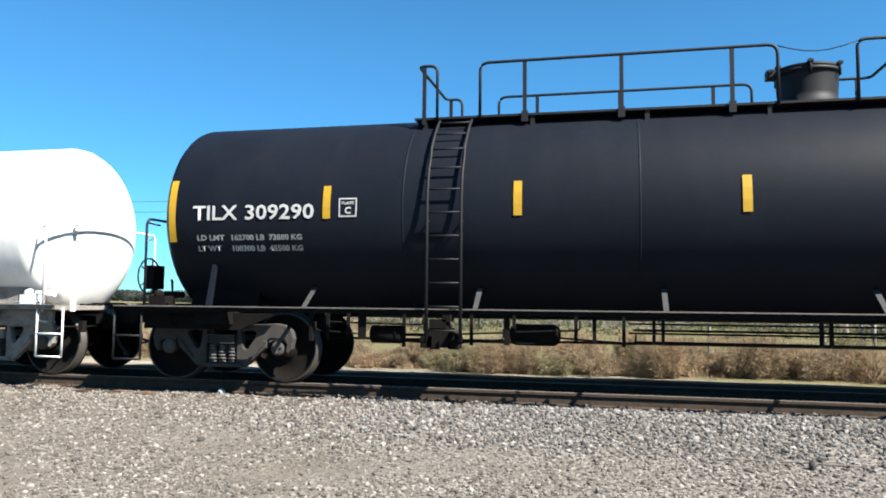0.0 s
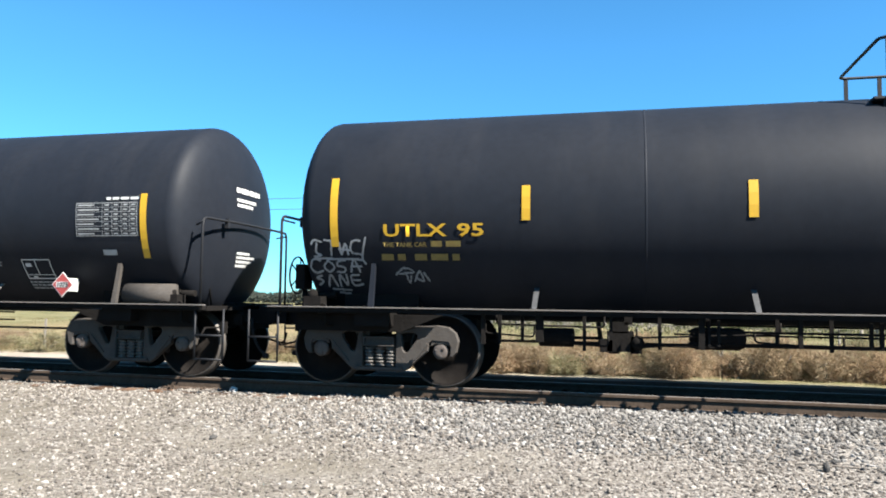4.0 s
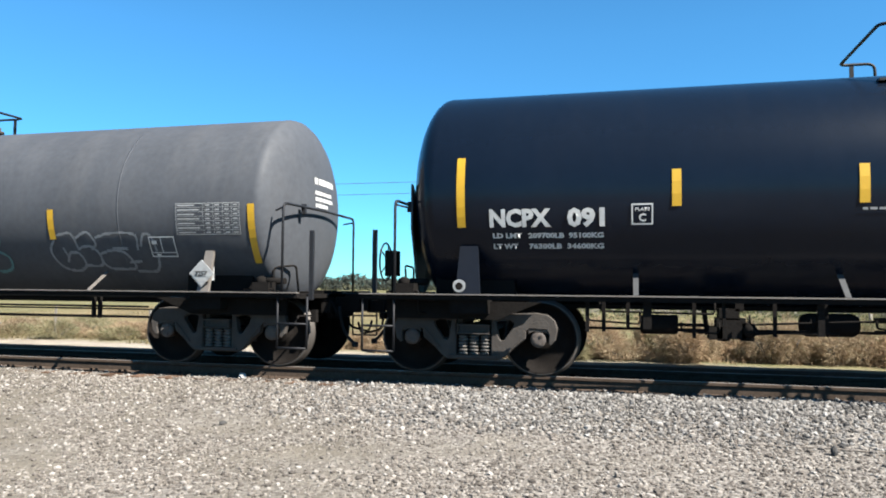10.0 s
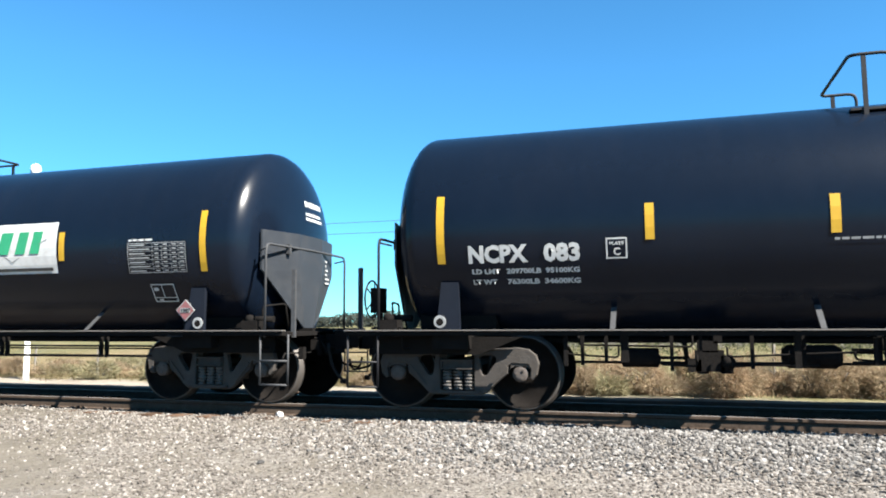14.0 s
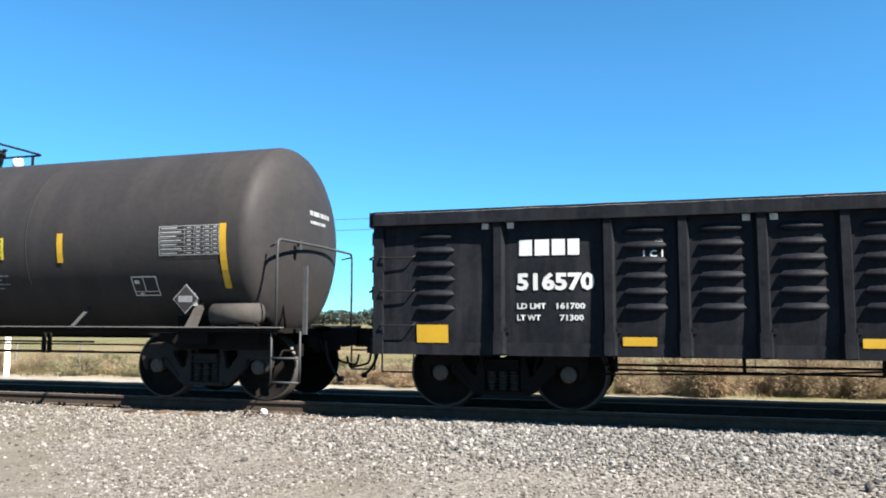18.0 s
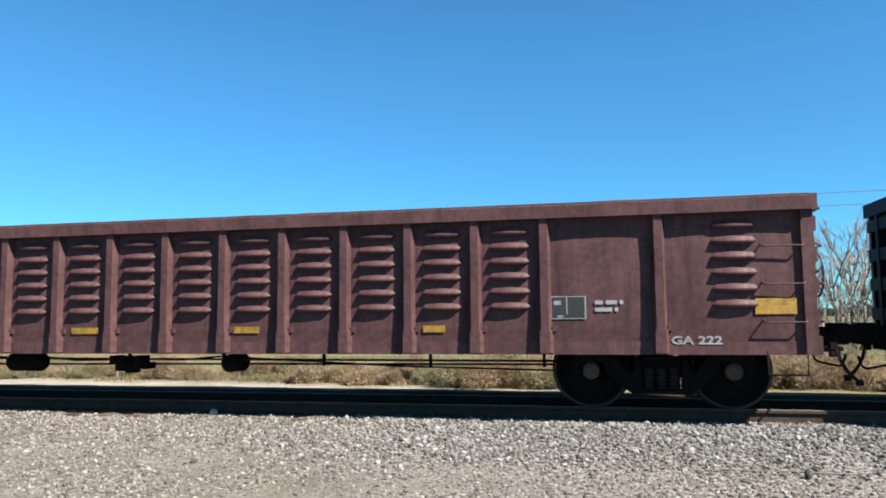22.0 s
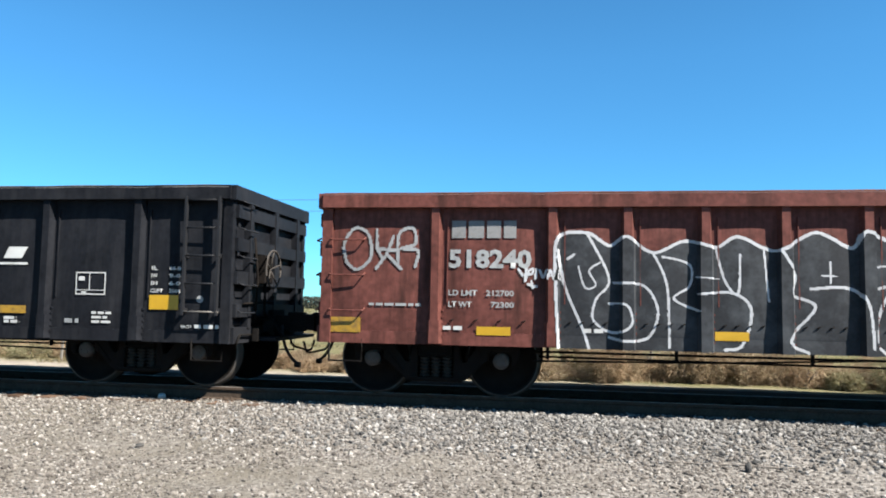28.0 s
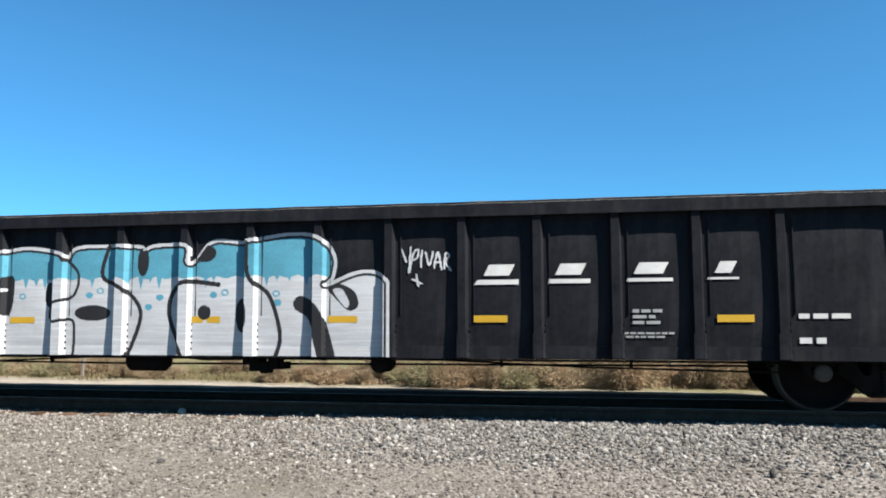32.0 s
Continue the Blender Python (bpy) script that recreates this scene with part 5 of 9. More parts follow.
def make_syrup_car(c, number, ld, lt, sign=True):
    car, side = make_tank_car("tank_car", "glossy black insulated tank car with a white company sign" if sign else "glossy black insulated tank car", dict(NCPX, c=c))
    # bottom outlet sump
    bm = bmesh.new()
    slab(bm, [(-0.35, 0.95), (0.25, 0.70), (0.75, 0.70), (1.35, 0.95)], -0.5, 0.5)
    lathe(bm, [(0.48, 0.12), (0.75, 0.12)], 'Z', 14, True, (0.5, -0.3, 0))
    tube(bm, [(0.15, -0.9, 0.95), (0.15, -0.9, 0.62), (0.6, -0.9, 0.62), (0.6, -0.9, 0.95)], 0.015, 6)
    part("outlet_sump", bm, UNDER, car, "black bottom outlet sump")
    side.text("NCPX", -6.46, 1.95, 0.30, width=0.80, weight=0.014)
    side.text(number, -5.44, 1.95, 0.30, width=0.47, weight=0.014)
    load_limits(side, -6.42, 1.80, 1.43, ld, lt, WHITE, 0.085, 0.135)
    plate_c(side, -4.65, 1.95)
    if sign:
        side.bars([(2.57, 4.20, 1.98, 2.80)], WHITE, "company_sign", lift=0.01, label="white sign with a green mark and a line of writing")
        side.bars([(2.66, 4.12, 2.02, 2.07)], BLACKINK, "sign_writing", lift=0.018)
        g = 0.02
        for k, (x, w) in enumerate(((2.98, 0.34), (3.36, 0.28), (3.66, 0.26))):
            bm = bmesh.new()
            z0, z1 = 2.30, 2.66
            vs = [bm.verts.new((xx, side.at(zz, 0.02), zz)) for xx, zz in ((x, z0), (x + w * 0.72, z0), (x + w, z1), (x + w * 0.28, z1))]
            bm.faces.new(vs)
            part("green_block", mesh_of("green_block", bm, GREEN, False), GREEN, car, "green block of the company mark")
        bm = bmesh.new()
        for x0, z0, x1, z1 in ((2.80, 2.45, 3.30, 2.16), (3.30, 2.16, 4.00, 2.52)):
            vs = [bm.verts.new((xx, side.at(zz, 0.017), zz)) for xx, zz in ((x0, z0), (x1, z1), (x1, z1 + g), (x0, z0 + g))]
            bm.faces.new(vs)
        part("sign_chevron", mesh_of("sign_chevron", bm, GREYW, False), GREYW, car)
    side.table(5.57, 1.94, 1.05, 0.46, GREYW)
    lines(side, 5.59, 2.43, 0.45, 1, 0.03, WHITE)
    inspection_box(side, 5.90, 1.50, 0.42, 0.27)
    placard(side, 6.62, 1.36, 0.165, "1987", PLACARD_FADED, GREYW)
    lines(side, 0.20, 2.08, 0.9, 3, 0.045, GREYW)
    lines(side, 0.22, 1.48, 0.55, 4, 0.025, GREYW)
    lines(side, -2.05, 2.09, 0.75, 1, 0.028, GREYW)
    lines(side, 6.35, 1.085, 0.35, 1, 0.035, WHITE)
    for s in (-1, 1):
        bm = bmesh.new()
        lathe(bm, [(-1.52, 0.085), (-1.535, 0.085)], 'Y', 18, False, (s * 6.85, 0, 1.17))
        decal = part("round_decal", bm, GREYW, car, "round pale decal with a dark middle")
        bm = bmesh.new()
        lathe(bm, [(-1.535, 0.05), (-1.538, 0.05)], 'Y', 14, False, (s * 6.85, 0, 1.165))
        part("decal_middle", bm, UNDER, decal)
    # bent shield plate over the lower part of each head
    for sx in (-1, 1):
        bm = bmesh.new()
        rows = []
        for z, w in ((1.05, 0.17), (1.97, 1.20), (2.58, 1.20)):
            rows.append([bm.verts.new((sx * (7.84 - 0.25 * max(0.0, abs(y) - 0.40) + 0.05 * sx), y, z)) for y in (-w, -min(w, 0.40) if w > 0.4 else -w * 0.5, min(w, 0.40) if w > 0.4 else w * 0.5, w)])
        for q, r in zip(rows, rows[1:]):
            for j in range(3):
                bm.faces.new((q[j], q[j + 1], r[j + 1], r[j]))
        r = bmesh.ops.extrude_face_region(bm, geom=list(bm.faces))
        for v in r["geom"]:
            if isinstance(v, bmesh.types.BMVert):
                v.co.x += sx * 0.03
        plate = part("head_shield", bm, SHIELD, car, "grey bent half head shield")
        bm = bmesh.new()
        for k in range(6):
            z, l = 2.20 - 0.075 * k, (0.14, 0.10, 0.22, 0.16, 0.30, 0.30)[k]
            bm.faces.new([bm.verts.new((sx * (7.878 + 0.05 * sx - 0.25 * max(0.0, y - 0.40)), y, zz)) for y, zz in ((0.62, z), (0.62 + l, z), (0.62 + l, z + 0.03), (0.62, z + 0.03))])
        part("shield_writing", bm, WHITE, plate)
    return car, side


make_syrup_car(95.95, "091", "209700LB  95100KG", "76300LB  34600KG")
make_syrup_car(113.44, "077", "209800LB  95150KG", "76200LB  34550KG")
make_syrup_car(130.91, "083", "209700LB  95100KG", "76300LB  34600KG", False)

# brown dusty car
GBRX = dict(head_rows=[(-0.2, 2.85, ((0.8, 0.08), (0.6, 0.05)), GREYW)], c=148.37, half=6.72, R=1.565, zc=2.43, shoulder=7.44, head=0.51, shift=0.08, paint=TANK_BROWN, stripe_z=2.28, end_dz=-0.18,
            stripes=[(-7.25, 0.90), (-4.37, 0.457), (-1.42, 0.457), (1.48, 0.457), (4.38, 0.457), (7.29, 0.95)], seams=[-6.3, -0.1, 3.7],
            ladder=-0.50, walk=(-1.08, 1.42), walk_z=3.77, rail_h=0.70, wraps=[(-0.64, -1.08, (-0.91,)), (-0.04, 1.50, (1.26,))], dome=(0.87, 0.46, 4.42), posts=[-4.4, -2.5, 2.4, 4.0],
            clips=[-4.2, -2.0, 2.0, 4.6], bracket=FRAME_STEEL, bracket_z=1.42, ladder_mat=PIPE, truck=FRAME_MID, clip_mat=RAIL_GREY)
car, side = make_tank_car("tank_car", "dusty brown-black tank car with a yellow notice", GBRX)
side.text("GBRX", -7.16, 2.02, 0.28, GREYW, width=0.88, weight=0.006)
side.text("703118", -5.97, 2.02, 0.28, GREYW, width=1.23, weight=0.006)
load_limits(side, -6.39, 1.85, 1.66, "199000 LB  90250 KG", "87000 LB  39450 KG", DIMW, 0.075, 0.12)
plate_c(side, -4.09, 1.97)
lines(side, -3.55, 2.42, 0.8, 2, 0.030, GREYW, 2.6)
lines(side, -3.55, 2.24, 0.7, 3, 0.025, DIMW, 3.0)
lines(side, -3.40, 1.94, 0.5, 3, 0.022, DIMW, 3.0)
sheet(side, 2.60, 3.27, 2.12, 2.47, YSIGN, BLACKINK)
lines(side, 1.38, 1.80, 0.85, 4, 0.025, DIMW, 2.4)
lines(side, 2.60, 1.85, 0.7, 4, 0.025, DIMW, 2.6)
lines(side, 1.42, 2.98, 0.45, 2, 0.035, WHITE)
side.table(6.20, 2.12, 1.03, 0.44, GREYW)
inspection_box(side, 5.63, 1.53, 0.45, 0.29)
placard(side, 6.66, 1.47, 0.22, "", TANK_BROWN, DIMW)
bm = bmesh.new()
lathe(bm, [(-0.42, 0.05), (-0.38, 0.17), (0.38, 0.17), (0.42, 0.05)], 'X', 20, True, (7.35, -1.22, 1.24))
part("air_reservoir", bm, FRAME_STEEL, car, "grey air reservoir on the end deck")

# white car ahead
sp = dict(NCPX, c=-16.35, head_rows=[], paint=TANK_WHITE, dome_paint=TANK_WHITE, rails=TANK_WHITE, bracket=TANK_WHITE, R=1.40, zc=2.32, shoulder=7.38, head=0.50, shift=0.0, under=DIRTY_SHADED_WHITE, truck=DIRTY_SHADED_WHITE)
car, side = make_tank_car("tank_car", "bright white tank car with yellow stripes", sp)

# ---- gondolas ----


BOW = 0.032


def bow(u, v):
    """How far a side sheet stands out at u (-1 to 1 across the panel) and v (0 to 1 up it)."""
    return BOW * np.clip(1 - np.abs(u) ** 2.2, 0, 1) * np.sin(math.pi * np.clip(v, 0, 1)) ** 0.7


def panel_mesh(w, h, ribs, seed, material):
    """A side sheet, bowed outwards between its posts, and here and there dented."""
    def make():
        bm = bmesh.new()
        nx, nz = 12, 14
        grid = {}
        for i in range(nx + 1):
            for k in range(nz + 1):
                u, v = 2 * i / nx - 1, k / nz
                d = float(bow(u, v))
                x, z = u * w / 2, v * h
                edge = min(1.0, 6 * (1 - abs(u)), 8 * v, 8 * (1 - v))
                d += 0.006 * edge * min(0.0, noise.noise(Vector((x * 2.6 + seed * 7.1, z * 2.2, seed * 3.3))))
                grid[i, k] = bm.verts.new((x, -d, z))
        for i in range(nx):
            for k in range(nz):
                f = bm.faces.new((grid[i, k], grid[i + 1, k], grid[i + 1, k + 1], grid[i, k + 1]))
                f.smooth = True
        return mesh_of("side_panel", bm, material, False)
    return cached(("panel", round(w, 2), round(h, 2), ribs, seed, material.name), make)


def rib_mesh(w, material):
    """A pressed horizontal rib with rounded ends."""
    def make():
        bm = bmesh.new()
        rw = min(0.27, w / 2 - 0.12)
        prof = [(0.0, 0.065), (-0.045, 0.015), (-0.055, -0.012), (-0.03, -0.040), (0.0, -0.055)]
        rows = []
        for x, sc in ((-rw, 0.05), (-rw + 0.05, 0.8), (0.0, 1.0), (rw - 0.05, 0.8), (rw, 0.05)):
            rows.append([bm.verts.new((x, a * sc - 0.014 * (sc > 0.1), b * sc)) for a, b in prof])
        for q, s in zip(rows, rows[1:]):
            for j in range(len(prof) - 1):
                bm.faces.new((q[j], q[j + 1], s[j + 1], s[j])).smooth = True
        return mesh_of("rib", bm, material, False)
    return cached(("rib", round(w, 2), material.name), make)


def rung_mesh(material):
    def make():
        bm = bmesh.new()
        tube(bm, rounded([(-0.235, 0.02, 0.05), (-0.235, -0.10, 0.0), (0.235, -0.10, 0.0), (0.235, 0.02, 0.05)], 0.03), 0.011, 6)
        for x in (-0.235, 0.235):
            box(bm, x - 0.025, x + 0.025, -0.014, 0.0, 0.02, 0.09)
        return mesh_of("grab_iron", bm, material)
    return cached(("rung", material.name), make)


def post_mesh(h, style, material):
    def make():
        bm = bmesh.new()
        d = 0.105
        # pressed hat section, tapering to its foot
        for z0, z1, wb, wf in ((0.0, h * 0.17, 0.10, 0.065), (h * 0.17, h, 0.085, 0.050)):
            a = [bm.verts.new(p) for p in ((-wb, 0, z0), (-wf, -d, z0), (wf, -d, z0), (wb, 0, z0))]
            b = [bm.verts.new(p) for p in ((-wb, 0, z1), (-wf, -d, z1), (wf, -d, z1), (wb, 0, z1))]
            for i in range(3):
                bm.faces.new((a[i], a[i + 1], b[i + 1], b[i]))
            bm.faces.new(a[::-1])
            bm.faces.new(b)
        if style == 1:
            for k in range(5):
                box(bm, 0.088, 0.11, -0.03, 0.0, 0.08 + k * 0.085, 0.105 + k * 0.085)
            box(bm, 0.150, 0.163, -0.030, 0.0, h * 0.30, h * 0.93)
        else:
            box(bm, 0.086, 0.14, -0.04, 0.0, h * 0.16, h * 0.20)
        bevel(bm, 0.006)
        return mesh_of("post", bm, material)
    return cached(("post", round(h, 2), style, material.name), make)


def make_gondola(label, c, hl, half, posts, top, bottom, paint, ribbed=(), style=1, wheel=0.44, ladder_end=True, bulk=0.0, reach=(0.7, 0.7), grabs=(0.39, 0.46, 4), side_grabs=(-1, 1)):
    car = thing("gondola_car", label, "gondola car", "gondolas of the train", pose(c, TY, RZ))
    CARS.append((car, c))
    yw = 1.40                      # plane of the side sheets
    z0, z1 = bottom + 0.16, top - 0.19
    xs = [-hl] + sorted(posts) + [hl]
    for sy in (-1, 1):
        turn = 0 if sy < 0 else 180
        for k, (a, b) in enumerate(zip(xs, xs[1:])):
            mid, w = (a + b) / 2, b - a
            rib = k in ribbed
            pn = part("side_panel", panel_mesh(w, z1 - z0, rib, k % 5, paint), paint, car, at=pose(mid, sy * yw, z0, 0, 0, turn))
            if rib and sy < 0:
                for j in range(6):
                    part("rib", rib_mesh(w, paint), paint, pn, at=pose(0, -float(bow(0.3, (0.45 + j * 0.195) / (z1 - z0))), 0.45 + j * 0.195))
        for x in xs[1:-1]:
            part("side_post", post_mesh(z1 - bottom - 0.02, style, paint), paint, car, at=pose(x, sy * yw, bottom + 0.02, 0, 0, turn))
        bm = bmesh.new()
        lo, hi = sorted((sy * (yw - 0.03), sy * (yw + 0.135)))
        box(bm, -hl, hl, lo, hi, z1, top)
        bevel(bm, 0.015, 2)
        for v in bm.verts:
            v.co.z += 0.010 * noise.noise(Vector((v.co.x * 2, 0, 5 + sy)))
        part("top_chord", bm, paint, car, "battered top rail of the side")
        # pale strip on the rim: scrapes, and a highlight put into the colour
        bm = bmesh.new()
        nx = 60
        rows = []
        for k in range(nx + 1):
            x = -hl + 0.03 + (2 * hl - 0.06) * k / nx
            wear = 0.006 * noise.noise(Vector((x * 1.7, sy, top * 3))) + 0.010 * noise.noise(Vector((x * 2, 0, 5 + sy)))
            rows.append([bm.verts.new((x, sy * (yw + 0.137), top - 0.030 + wear)), bm.verts.new((x, sy * (yw + 0.128), top + 0.003 + wear)), bm.verts.new((x, sy * (yw + 0.02), top + 0.004 + wear))])
        for q, r in zip(rows, rows[1:]):
            for k in (0, 1):
                bm.faces.new((q[k], q[k + 1], r[k + 1], r[k]))
        part("worn_edge", bm, EDGE_PALE if paint is GON_BLACK else EDGE_RED, car, "scraped dusty upper edge of the top rail, with an edge highlight in its colour")
        bm = bmesh.new()
        lo, hi = sorted((sy * (yw - 0.06), sy * (yw + 0.008)))
        box(bm, -hl, hl, lo, hi, bottom, z0 + 0.005)
        bevel(bm, 0.01)
        part("side_sill", bm, paint, car, "heavy lower side sill")
    for s in (-1, 1):
        lo, hi = sorted((s * (hl - 0.02), s * (hl - 0.10)))
        lo2, hi2 = sorted((s * (hl - 0.05), s * (hl + 0.07)))
        e = bmesh.new()
        box(e, lo, hi, -yw, yw, bottom + 0.1, top - 0.05)
        wall = part("end_wall", e, paint, car, "ribbed end wall")
        for z in np.linspace(bottom + 0.45, top - 0.35, 4):
            e = bmesh.new()
            box(e, lo2, hi2, -yw + 0.02, yw - 0.02, z - 0.09, z + 0.09)
            bevel(e, 0.03, 2)
            part("end_rib", e, paint, wall)
        e = bmesh.new()
        box(e, lo2, hi2, -yw - 0.10, yw + 0.10, top - 0.20, top)
        bevel(e, 0.015)
        part("end_chord", e, paint, wall)
        e = bmesh.new()
        box(e, lo2, hi2, -yw - 0.02, yw + 0.02, bottom, bottom + 0.22)
        bevel(e, 0.012)
        part("end_sill", e, paint, wall)
        metal = PIPE if paint is GON_BLACK else paint
        for sy in (-1, 1):
            e = bmesh.new()
            lo3, hi3 = sorted((sy * (yw - 0.04), sy * (yw + 0.06)))
            box(e, min(s * (hl - 0.12), s * (hl + 0.02)), max(s * (hl - 0.12), s * (hl + 0.02)), lo3, hi3, bottom, top - 0.19)
            bevel(e, 0.012)
            part("corner_post", e, paint, car)
            for k in range(grabs[2]):
                z = bottom + grabs[0] + k * grabs[1]
                if z < top - 0.08:
                    if s in side_grabs:
                        part("grab_iron", rung_mesh(metal), metal, car, at=pose(s * (hl - 0.34), sy * yw, z, 0, 0, 0 if sy < 0 else 180))
                    if ladder_end and sy < 0:
                        part("grab_iron", rung_mesh(metal), metal, car, at=pose(s * (hl + 0.04), -1.08, z, 0, 0, s * 90))
            bm = bmesh.new()
            x0, x1 = s * (hl - 0.10), s * (hl - 0.55)
            tube(bm, [(x0, sy * yw, bottom + 0.05), (x0, sy * yw, bottom - 0.24), (x1, sy * yw, bottom - 0.24), (x1, sy * yw, bottom + 0.05)], 0.012, 6)
            part("corner_step", bm, UNDER, car)
        for y in (-0.95, 0.0, 0.95):
            e = bmesh.new()
            box(e, min(s * (hl - 0.02), s * (hl + 0.085)), max(s * (hl - 0.02), s * (hl + 0.085)), y - 0.05, y + 0.05, bottom + 0.2, top - 0.2)
            bevel(e, 0.012)
            part("end_stiffener", e, paint, wall)
        if s > 0:
            # hand brake on the end wall
            xw = hl + 0.10
            e = bmesh.new()
            box(e, xw - 0.02, xw + 0.10, -0.72, -0.42, 1.45, 1.86)
            tube(e, rounded([(xw + 0.05, -0.57, 1.45), (xw + 0.05, -0.57, 1.0), (xw + 0.02, -0.2, 0.92)], 0.06), 0.02, 6)
            tube(e, rounded([(xw + 0.03, -0.95, 2.1), (xw + 0.03, -0.80, 1.5), (xw + 0.03, -0.86, 0.9)], 0.08), 0.016, 6)
            tube(e, [(xw, -1.2, 1.15), (xw + 0.04, -0.2, 1.18)], 0.016, 6)
            bevel(e, 0.01)
            hb = part("hand_brake", e, FRAME_DARK, car, "grimy hand brake housing and chain rod")
            e = bmesh.new()
            n = 20
            tube(e, [(xw + 0.17, -0.57 + 0.28 * math.cos(2 * math.pi * k / n), 1.66 + 0.28 * math.sin(2 * math.pi * k / n)) for k in range(n + 1)], 0.015, 6)
            for k in range(5):
                a = 2 * math.pi * k / 5 + 0.3
                tube(e, [(xw + 0.12, -0.57, 1.66), (xw + 0.17, -0.57 + 0.28 * math.cos(a), 1.66 + 0.28 * math.sin(a))], 0.011, 5)
            part("brake_wheel", e, FRAME_STEEL, hb, "spoked hand brake wheel")
            e = bmesh.new()
            box(e, hl + 0.02, hl + 0.45, -0.85, 0.85, bottom + 0.02, bottom + 0.07)
            bevel(e, 0.01)
            part("brake_step", e, paint, car, "brake platform at the car end")
        # truck steel already darkened for the shade under the car side
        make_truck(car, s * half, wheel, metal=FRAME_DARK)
        make_end_gear(car, s * (hl + reach[s > 0]))
    bm = bmesh.new()
    box(bm, -hl + 0.1, hl - 0.1, -yw + 0.02, yw - 0.02, bottom + 0.18, bottom + 0.24)
    part("floor", bm, UNDER, car, "steel floor")
    bm = bmesh.new()
    box(bm, -hl - 0.35, hl + 0.35, -0.33, 0.33, 0.72, bottom + 0.18)
    sill = part("centre_sill", bm, UNDER, car, "grimy centre sill")
    for x in np.linspace(-half, half, 7):
        bm = bmesh.new()
        box(bm, x - 0.10, x + 0.10, -yw + 0.05, yw - 0.05, bottom + 0.02, bottom + 0.175)
        part("cross_bearer", bm, UNDER, sill)
    bm = bmesh.new()
    lathe(bm, [(-2.15, 0.02), (-2.12, 0.10), (-2.06, 0.145), (-1.54, 0.145), (-1.48, 0.10), (-1.45, 0.02)], 'X', 18, True, (0, -0.95, 0.52))
    tank = part("air_reservoir", bm, UNDER, car, "grimy air reservoir under the floor")
    bm = bmesh.new()
    box(bm, -2.0, -1.6, -0.9, -0.85, 0.62, bottom + 0.05)
    part("bracket", bm, UNDER, tank)
    bm = bmesh.new()
    lathe(bm, [(-1.15, 0.02), (-1.13, 0.13), (-0.75, 0.14), (-0.73, 0.02)], 'Y', 18, True, (1.75, 0, 0.52))
    tank = part("brake_cylinder", bm, UNDER, car, "grimy brake cylinder under the floor")
    bm = bmesh.new()
    box(bm, 1.70, 1.80, -1.0, -0.9, 0.60, bottom + 0.05)
    part("bracket", bm, UNDER, tank)
    bm = bmesh.new()
    for x, z, w, h in ((-0.12, 0.50, 0.16, 0.22), (0.02, 0.44, 0.10, 0.16), (0.16, 0.52, 0.14, 0.20), (0.30, 0.47, 0.07, 0.10), (-0.26, 0.56, 0.08, 0.12)):
        box(bm, x - w / 2, x + w / 2, -1.02, -0.78, z - h / 2, z + h / 2)
    lathe(bm, [(0.36, 0.05), (0.46, 0.06), (0.48, 0.03)], 'Z', 12, True, (0.05, -0.9, 0))
    part("control_valve", bm, UNDER, car, "grimy brake control valve under the floor")
    for x0, x1, za, zb in ((-1.4, -0.3, 0.60, 0.56), (0.3, 1.6, 0.57, 0.62), (1.9, half - 1.2, 0.60, 0.44), (-half + 1.3, -2.1, 0.46, 0.60)):
        bm = bmesh.new()
        tube(bm, [(x0, -1.05, za), ((x0 + x1) / 2, -1.05, (za + zb) / 2 - 0.03), (x1, -1.05, zb)], 0.014, 6)
        part("brake_rod", bm, UNDER, car)
    bm = bmesh.new()
    tube(bm, [(-half + 1.0, -0.95, 0.58), (half - 1.0, -0.95, 0.56)], 0.018, 6)
    pipe = part("brake_pipe", bm, UNDER, car, "long brake pipe under the floor")
    bm = bmesh.new()
    tube(bm, [(-half + 1.3, -0.7, 0.50), (-2.2, -0.9, 0.48), (2.2, -0.9, 0.50), (half - 1.3, -0.7, 0.50)], 0.016, 6)
    part("brake_pipe", bm, UNDER, car)
    for x in np.linspace(-half + 1.5, half - 1.5, 9):
        bm = bmesh.new()
        box(bm, x - 0.02, x + 0.02, -0.97, -0.93, 0.48, bottom + 0.05)
        part("pipe_hanger", bm, UNDER, pipe)
    if bulk:
        # tall bulkhead over the whole end, with corner posts and pressed ribs
        x0 = -hl - 0.04
        bm = bmesh.new()
        box(bm, x0 + 0.004, x0 + 0.036, -yw - 0.02, yw + 0.02, bottom + 0.02, bulk - 0.01)
        wall = part("raised_end", bm, paint, car, "tall steel end bulkhead")
        for sy in (-1, 1):
            bm = bmesh.new()
            lo, hi = sorted((sy * (yw - 0.03), sy * (yw + 0.145)))
            box(bm, x0, -hl - 0.003, lo, hi, bottom, top + 0.006)
            box(bm, x0, -hl + 0.035, lo, hi, top + 0.006, bulk)
            bevel(bm, 0.012)
            part("bulkhead_post", bm, paint, wall)
        for z in np.linspace(top + 0.18, bulk - 0.22, 3):
            bm = bmesh.new()
            box(bm, x0 - 0.035, x0 + 0.02, -yw + 0.10, yw - 0.10, z - 0.085, z + 0.085)
            bevel(bm, 0.03, 2)
            part("bulkhead_rib", bm, paint, wall)
        for z in np.linspace(bottom + 0.5, bulk - 0.5, 6):
            bm = bmesh.new()
            tube(bm, [(x0 - 0.03, yw + 0.10, z), (x0 + 0.02, yw + 0.10, z)], 0.03, 6)
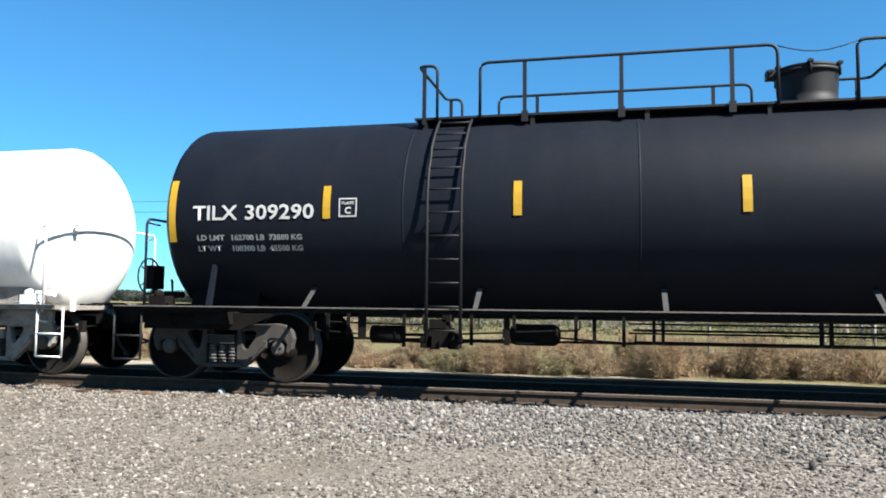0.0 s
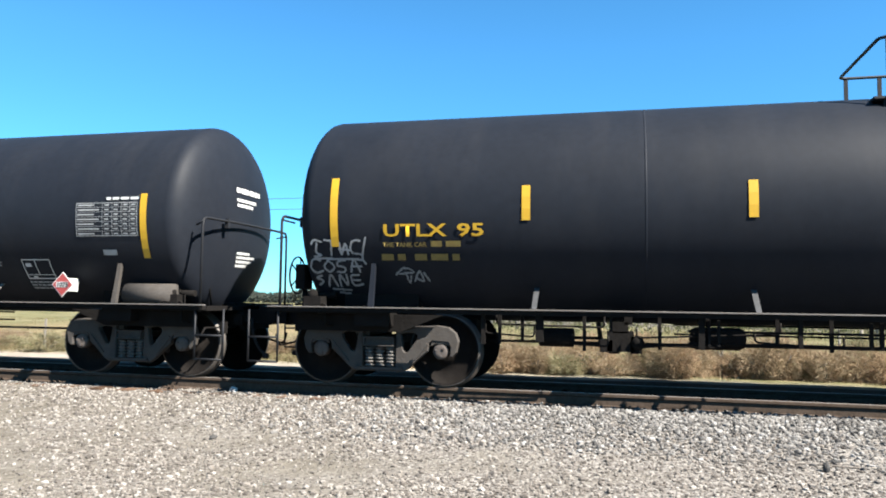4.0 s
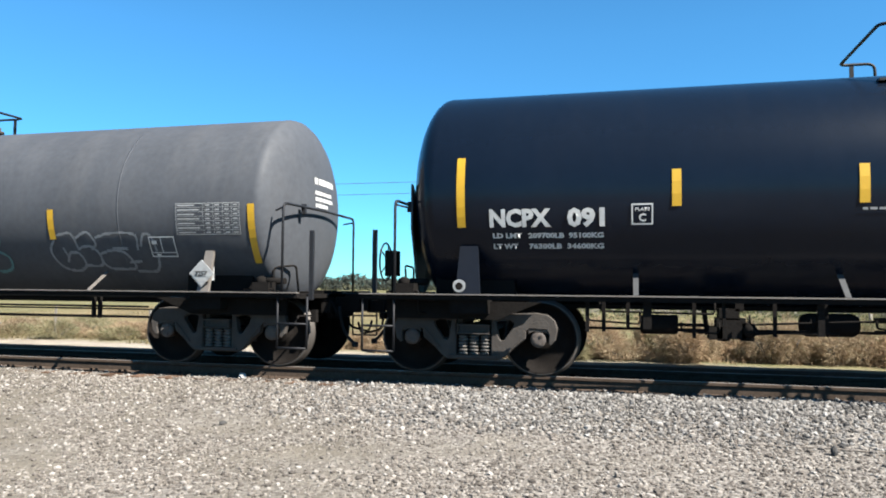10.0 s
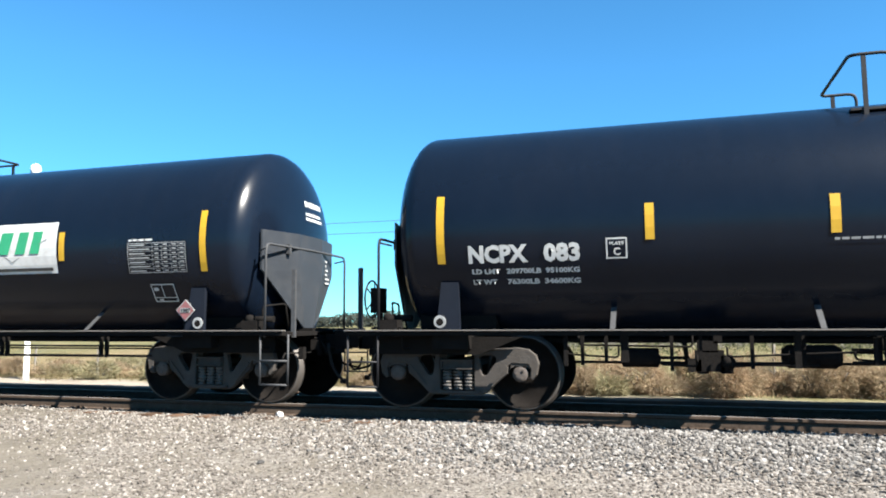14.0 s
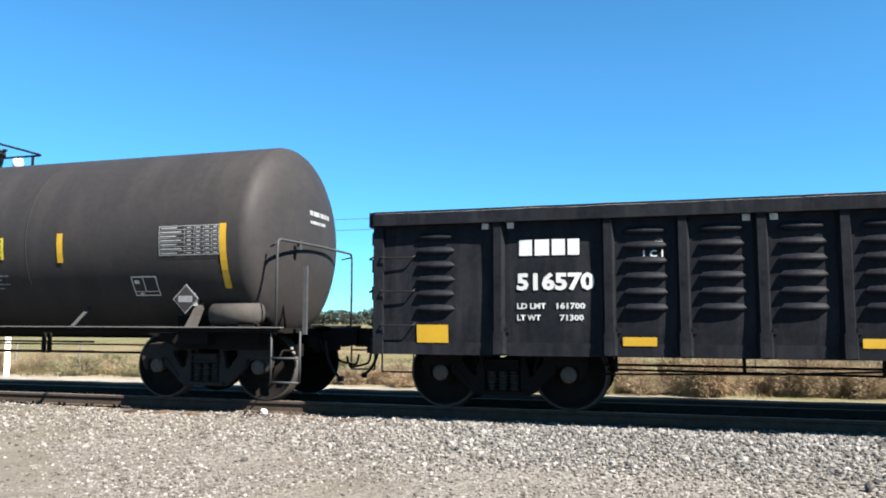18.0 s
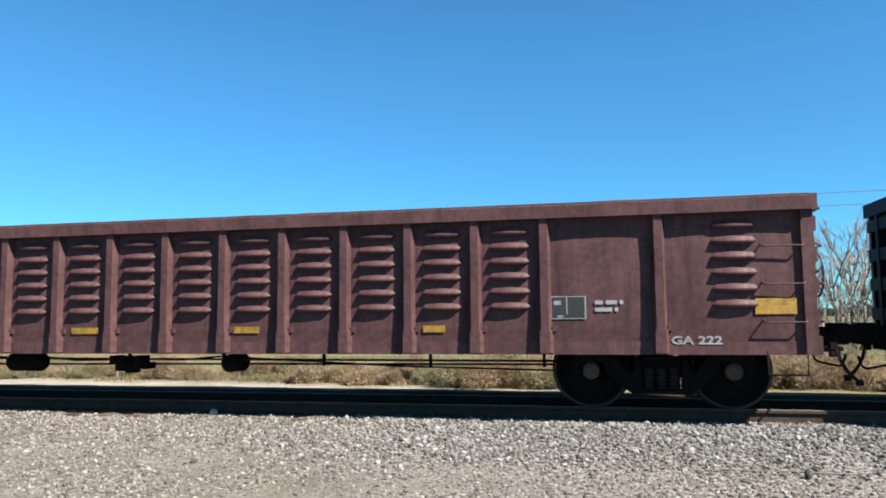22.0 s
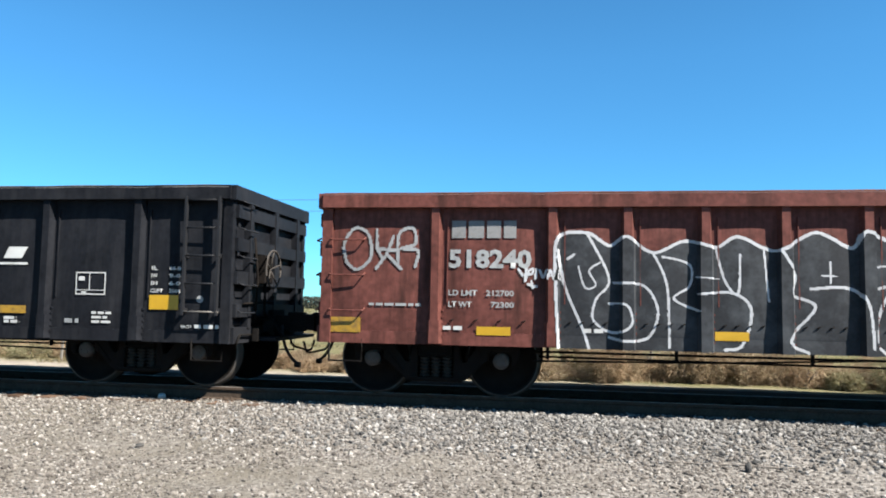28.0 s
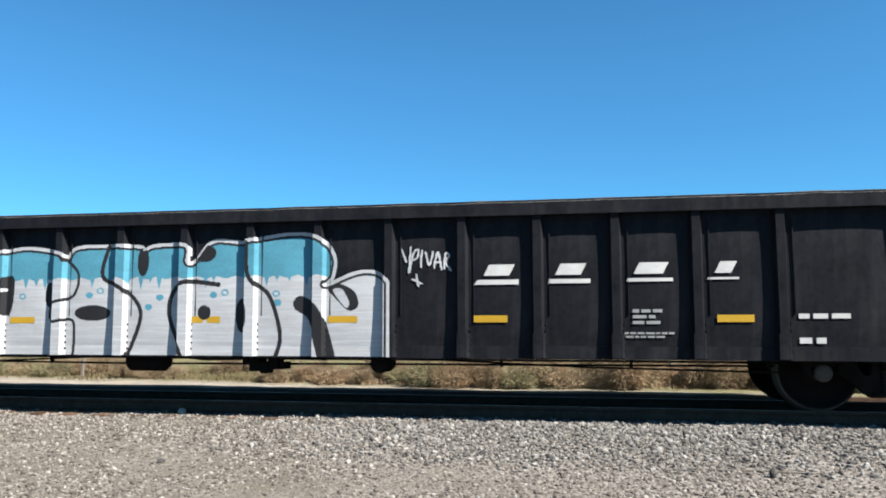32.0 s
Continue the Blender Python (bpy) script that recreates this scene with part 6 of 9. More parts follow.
            part("bolt", bm, paint, wall)
    return car, Side(car, -yw), xs, (z0, z1)


def even(first, step, n, outer):
    v = [first + step * k for k in range(n)]
    return [-outer] + v + [outer]


P11 = even(-6.32, 0.903, 15, 7.74)
P14 = even(-6.87, 0.981, 15, 8.28)
P15 = even(-6.59, 0.941, 15, 8.11)
P13 = [s * x for s in (-1, 1) for x in (0.53, 1.45, 2.36, 3.28, 4.20, 5.10, 6.00, 6.67, 7.76)]
G = {}
G[11] = make_gondola("black steel gondola with pressed ribs on its side panels", 167.47, 9.475, 7.77, P11, 2.64, 0.70, GON_BLACK, [0] + [k for k in range(2, 16) if k != 8] + [17], 0, reach=(0.92, 0.84))
G[12] = make_gondola("faded maroon steel gondola with pressed ribs on its side panels", 188.15, 9.52, 7.76, P11, 2.60, 0.67, GON_MAROON, [0] + list(range(2, 16)) + [17], 0, reach=(0.84, 0.795))
G[13] = make_gondola("black smooth-sided steel gondola with chalk letters", 208.78, 9.52, 8.07, P13, 2.81, 0.69, GON_BLACK, (), 0, reach=(0.795, 0.685), grabs=(0.27, 0.395, 5))
G[14] = make_gondola("black steel gondola with a chalky outline graffiti", 229.33, 9.66, 8.15, P14, 2.78, 0.60, GON_BLACK, (), 1, reach=(0.685, 0.66), grabs=(0.42, 0.385, 5), side_grabs=(-1,))
G[15] = make_gondola("rusty red steel gondola with two large black and white graffiti", 249.95, 9.64, 8.15, P15, 2.65, 0.66, GON_RED, (), 1, reach=(0.66, 0.705), grabs=(0.43, 0.47, 3))
G[16] = make_gondola("black steel gondola with raised end and white-blue graffiti", 270.56, 9.56, 8.30, P14, 2.65, 0.61, GON_BLACK, (), 1, bulk=3.69, grabs=(0.87, 0.53, 2))



def hooks(car, posts, bottom):
    """Rows of small tie-down hooks along the foot of each side sheet."""
    def make():
        bm = bmesh.new()
        tube(bm, [(-0.025, 0.0, -0.008), (-0.02, -0.028, 0.0), (0.02, -0.028, 0.02), (0.025, 0.0, 0.025)], 0.006, 5)
        return mesh_of("tie_hook", bm, UNDER)
    for a, b in zip(posts, posts[1:]):
        for k in range(4):
            part("tie_hook", cached("hook", make), GON_RED, car, at=pose(a + 0.22 + (b - a - 0.40) * k / 3.6, -1.412, bottom + 0.315))


hooks(G[15][0], P15, 0.66)

# ---- gravel, brush and distance ----
rng = np.random.default_rng(4)


# grey shades of the coarse ballast
STONE_GREYS = [(0.0, (0.034, 0.033, 0.032)), (0.30, (0.080, 0.075, 0.070)), (0.58, (0.118, 0.111, 0.103)), (0.86, (0.158, 0.150, 0.141)), (1.0, (0.235, 0.226, 0.214))]


def stone_mat(name, k=1.0):
    m = mat(name, (1, 1, 1), 0.95, var=0.2, scale=60, bump=0.2, bscale=150, spec=0.04)
    N, L = m.node_tree.nodes, m.node_tree.links
    r = N.new("ShaderNodeValToRGB")
    stops = STONE_GREYS if k < 0 else [(0.0, (0.048, 0.042, 0.037)), (0.28, (0.088, 0.078, 0.069)), (0.55, (0.124, 0.110, 0.096)), (0.85, (0.165, 0.150, 0.134)), (1.0, (0.255, 0.238, 0.216))]
    k = abs(k)
    while len(r.color_ramp.elements) < len(stops):
        r.color_ramp.elements.new(0.5)
    for e, (p, c) in zip(r.color_ramp.elements, stops):
        e.position, e.color = p, (c[0] * k, c[1] * k ** 1.2, c[2] * k ** 1.4, 1)
    L.new(N.new("ShaderNodeNewGeometry").outputs["Random Per Island"], r.inputs[0])
    mix = next(n for n in N if n.type == 'MIX')
    L.new(r.outputs[0], mix.inputs[6])
    return m


STONE = stone_mat("crushed_stone")
GREY_STONE = stone_mat("grey_crushed_stone", -1.0)
# stone tone darkened to carry the shade under the train
SHADE_STONE = stone_mat("shade_darkened_stone", 0.22)


def ico():
    bm = bmesh.new()
    bmesh.ops.create_icosphere(bm, subdivisions=1, radius=1.0)
    v = np.array([p.co[:] for p in bm.verts])
    f = np.array([[q.index for q in p.verts] for p in bm.faces])
    bm.free()
    return v, f


def scatter_stones(name, label, spots, sizes, flat=0.7, material=None):
    """Loose stones, each its own faceted lump, as one object."""
    v, f = ico()
    n = len(spots)
    ang = rng.uniform(0, 2 * math.pi, n)
    axes = rng.uniform(0.65, 1.35, (n, 1, 3)) * np.array([1, 1, flat])
    jag = 1 + rng.uniform(-0.22, 0.22, (n, len(v), 1))
    p = v[None] * jag * axes * sizes[:, None, None]
    c, s = np.cos(ang)[:, None], np.sin(ang)[:, None]
    x, y = p[..., 0] * c - p[..., 1] * s, p[..., 0] * s + p[..., 1] * c
    p = np.stack([x, y, p[..., 2]], -1) + spots[:, None, :]
    faces = (f[None] + (np.arange(n) * len(v))[:, None, None]).reshape(-1, 3)
    me = bpy.data.meshes.new(name)
    me.from_pydata(p.reshape(-1, 3).tolist(), [], faces.tolist())
    me.materials.append(material or STONE)
    tagged(new(name, me), label, "gravel", kind="stuff")


def wedge_spots(n, y0, y1, power=1.0):
    y = y0 + (y1 - y0) * rng.uniform(0, 1, n) ** power
    x = rng.uniform(-1.12, 0.46, n) * y + rng.uniform(-0.8, 0.8, n)
    return x, y


def thinned(x, y, spread):
    """Keep stones more or less densely, in soft patches; fewer towards the sandy end of the yard."""
    n = np.array([noise.noise(Vector((a * 0.55, b * 0.8, 2.0))) + 0.4 * noise.noise(Vector((a * 2.1, b * 2.1, 7.0))) for a, b in zip(x, y)])
    sandy = np.clip((-1.5 - x) / 5.0, 0, 1)
    return rng.uniform(0, 1, len(x)) < np.clip(0.80 + spread * n - 0.35 * sandy, 0.16, 1.0)


x, y = wedge_spots(46000, 4.4, 8.9)
keep = thinned(x, y, 1.1)
x, y = x[keep], y[keep]
z = np.array([ground_z(a, b) for a, b in zip(x, y)])
size = rng.gamma(4.0, 0.0029, len(x)).clip(0.005, 0.030)
scatter_stones("gravel", "loose tan and grey crushed gravel on the yard", np.stack([x, y, z + size * 0.25], 1), size)
x, y = wedge_spots(34000, 7.6, 10.16, 0.6)
keep = thinned(x, y, 0.5)
x, y = x[keep], y[keep]
grey = np.clip((x + 5.5) / 4.0, 0, 1) > rng.uniform(0, 1, len(x))
z = np.array([ground_z(a, b) for a, b in zip(x, y)])
size = rng.gamma(6.0, 0.0029, len(x)).clip(0.009, 0.036) * np.where(x < -4, 0.8, 1.0)
spots = np.stack([x, y, z + size * 0.3], 1)
scatter_stones("track_ballast", "coarse grey track ballast along the near rail", spots[grey], size[grey], 0.85, GREY_STONE)
scatter_stones("track_ballast", "tan crushed ballast along the near rail", spots[~grey], size[~grey], 0.85)
# stones between the rails, in the tone with the shade painted in
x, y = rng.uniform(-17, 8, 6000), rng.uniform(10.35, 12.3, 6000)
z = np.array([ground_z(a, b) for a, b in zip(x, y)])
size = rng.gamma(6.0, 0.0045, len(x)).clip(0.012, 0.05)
scatter_stones("track_ballast", "ballast between the rails, its colour darkened for the train's shade", np.stack([x, y, z + size * 0.2], 1), size, 0.8, SHADE_STONE)


def lump(name, label, category, at, size, material, seed):
    bm = bmesh.new()
    bmesh.ops.create_icosphere(bm, subdivisions=2, radius=1.0)
    for v in bm.verts:
        k = 1 + 0.35 * noise.noise(v.co * 1.3 + Vector((seed, 0, 0)))
        v.co = Vector((v.co.x * size[0] * k, v.co.y * size[1] * k, v.co.z * size[2] * k))
    ob = tagged(new(name, mesh_of(name, bm, material)), label, category)
    ob.matrix_basis = pose(at[0], at[1], ground_z(at[0], at[1]) + size[2] * 0.7, 0, 0, seed * 40)


WHITE_ROCK = mat("white_limestone", (0.38, 0.37, 0.35), 0.9, var=0.15, scale=20, bump=0.3, bscale=60)
DARK_ROCK = mat("dark_rock", (0.0258, 0.02408, 0.02236), 0.85, var=0.2, scale=20)
lump("rock", "white stone lying beside the rail", "rock", (-5.65, 10.03), (0.085, 0.06, 0.05), WHITE_ROCK, 3)
lump("rock", "small dark stone lying on the gravel", "rock", (1.84, 7.62), (0.035, 0.03, 0.055), DARK_ROCK, 1)
lump("rock", "small dark stone lying on the gravel", "rock", (-4.40, 7.40), (0.05, 0.04, 0.025), DARK_ROCK, 2)

# a half-buried cable or strap on the gravel
bm = bmesh.new()
tube(bm, [(1.05 + k * 0.16, 7.78 + 0.02 * math.sin(k * 1.7), ground_z(1.05 + k * 0.16, 7.78) + 0.012) for k in range(9)], 0.008, 6)
tagged(new("cable", mesh_of("cable", bm, mat("dusty_cable", (0.1118, 0.09632, 0.0817), 0.9, var=0.3, scale=20))), "dark cable half buried in the gravel", "cable")


def blade_mat(name, stops, rough=0.85, through_light=0.45):
    m = mat(name, (1, 1, 1), rough, var=0.15, scale=3, spec=0.15)
    N, L = m.node_tree.nodes, m.node_tree.links
    r = N.new("ShaderNodeValToRGB")
    while len(r.color_ramp.elements) < len(stops):
        r.color_ramp.elements.new(0.5)
    for e, (p, c) in zip(r.color_ramp.elements, stops):
        e.position, e.color = p, (*c, 1)
    L.new(N.new("ShaderNodeNewGeometry").outputs["Random Per Island"], r.inputs[0])
    mix = next(n for n in N if n.type == 'MIX')
    L.new(r.outputs[0], mix.inputs[6])
    # dry blades let a part of the light through
    b = next(n for n in N if n.type == 'BSDF_PRINCIPLED')
    o = next(n for n in N if n.type == 'OUTPUT_MATERIAL')
    tr = N.new("ShaderNodeBsdfTranslucent")
    L.new(b.inputs["Base Color"].links[0].from_socket, tr.inputs[0])
    ms = N.new("ShaderNodeMixShader")
    ms.inputs[0].default_value = through_light
    L.new(b.outputs[0], ms.inputs[1])
    L.new(tr.outputs[0], ms.inputs[2])
    L.new(ms.outputs[0], o.inputs[0])
    return m


DRY = blade_mat("dry_brush", [(0.0, (0.144, 0.096, 0.06)), (0.35, (0.264, 0.1824, 0.114)), (0.75, (0.372, 0.2784, 0.1824)), (1.0, (0.228, 0.192, 0.12))])
GRASS = blade_mat("dry_green_grass", [(0.0, (0.0865, 0.077, 0.0344)), (0.5, (0.169, 0.141, 0.0741)), (1.0, (0.259, 0.202, 0.124))])
LEAF = blade_mat("grey_green_leaves", [(0.0, (0.018, 0.021, 0.016)), (0.5, (0.040, 0.044, 0.033)), (1.0, (0.082, 0.084, 0.066))])
FAR_LEAF = blade_mat("hazy_green_leaves", [(0.0, (0.0369, 0.0443, 0.0369)), (0.5, (0.0503, 0.0577, 0.047)), (1.0, (0.0671, 0.0738, 0.0604))])
PALE_TWIG = mat("pale_bare_wood", (0.135, 0.123, 0.107), 0.9, var=0.25, scale=4)
BARK = mat("grey_bark", (0.086, 0.0731, 0.0602), 0.9, var=0.3, scale=8, bump=0.4, bscale=20)


def blades(name, label, category, base, height, lean, width, material, curl=0.35):
    """Thin bent blades from base points: two triangles and a tip each."""
    n = len(base)
    a = rng.uniform(0, 2 * math.pi, n)
    d = np.stack([np.cos(a), np.sin(a), np.zeros(n)], 1)
    w = np.stack([-np.sin(a), np.cos(a), np.zeros(n)], 1) * width[:, None]
    up = np.array([0, 0, 1.0])
    mid = base + d * (lean * height * curl)[:, None] + up * (height * 0.6)[:, None]
    tip = base + d * (lean * height)[:, None] + up * (height * (1 - 0.25 * lean))[:, None]
    p = np.stack([base - w, base + w, mid - w * 0.7, mid + w * 0.7, tip], 1).reshape(-1, 3)
    i = (np.arange(n) * 5)[:, None]
    quads = (i + np.array([0, 1, 3, 2])).tolist()
    tris = (i + np.array([2, 3, 4])).tolist()
    me = bpy.data.meshes.new(name)
    me.from_pydata(p.tolist(), [], quads + tris)
    me.materials.append(material)
    return tagged(new(name, me), label, category, kind="stuff")


def clumps(n, xr, yr, per, spread, tall):
    cx, cy = rng.uniform(*xr, n), rng.uniform(*yr, n)
    big = rng.uniform(0.55, 1.1, n)
    bx = np.repeat(cx, per) + rng.normal(0, spread, n * per) * np.repeat(big, per)
    by = np.repeat(cy, per) + rng.normal(0, spread, n * per) * np.repeat(big, per)
    h = tall * np.repeat(big, per) * rng.uniform(0.45, 1.0, n * per)
    base = np.stack([bx, by, np.array([ground_z(a, b) for a, b in zip(bx, by)]) - 0.01], 1)
    return base, h


b1, h1 = clumps(110, (-6.5, 10), (14.25, 15.8), 60, 0.24, 0.22)
blades("dry_brush", "tangled dry brown brush along the track", "brush", b1, h1, rng.uniform(0.5, 1.6, len(h1)), rng.uniform(0.003, 0.007, len(h1)), DRY)
b1, h1 = clumps(220, (-26, -5.5), (14.8, 17.5), 120, 0.30, 0.22)
blades("dry_grass", "low dry grass and weeds along the track", "grass", b1, h1, rng.uniform(0.5, 1.7, len(h1)), rng.uniform(0.003, 0.007, len(h1)), GRASS)
b1, h1 = clumps(520, (-45, 25), (17, 42), 50, 0.6, 0.18)
blades("field_grass", "thin pale field grass", "grass", b1, h1, rng.uniform(0.4, 1.5, len(h1)), rng.uniform(0.006, 0.014, len(h1)), GRASS)


TAN = blade_mat("tan_brush", [(0.0, (0.1284, 0.08988, 0.0564)), (0.4, (0.2388, 0.1752, 0.1118)), (0.8, (0.324, 0.2568, 0.174)), (1.0, (0.1884, 0.1716, 0.1075))])
SAGE = blade_mat("grey_olive_brush", [(0.0, (0.08424, 0.07824, 0.04116)), (0.4, (0.186, 0.1728, 0.0936)), (0.8, (0.2868, 0.264, 0.1716)), (1.0, (0.228, 0.1644, 0.08988))])


def make_shrub(at, r, h, seed):
    """A sagebrush: forked stems and a ragged crown of fine twigs."""
    g = np.random.default_rng(seed)
    sh = thing("shrub", "dry brown tumbleweed shrub by the track", "shrub", "shrubs along the track", pose(at[0], at[1], ground_z(*at) - 0.02, 0, 0, seed * 57))
    bm = bmesh.new()
    for k in range(7):
        a = k * 0.9 + g.uniform(-0.3, 0.3)
        q = Vector((math.cos(a) * r * 0.6, math.sin(a) * r * 0.6, h * 0.6))
        tube(bm, [(0, 0, 0), q * 0.45 + Vector((0, 0, 0.03)), q], 0.010, 5)
    part("stem", bm, BARK, sh, "forked stem")
    n = 3400
    twig = (DRY, TAN, TAN, SAGE)[seed % 4]
    v = g.normal(0, 1, (n, 3))
    v /= np.linalg.norm(v, axis=1)[:, None]
    rad = g.uniform(0.35, 1.0, n) ** 0.6
    lump_k = 1 + 0.3 * np.sin(v[:, 0] * 4 + seed) * np.cos(v[:, 1] * 5)
    c = v * rad[:, None] * lump_k[:, None] * np.array([r, r, h * 0.55]) + np.array([0, 0, h * 0.52])
    c[:, 2] = np.abs(c[:, 2])
    d = v + g.normal(0, 0.5, (n, 3))
    d /= np.linalg.norm(d, axis=1)[:, None]
    w = np.cross(d, g.normal(0, 1, (n, 3)))
    w /= np.linalg.norm(w, axis=1)[:, None]
    l, t = g.uniform(0.05, 0.13, (n, 1)), g.uniform(0.004, 0.008, (n, 1))
    p = np.stack([c - w * t, c + w * t, c + d * l], 1).reshape(-1, 3)
    me = bpy.data.meshes.new("crown")
    me.from_pydata(p.tolist(), [], np.arange(n * 3).reshape(-1, 3).tolist())
    me.materials.append(twig)
    part("crown", me, twig, sh)


for k in range(56):
    x = -6.2 + 14.4 * ((k * 0.618) % 1.0) + rng.uniform(-0.2, 0.2)
    small = 0.7 if x < -3.5 else 1.0
    make_shrub((x, 14.25 + rng.uniform(-0.25, 1.1) + (0.5 if x < -3.5 else 0.0)), rng.uniform(0.26, 0.62) * small, (0.30 + 0.55 * rng.uniform(0, 1) ** 1.3) * small, k + 11)


for k in range(34):
    x = -21.0 + 14.8 * ((k * 0.618) % 1.0) + rng.uniform(-0.3, 0.3)
    make_shrub((x, 15.3 + rng.uniform(-0.2, 1.9)), rng.uniform(0.30, 0.60), rng.uniform(0.22, 0.46), k + 90)


def make_tree(at, height, crown_r, seed, leaves=8500, material=None, bare=False, leaf=0.19):
    g = np.random.default_rng(seed)
    label = "bare pale tree with thin upright branches" if bare else "grey-green juniper tree with a ragged crown"
    tr = thing("tree", label, "tree", "" if bare else "trees beyond the field", pose(at[0], at[1], -0.1, 0, 0, seed * 31))
    bm = bmesh.new()
    tips = []
    wood = PALE_TWIG if bare else BARK
    r0 = height * (0.014 if bare else 0.022)
    lean = Vector((g.uniform(-0.05, 0.05), g.uniform(-0.05, 0.05), 1))
    trunk = [Vector((0, 0, 0)), lean * height * 0.25, lean * height * 0.5, lean * height * 0.85]
    for a, b, r in zip(trunk, trunk[1:], (1.0, 0.75, 0.45)):
        tube(bm, [a, b], r0 * r, 7)
    def limb(p, d, l, r, depth):
        q = p + d * l * 0.5 + Vector(g.normal(0, 0.04 * l, 3))
        e = q + (d + Vector((0, 0, 0.25))).normalized() * l * 0.5
        tube(bm, [p, q, e], r, 5)
        tips.append(e)
        if depth:
            for _ in range(3 if bare else 2):
                nd = (d + Vector(g.normal(0, 0.45, 3)) + Vector((0, 0, 0.35 if bare else 0.1))).normalized()
                limb(p + (e - p) * g.uniform(0.35, 0.9), nd, l * g.uniform(0.5, 0.75), r * 0.6, depth - 1)
    for k in range(9 if bare else 8):
        a = k * 2.4 + g.uniform(-0.4, 0.4)
        zz = height * (0.12 + 0.55 * k / 9)
        d = Vector((math.cos(a), math.sin(a), 1.5 if bare else 0.5)).normalized()
        limb(lean * zz, d, crown_r * g.uniform(0.75, 1.15), r0 * 0.45, 3 if bare else 1)
    part("trunk", bm, wood, tr, "trunk with its limbs")
    if not bare:
        centres = np.array([t[:] for t in tips] + [(g.normal(0, crown_r * 0.35), g.normal(0, crown_r * 0.35), height * g.uniform(0.08, 0.95)) for _ in range(40)])
        pick = centres[g.integers(0, len(centres), leaves)]
        c = pick + g.normal(0, crown_r * 0.20, (leaves, 3))
        c[:, 2] = np.abs(c[:, 2]) + 0.1
        d, w = g.normal(0, 1, (leaves, 3)), g.normal(0, 1, (leaves, 3))
        d /= np.linalg.norm(d, axis=1)[:, None]
        w /= np.linalg.norm(w, axis=1)[:, None]
        s = g.uniform(0.5, 1.0, (leaves, 1)) * leaf
        p = np.stack([c - d * s, c + w * s * 0.6, c + d * s], 1).reshape(-1, 3)
        me = bpy.data.meshes.new("crown")
        me.from_pydata(p.tolist(), [], np.arange(leaves * 3).reshape(-1, 3).tolist())
        me.materials.append(material or LEAF)
        part("crown", me, LEAF, tr, "ragged leafy crown")


for k, (x, y, h, r) in enumerate(((9.2, 60, 6.3, 2.2), (5.9, 63, 5.2, 1.9), (12.6, 62, 5.4, 2.0), (3.0, 66, 4.0, 1.6), (7.6, 58, 4.2, 2.0), (11.0, 57, 4.4, 2.1))):
    make_tree((x, y), h, r, 40 + k)
make_tree((-7.2, 41), 7.9, 2.0, 61, bare=True)
make_tree((-5.6, 40), 6.0, 1.6, 63, bare=True)
make_tree((-3.3, 44), 3.6, 1.3, 62, bare=True)
for k, (x, y, h, r) in enumerate(((9.0, 30, 4.6, 1.4), (7.7, 27, 4.1, 1.5), (8.8, 28, 4.4, 1.5), (9.9, 29, 4.0, 1.5), (7.0, 27, 2.8, 1.3), (10.8, 29, 3.6, 1.4))):
    make_tree((x, y), h, r, 66 + k, bare=True)

# far belt of trees on the horizon
n = 52000
t = rng.uniform(0, 1, n)
fx = -420 + 640 * t
fy = 230 + 40 * np.sin(fx * 0.02) + rng.uniform(-6, 6, n)
tops = 3.2 + 2.4 * np.array([noise.noise(Vector((a * 0.035, 0, 1))) + 0.6 * noise.noise(Vector((a * 0.17, 0, 4))) for a in fx])
c = np.stack([fx, fy, rng.uniform(0, 1, n) ** 0.8 * tops.clip(0.8, 9)], 1)
d, w = rng.normal(0, 1, (n, 3)), rng.normal(0, 1, (n, 3))
d /= np.linalg.norm(d, axis=1)[:, None]
w /= np.linalg.norm(w, axis=1)[:, None]
p = np.stack([c - d * 0.75, c + w * 0.5, c + d * 0.75], 1).reshape(-1, 3)
me = bpy.data.meshes.new("far_trees")
me.from_pydata(p.tolist(), [], np.arange(n * 3).reshape(-1, 3).tolist())
me.materials.append(FAR_LEAF)
tagged(new("far_trees", me), "low hazy belt of trees on the horizon", "trees", kind="stuff")

# pale dead branches lying in the field
bm = bmesh.new()
for k in range(620):
    y = rng.uniform(40, 78)
    x = y * rng.uniform(-0.36, 0.34)
    for j in range(4):
        a, l = rng.uniform(0, math.pi), rng.uniform(0.3, 1.0)
        q = (x + rng.uniform(-0.5, 0.5), y, 0.0)
        tube(bm, [q, (q[0] + math.cos(a) * l * 0.4, y + rng.uniform(-0.3, 0.3), rng.uniform(0.15, 0.5)), (q[0] + math.cos(a) * l, y, rng.uniform(0.2, 0.95))], 0.018, 3)
tagged(new("dead_branches", mesh_of("dead_branches", bm, PALE_TWIG)), "heaps of pale dead branches in the field", "branches", kind="stuff")

# low green bushes far out in the field
BUSH_LEAF = blade_mat("yellow_green_leaves", [(0.0, (0.030, 0.036, 0.018)), (0.5, (0.062, 0.070, 0.034)), (1.0, (0.115, 0.115, 0.062))])
cy = rng.uniform(34, 95, 300)
cx = cy * rng.uniform(-0.40, 0.36, 300)
big = rng.uniform(0.25, 0.75, 300) * (1 + cy / 120)
n = 110
c = np.stack([np.repeat(cx, n) + rng.normal(0, 1, 300 * n) * np.repeat(big, n) * 1.1, np.repeat(cy, n) + rng.normal(0, 0.5, 300 * n), np.abs(rng.normal(0, 0.6, 300 * n)) * np.repeat(big, n)], 1)
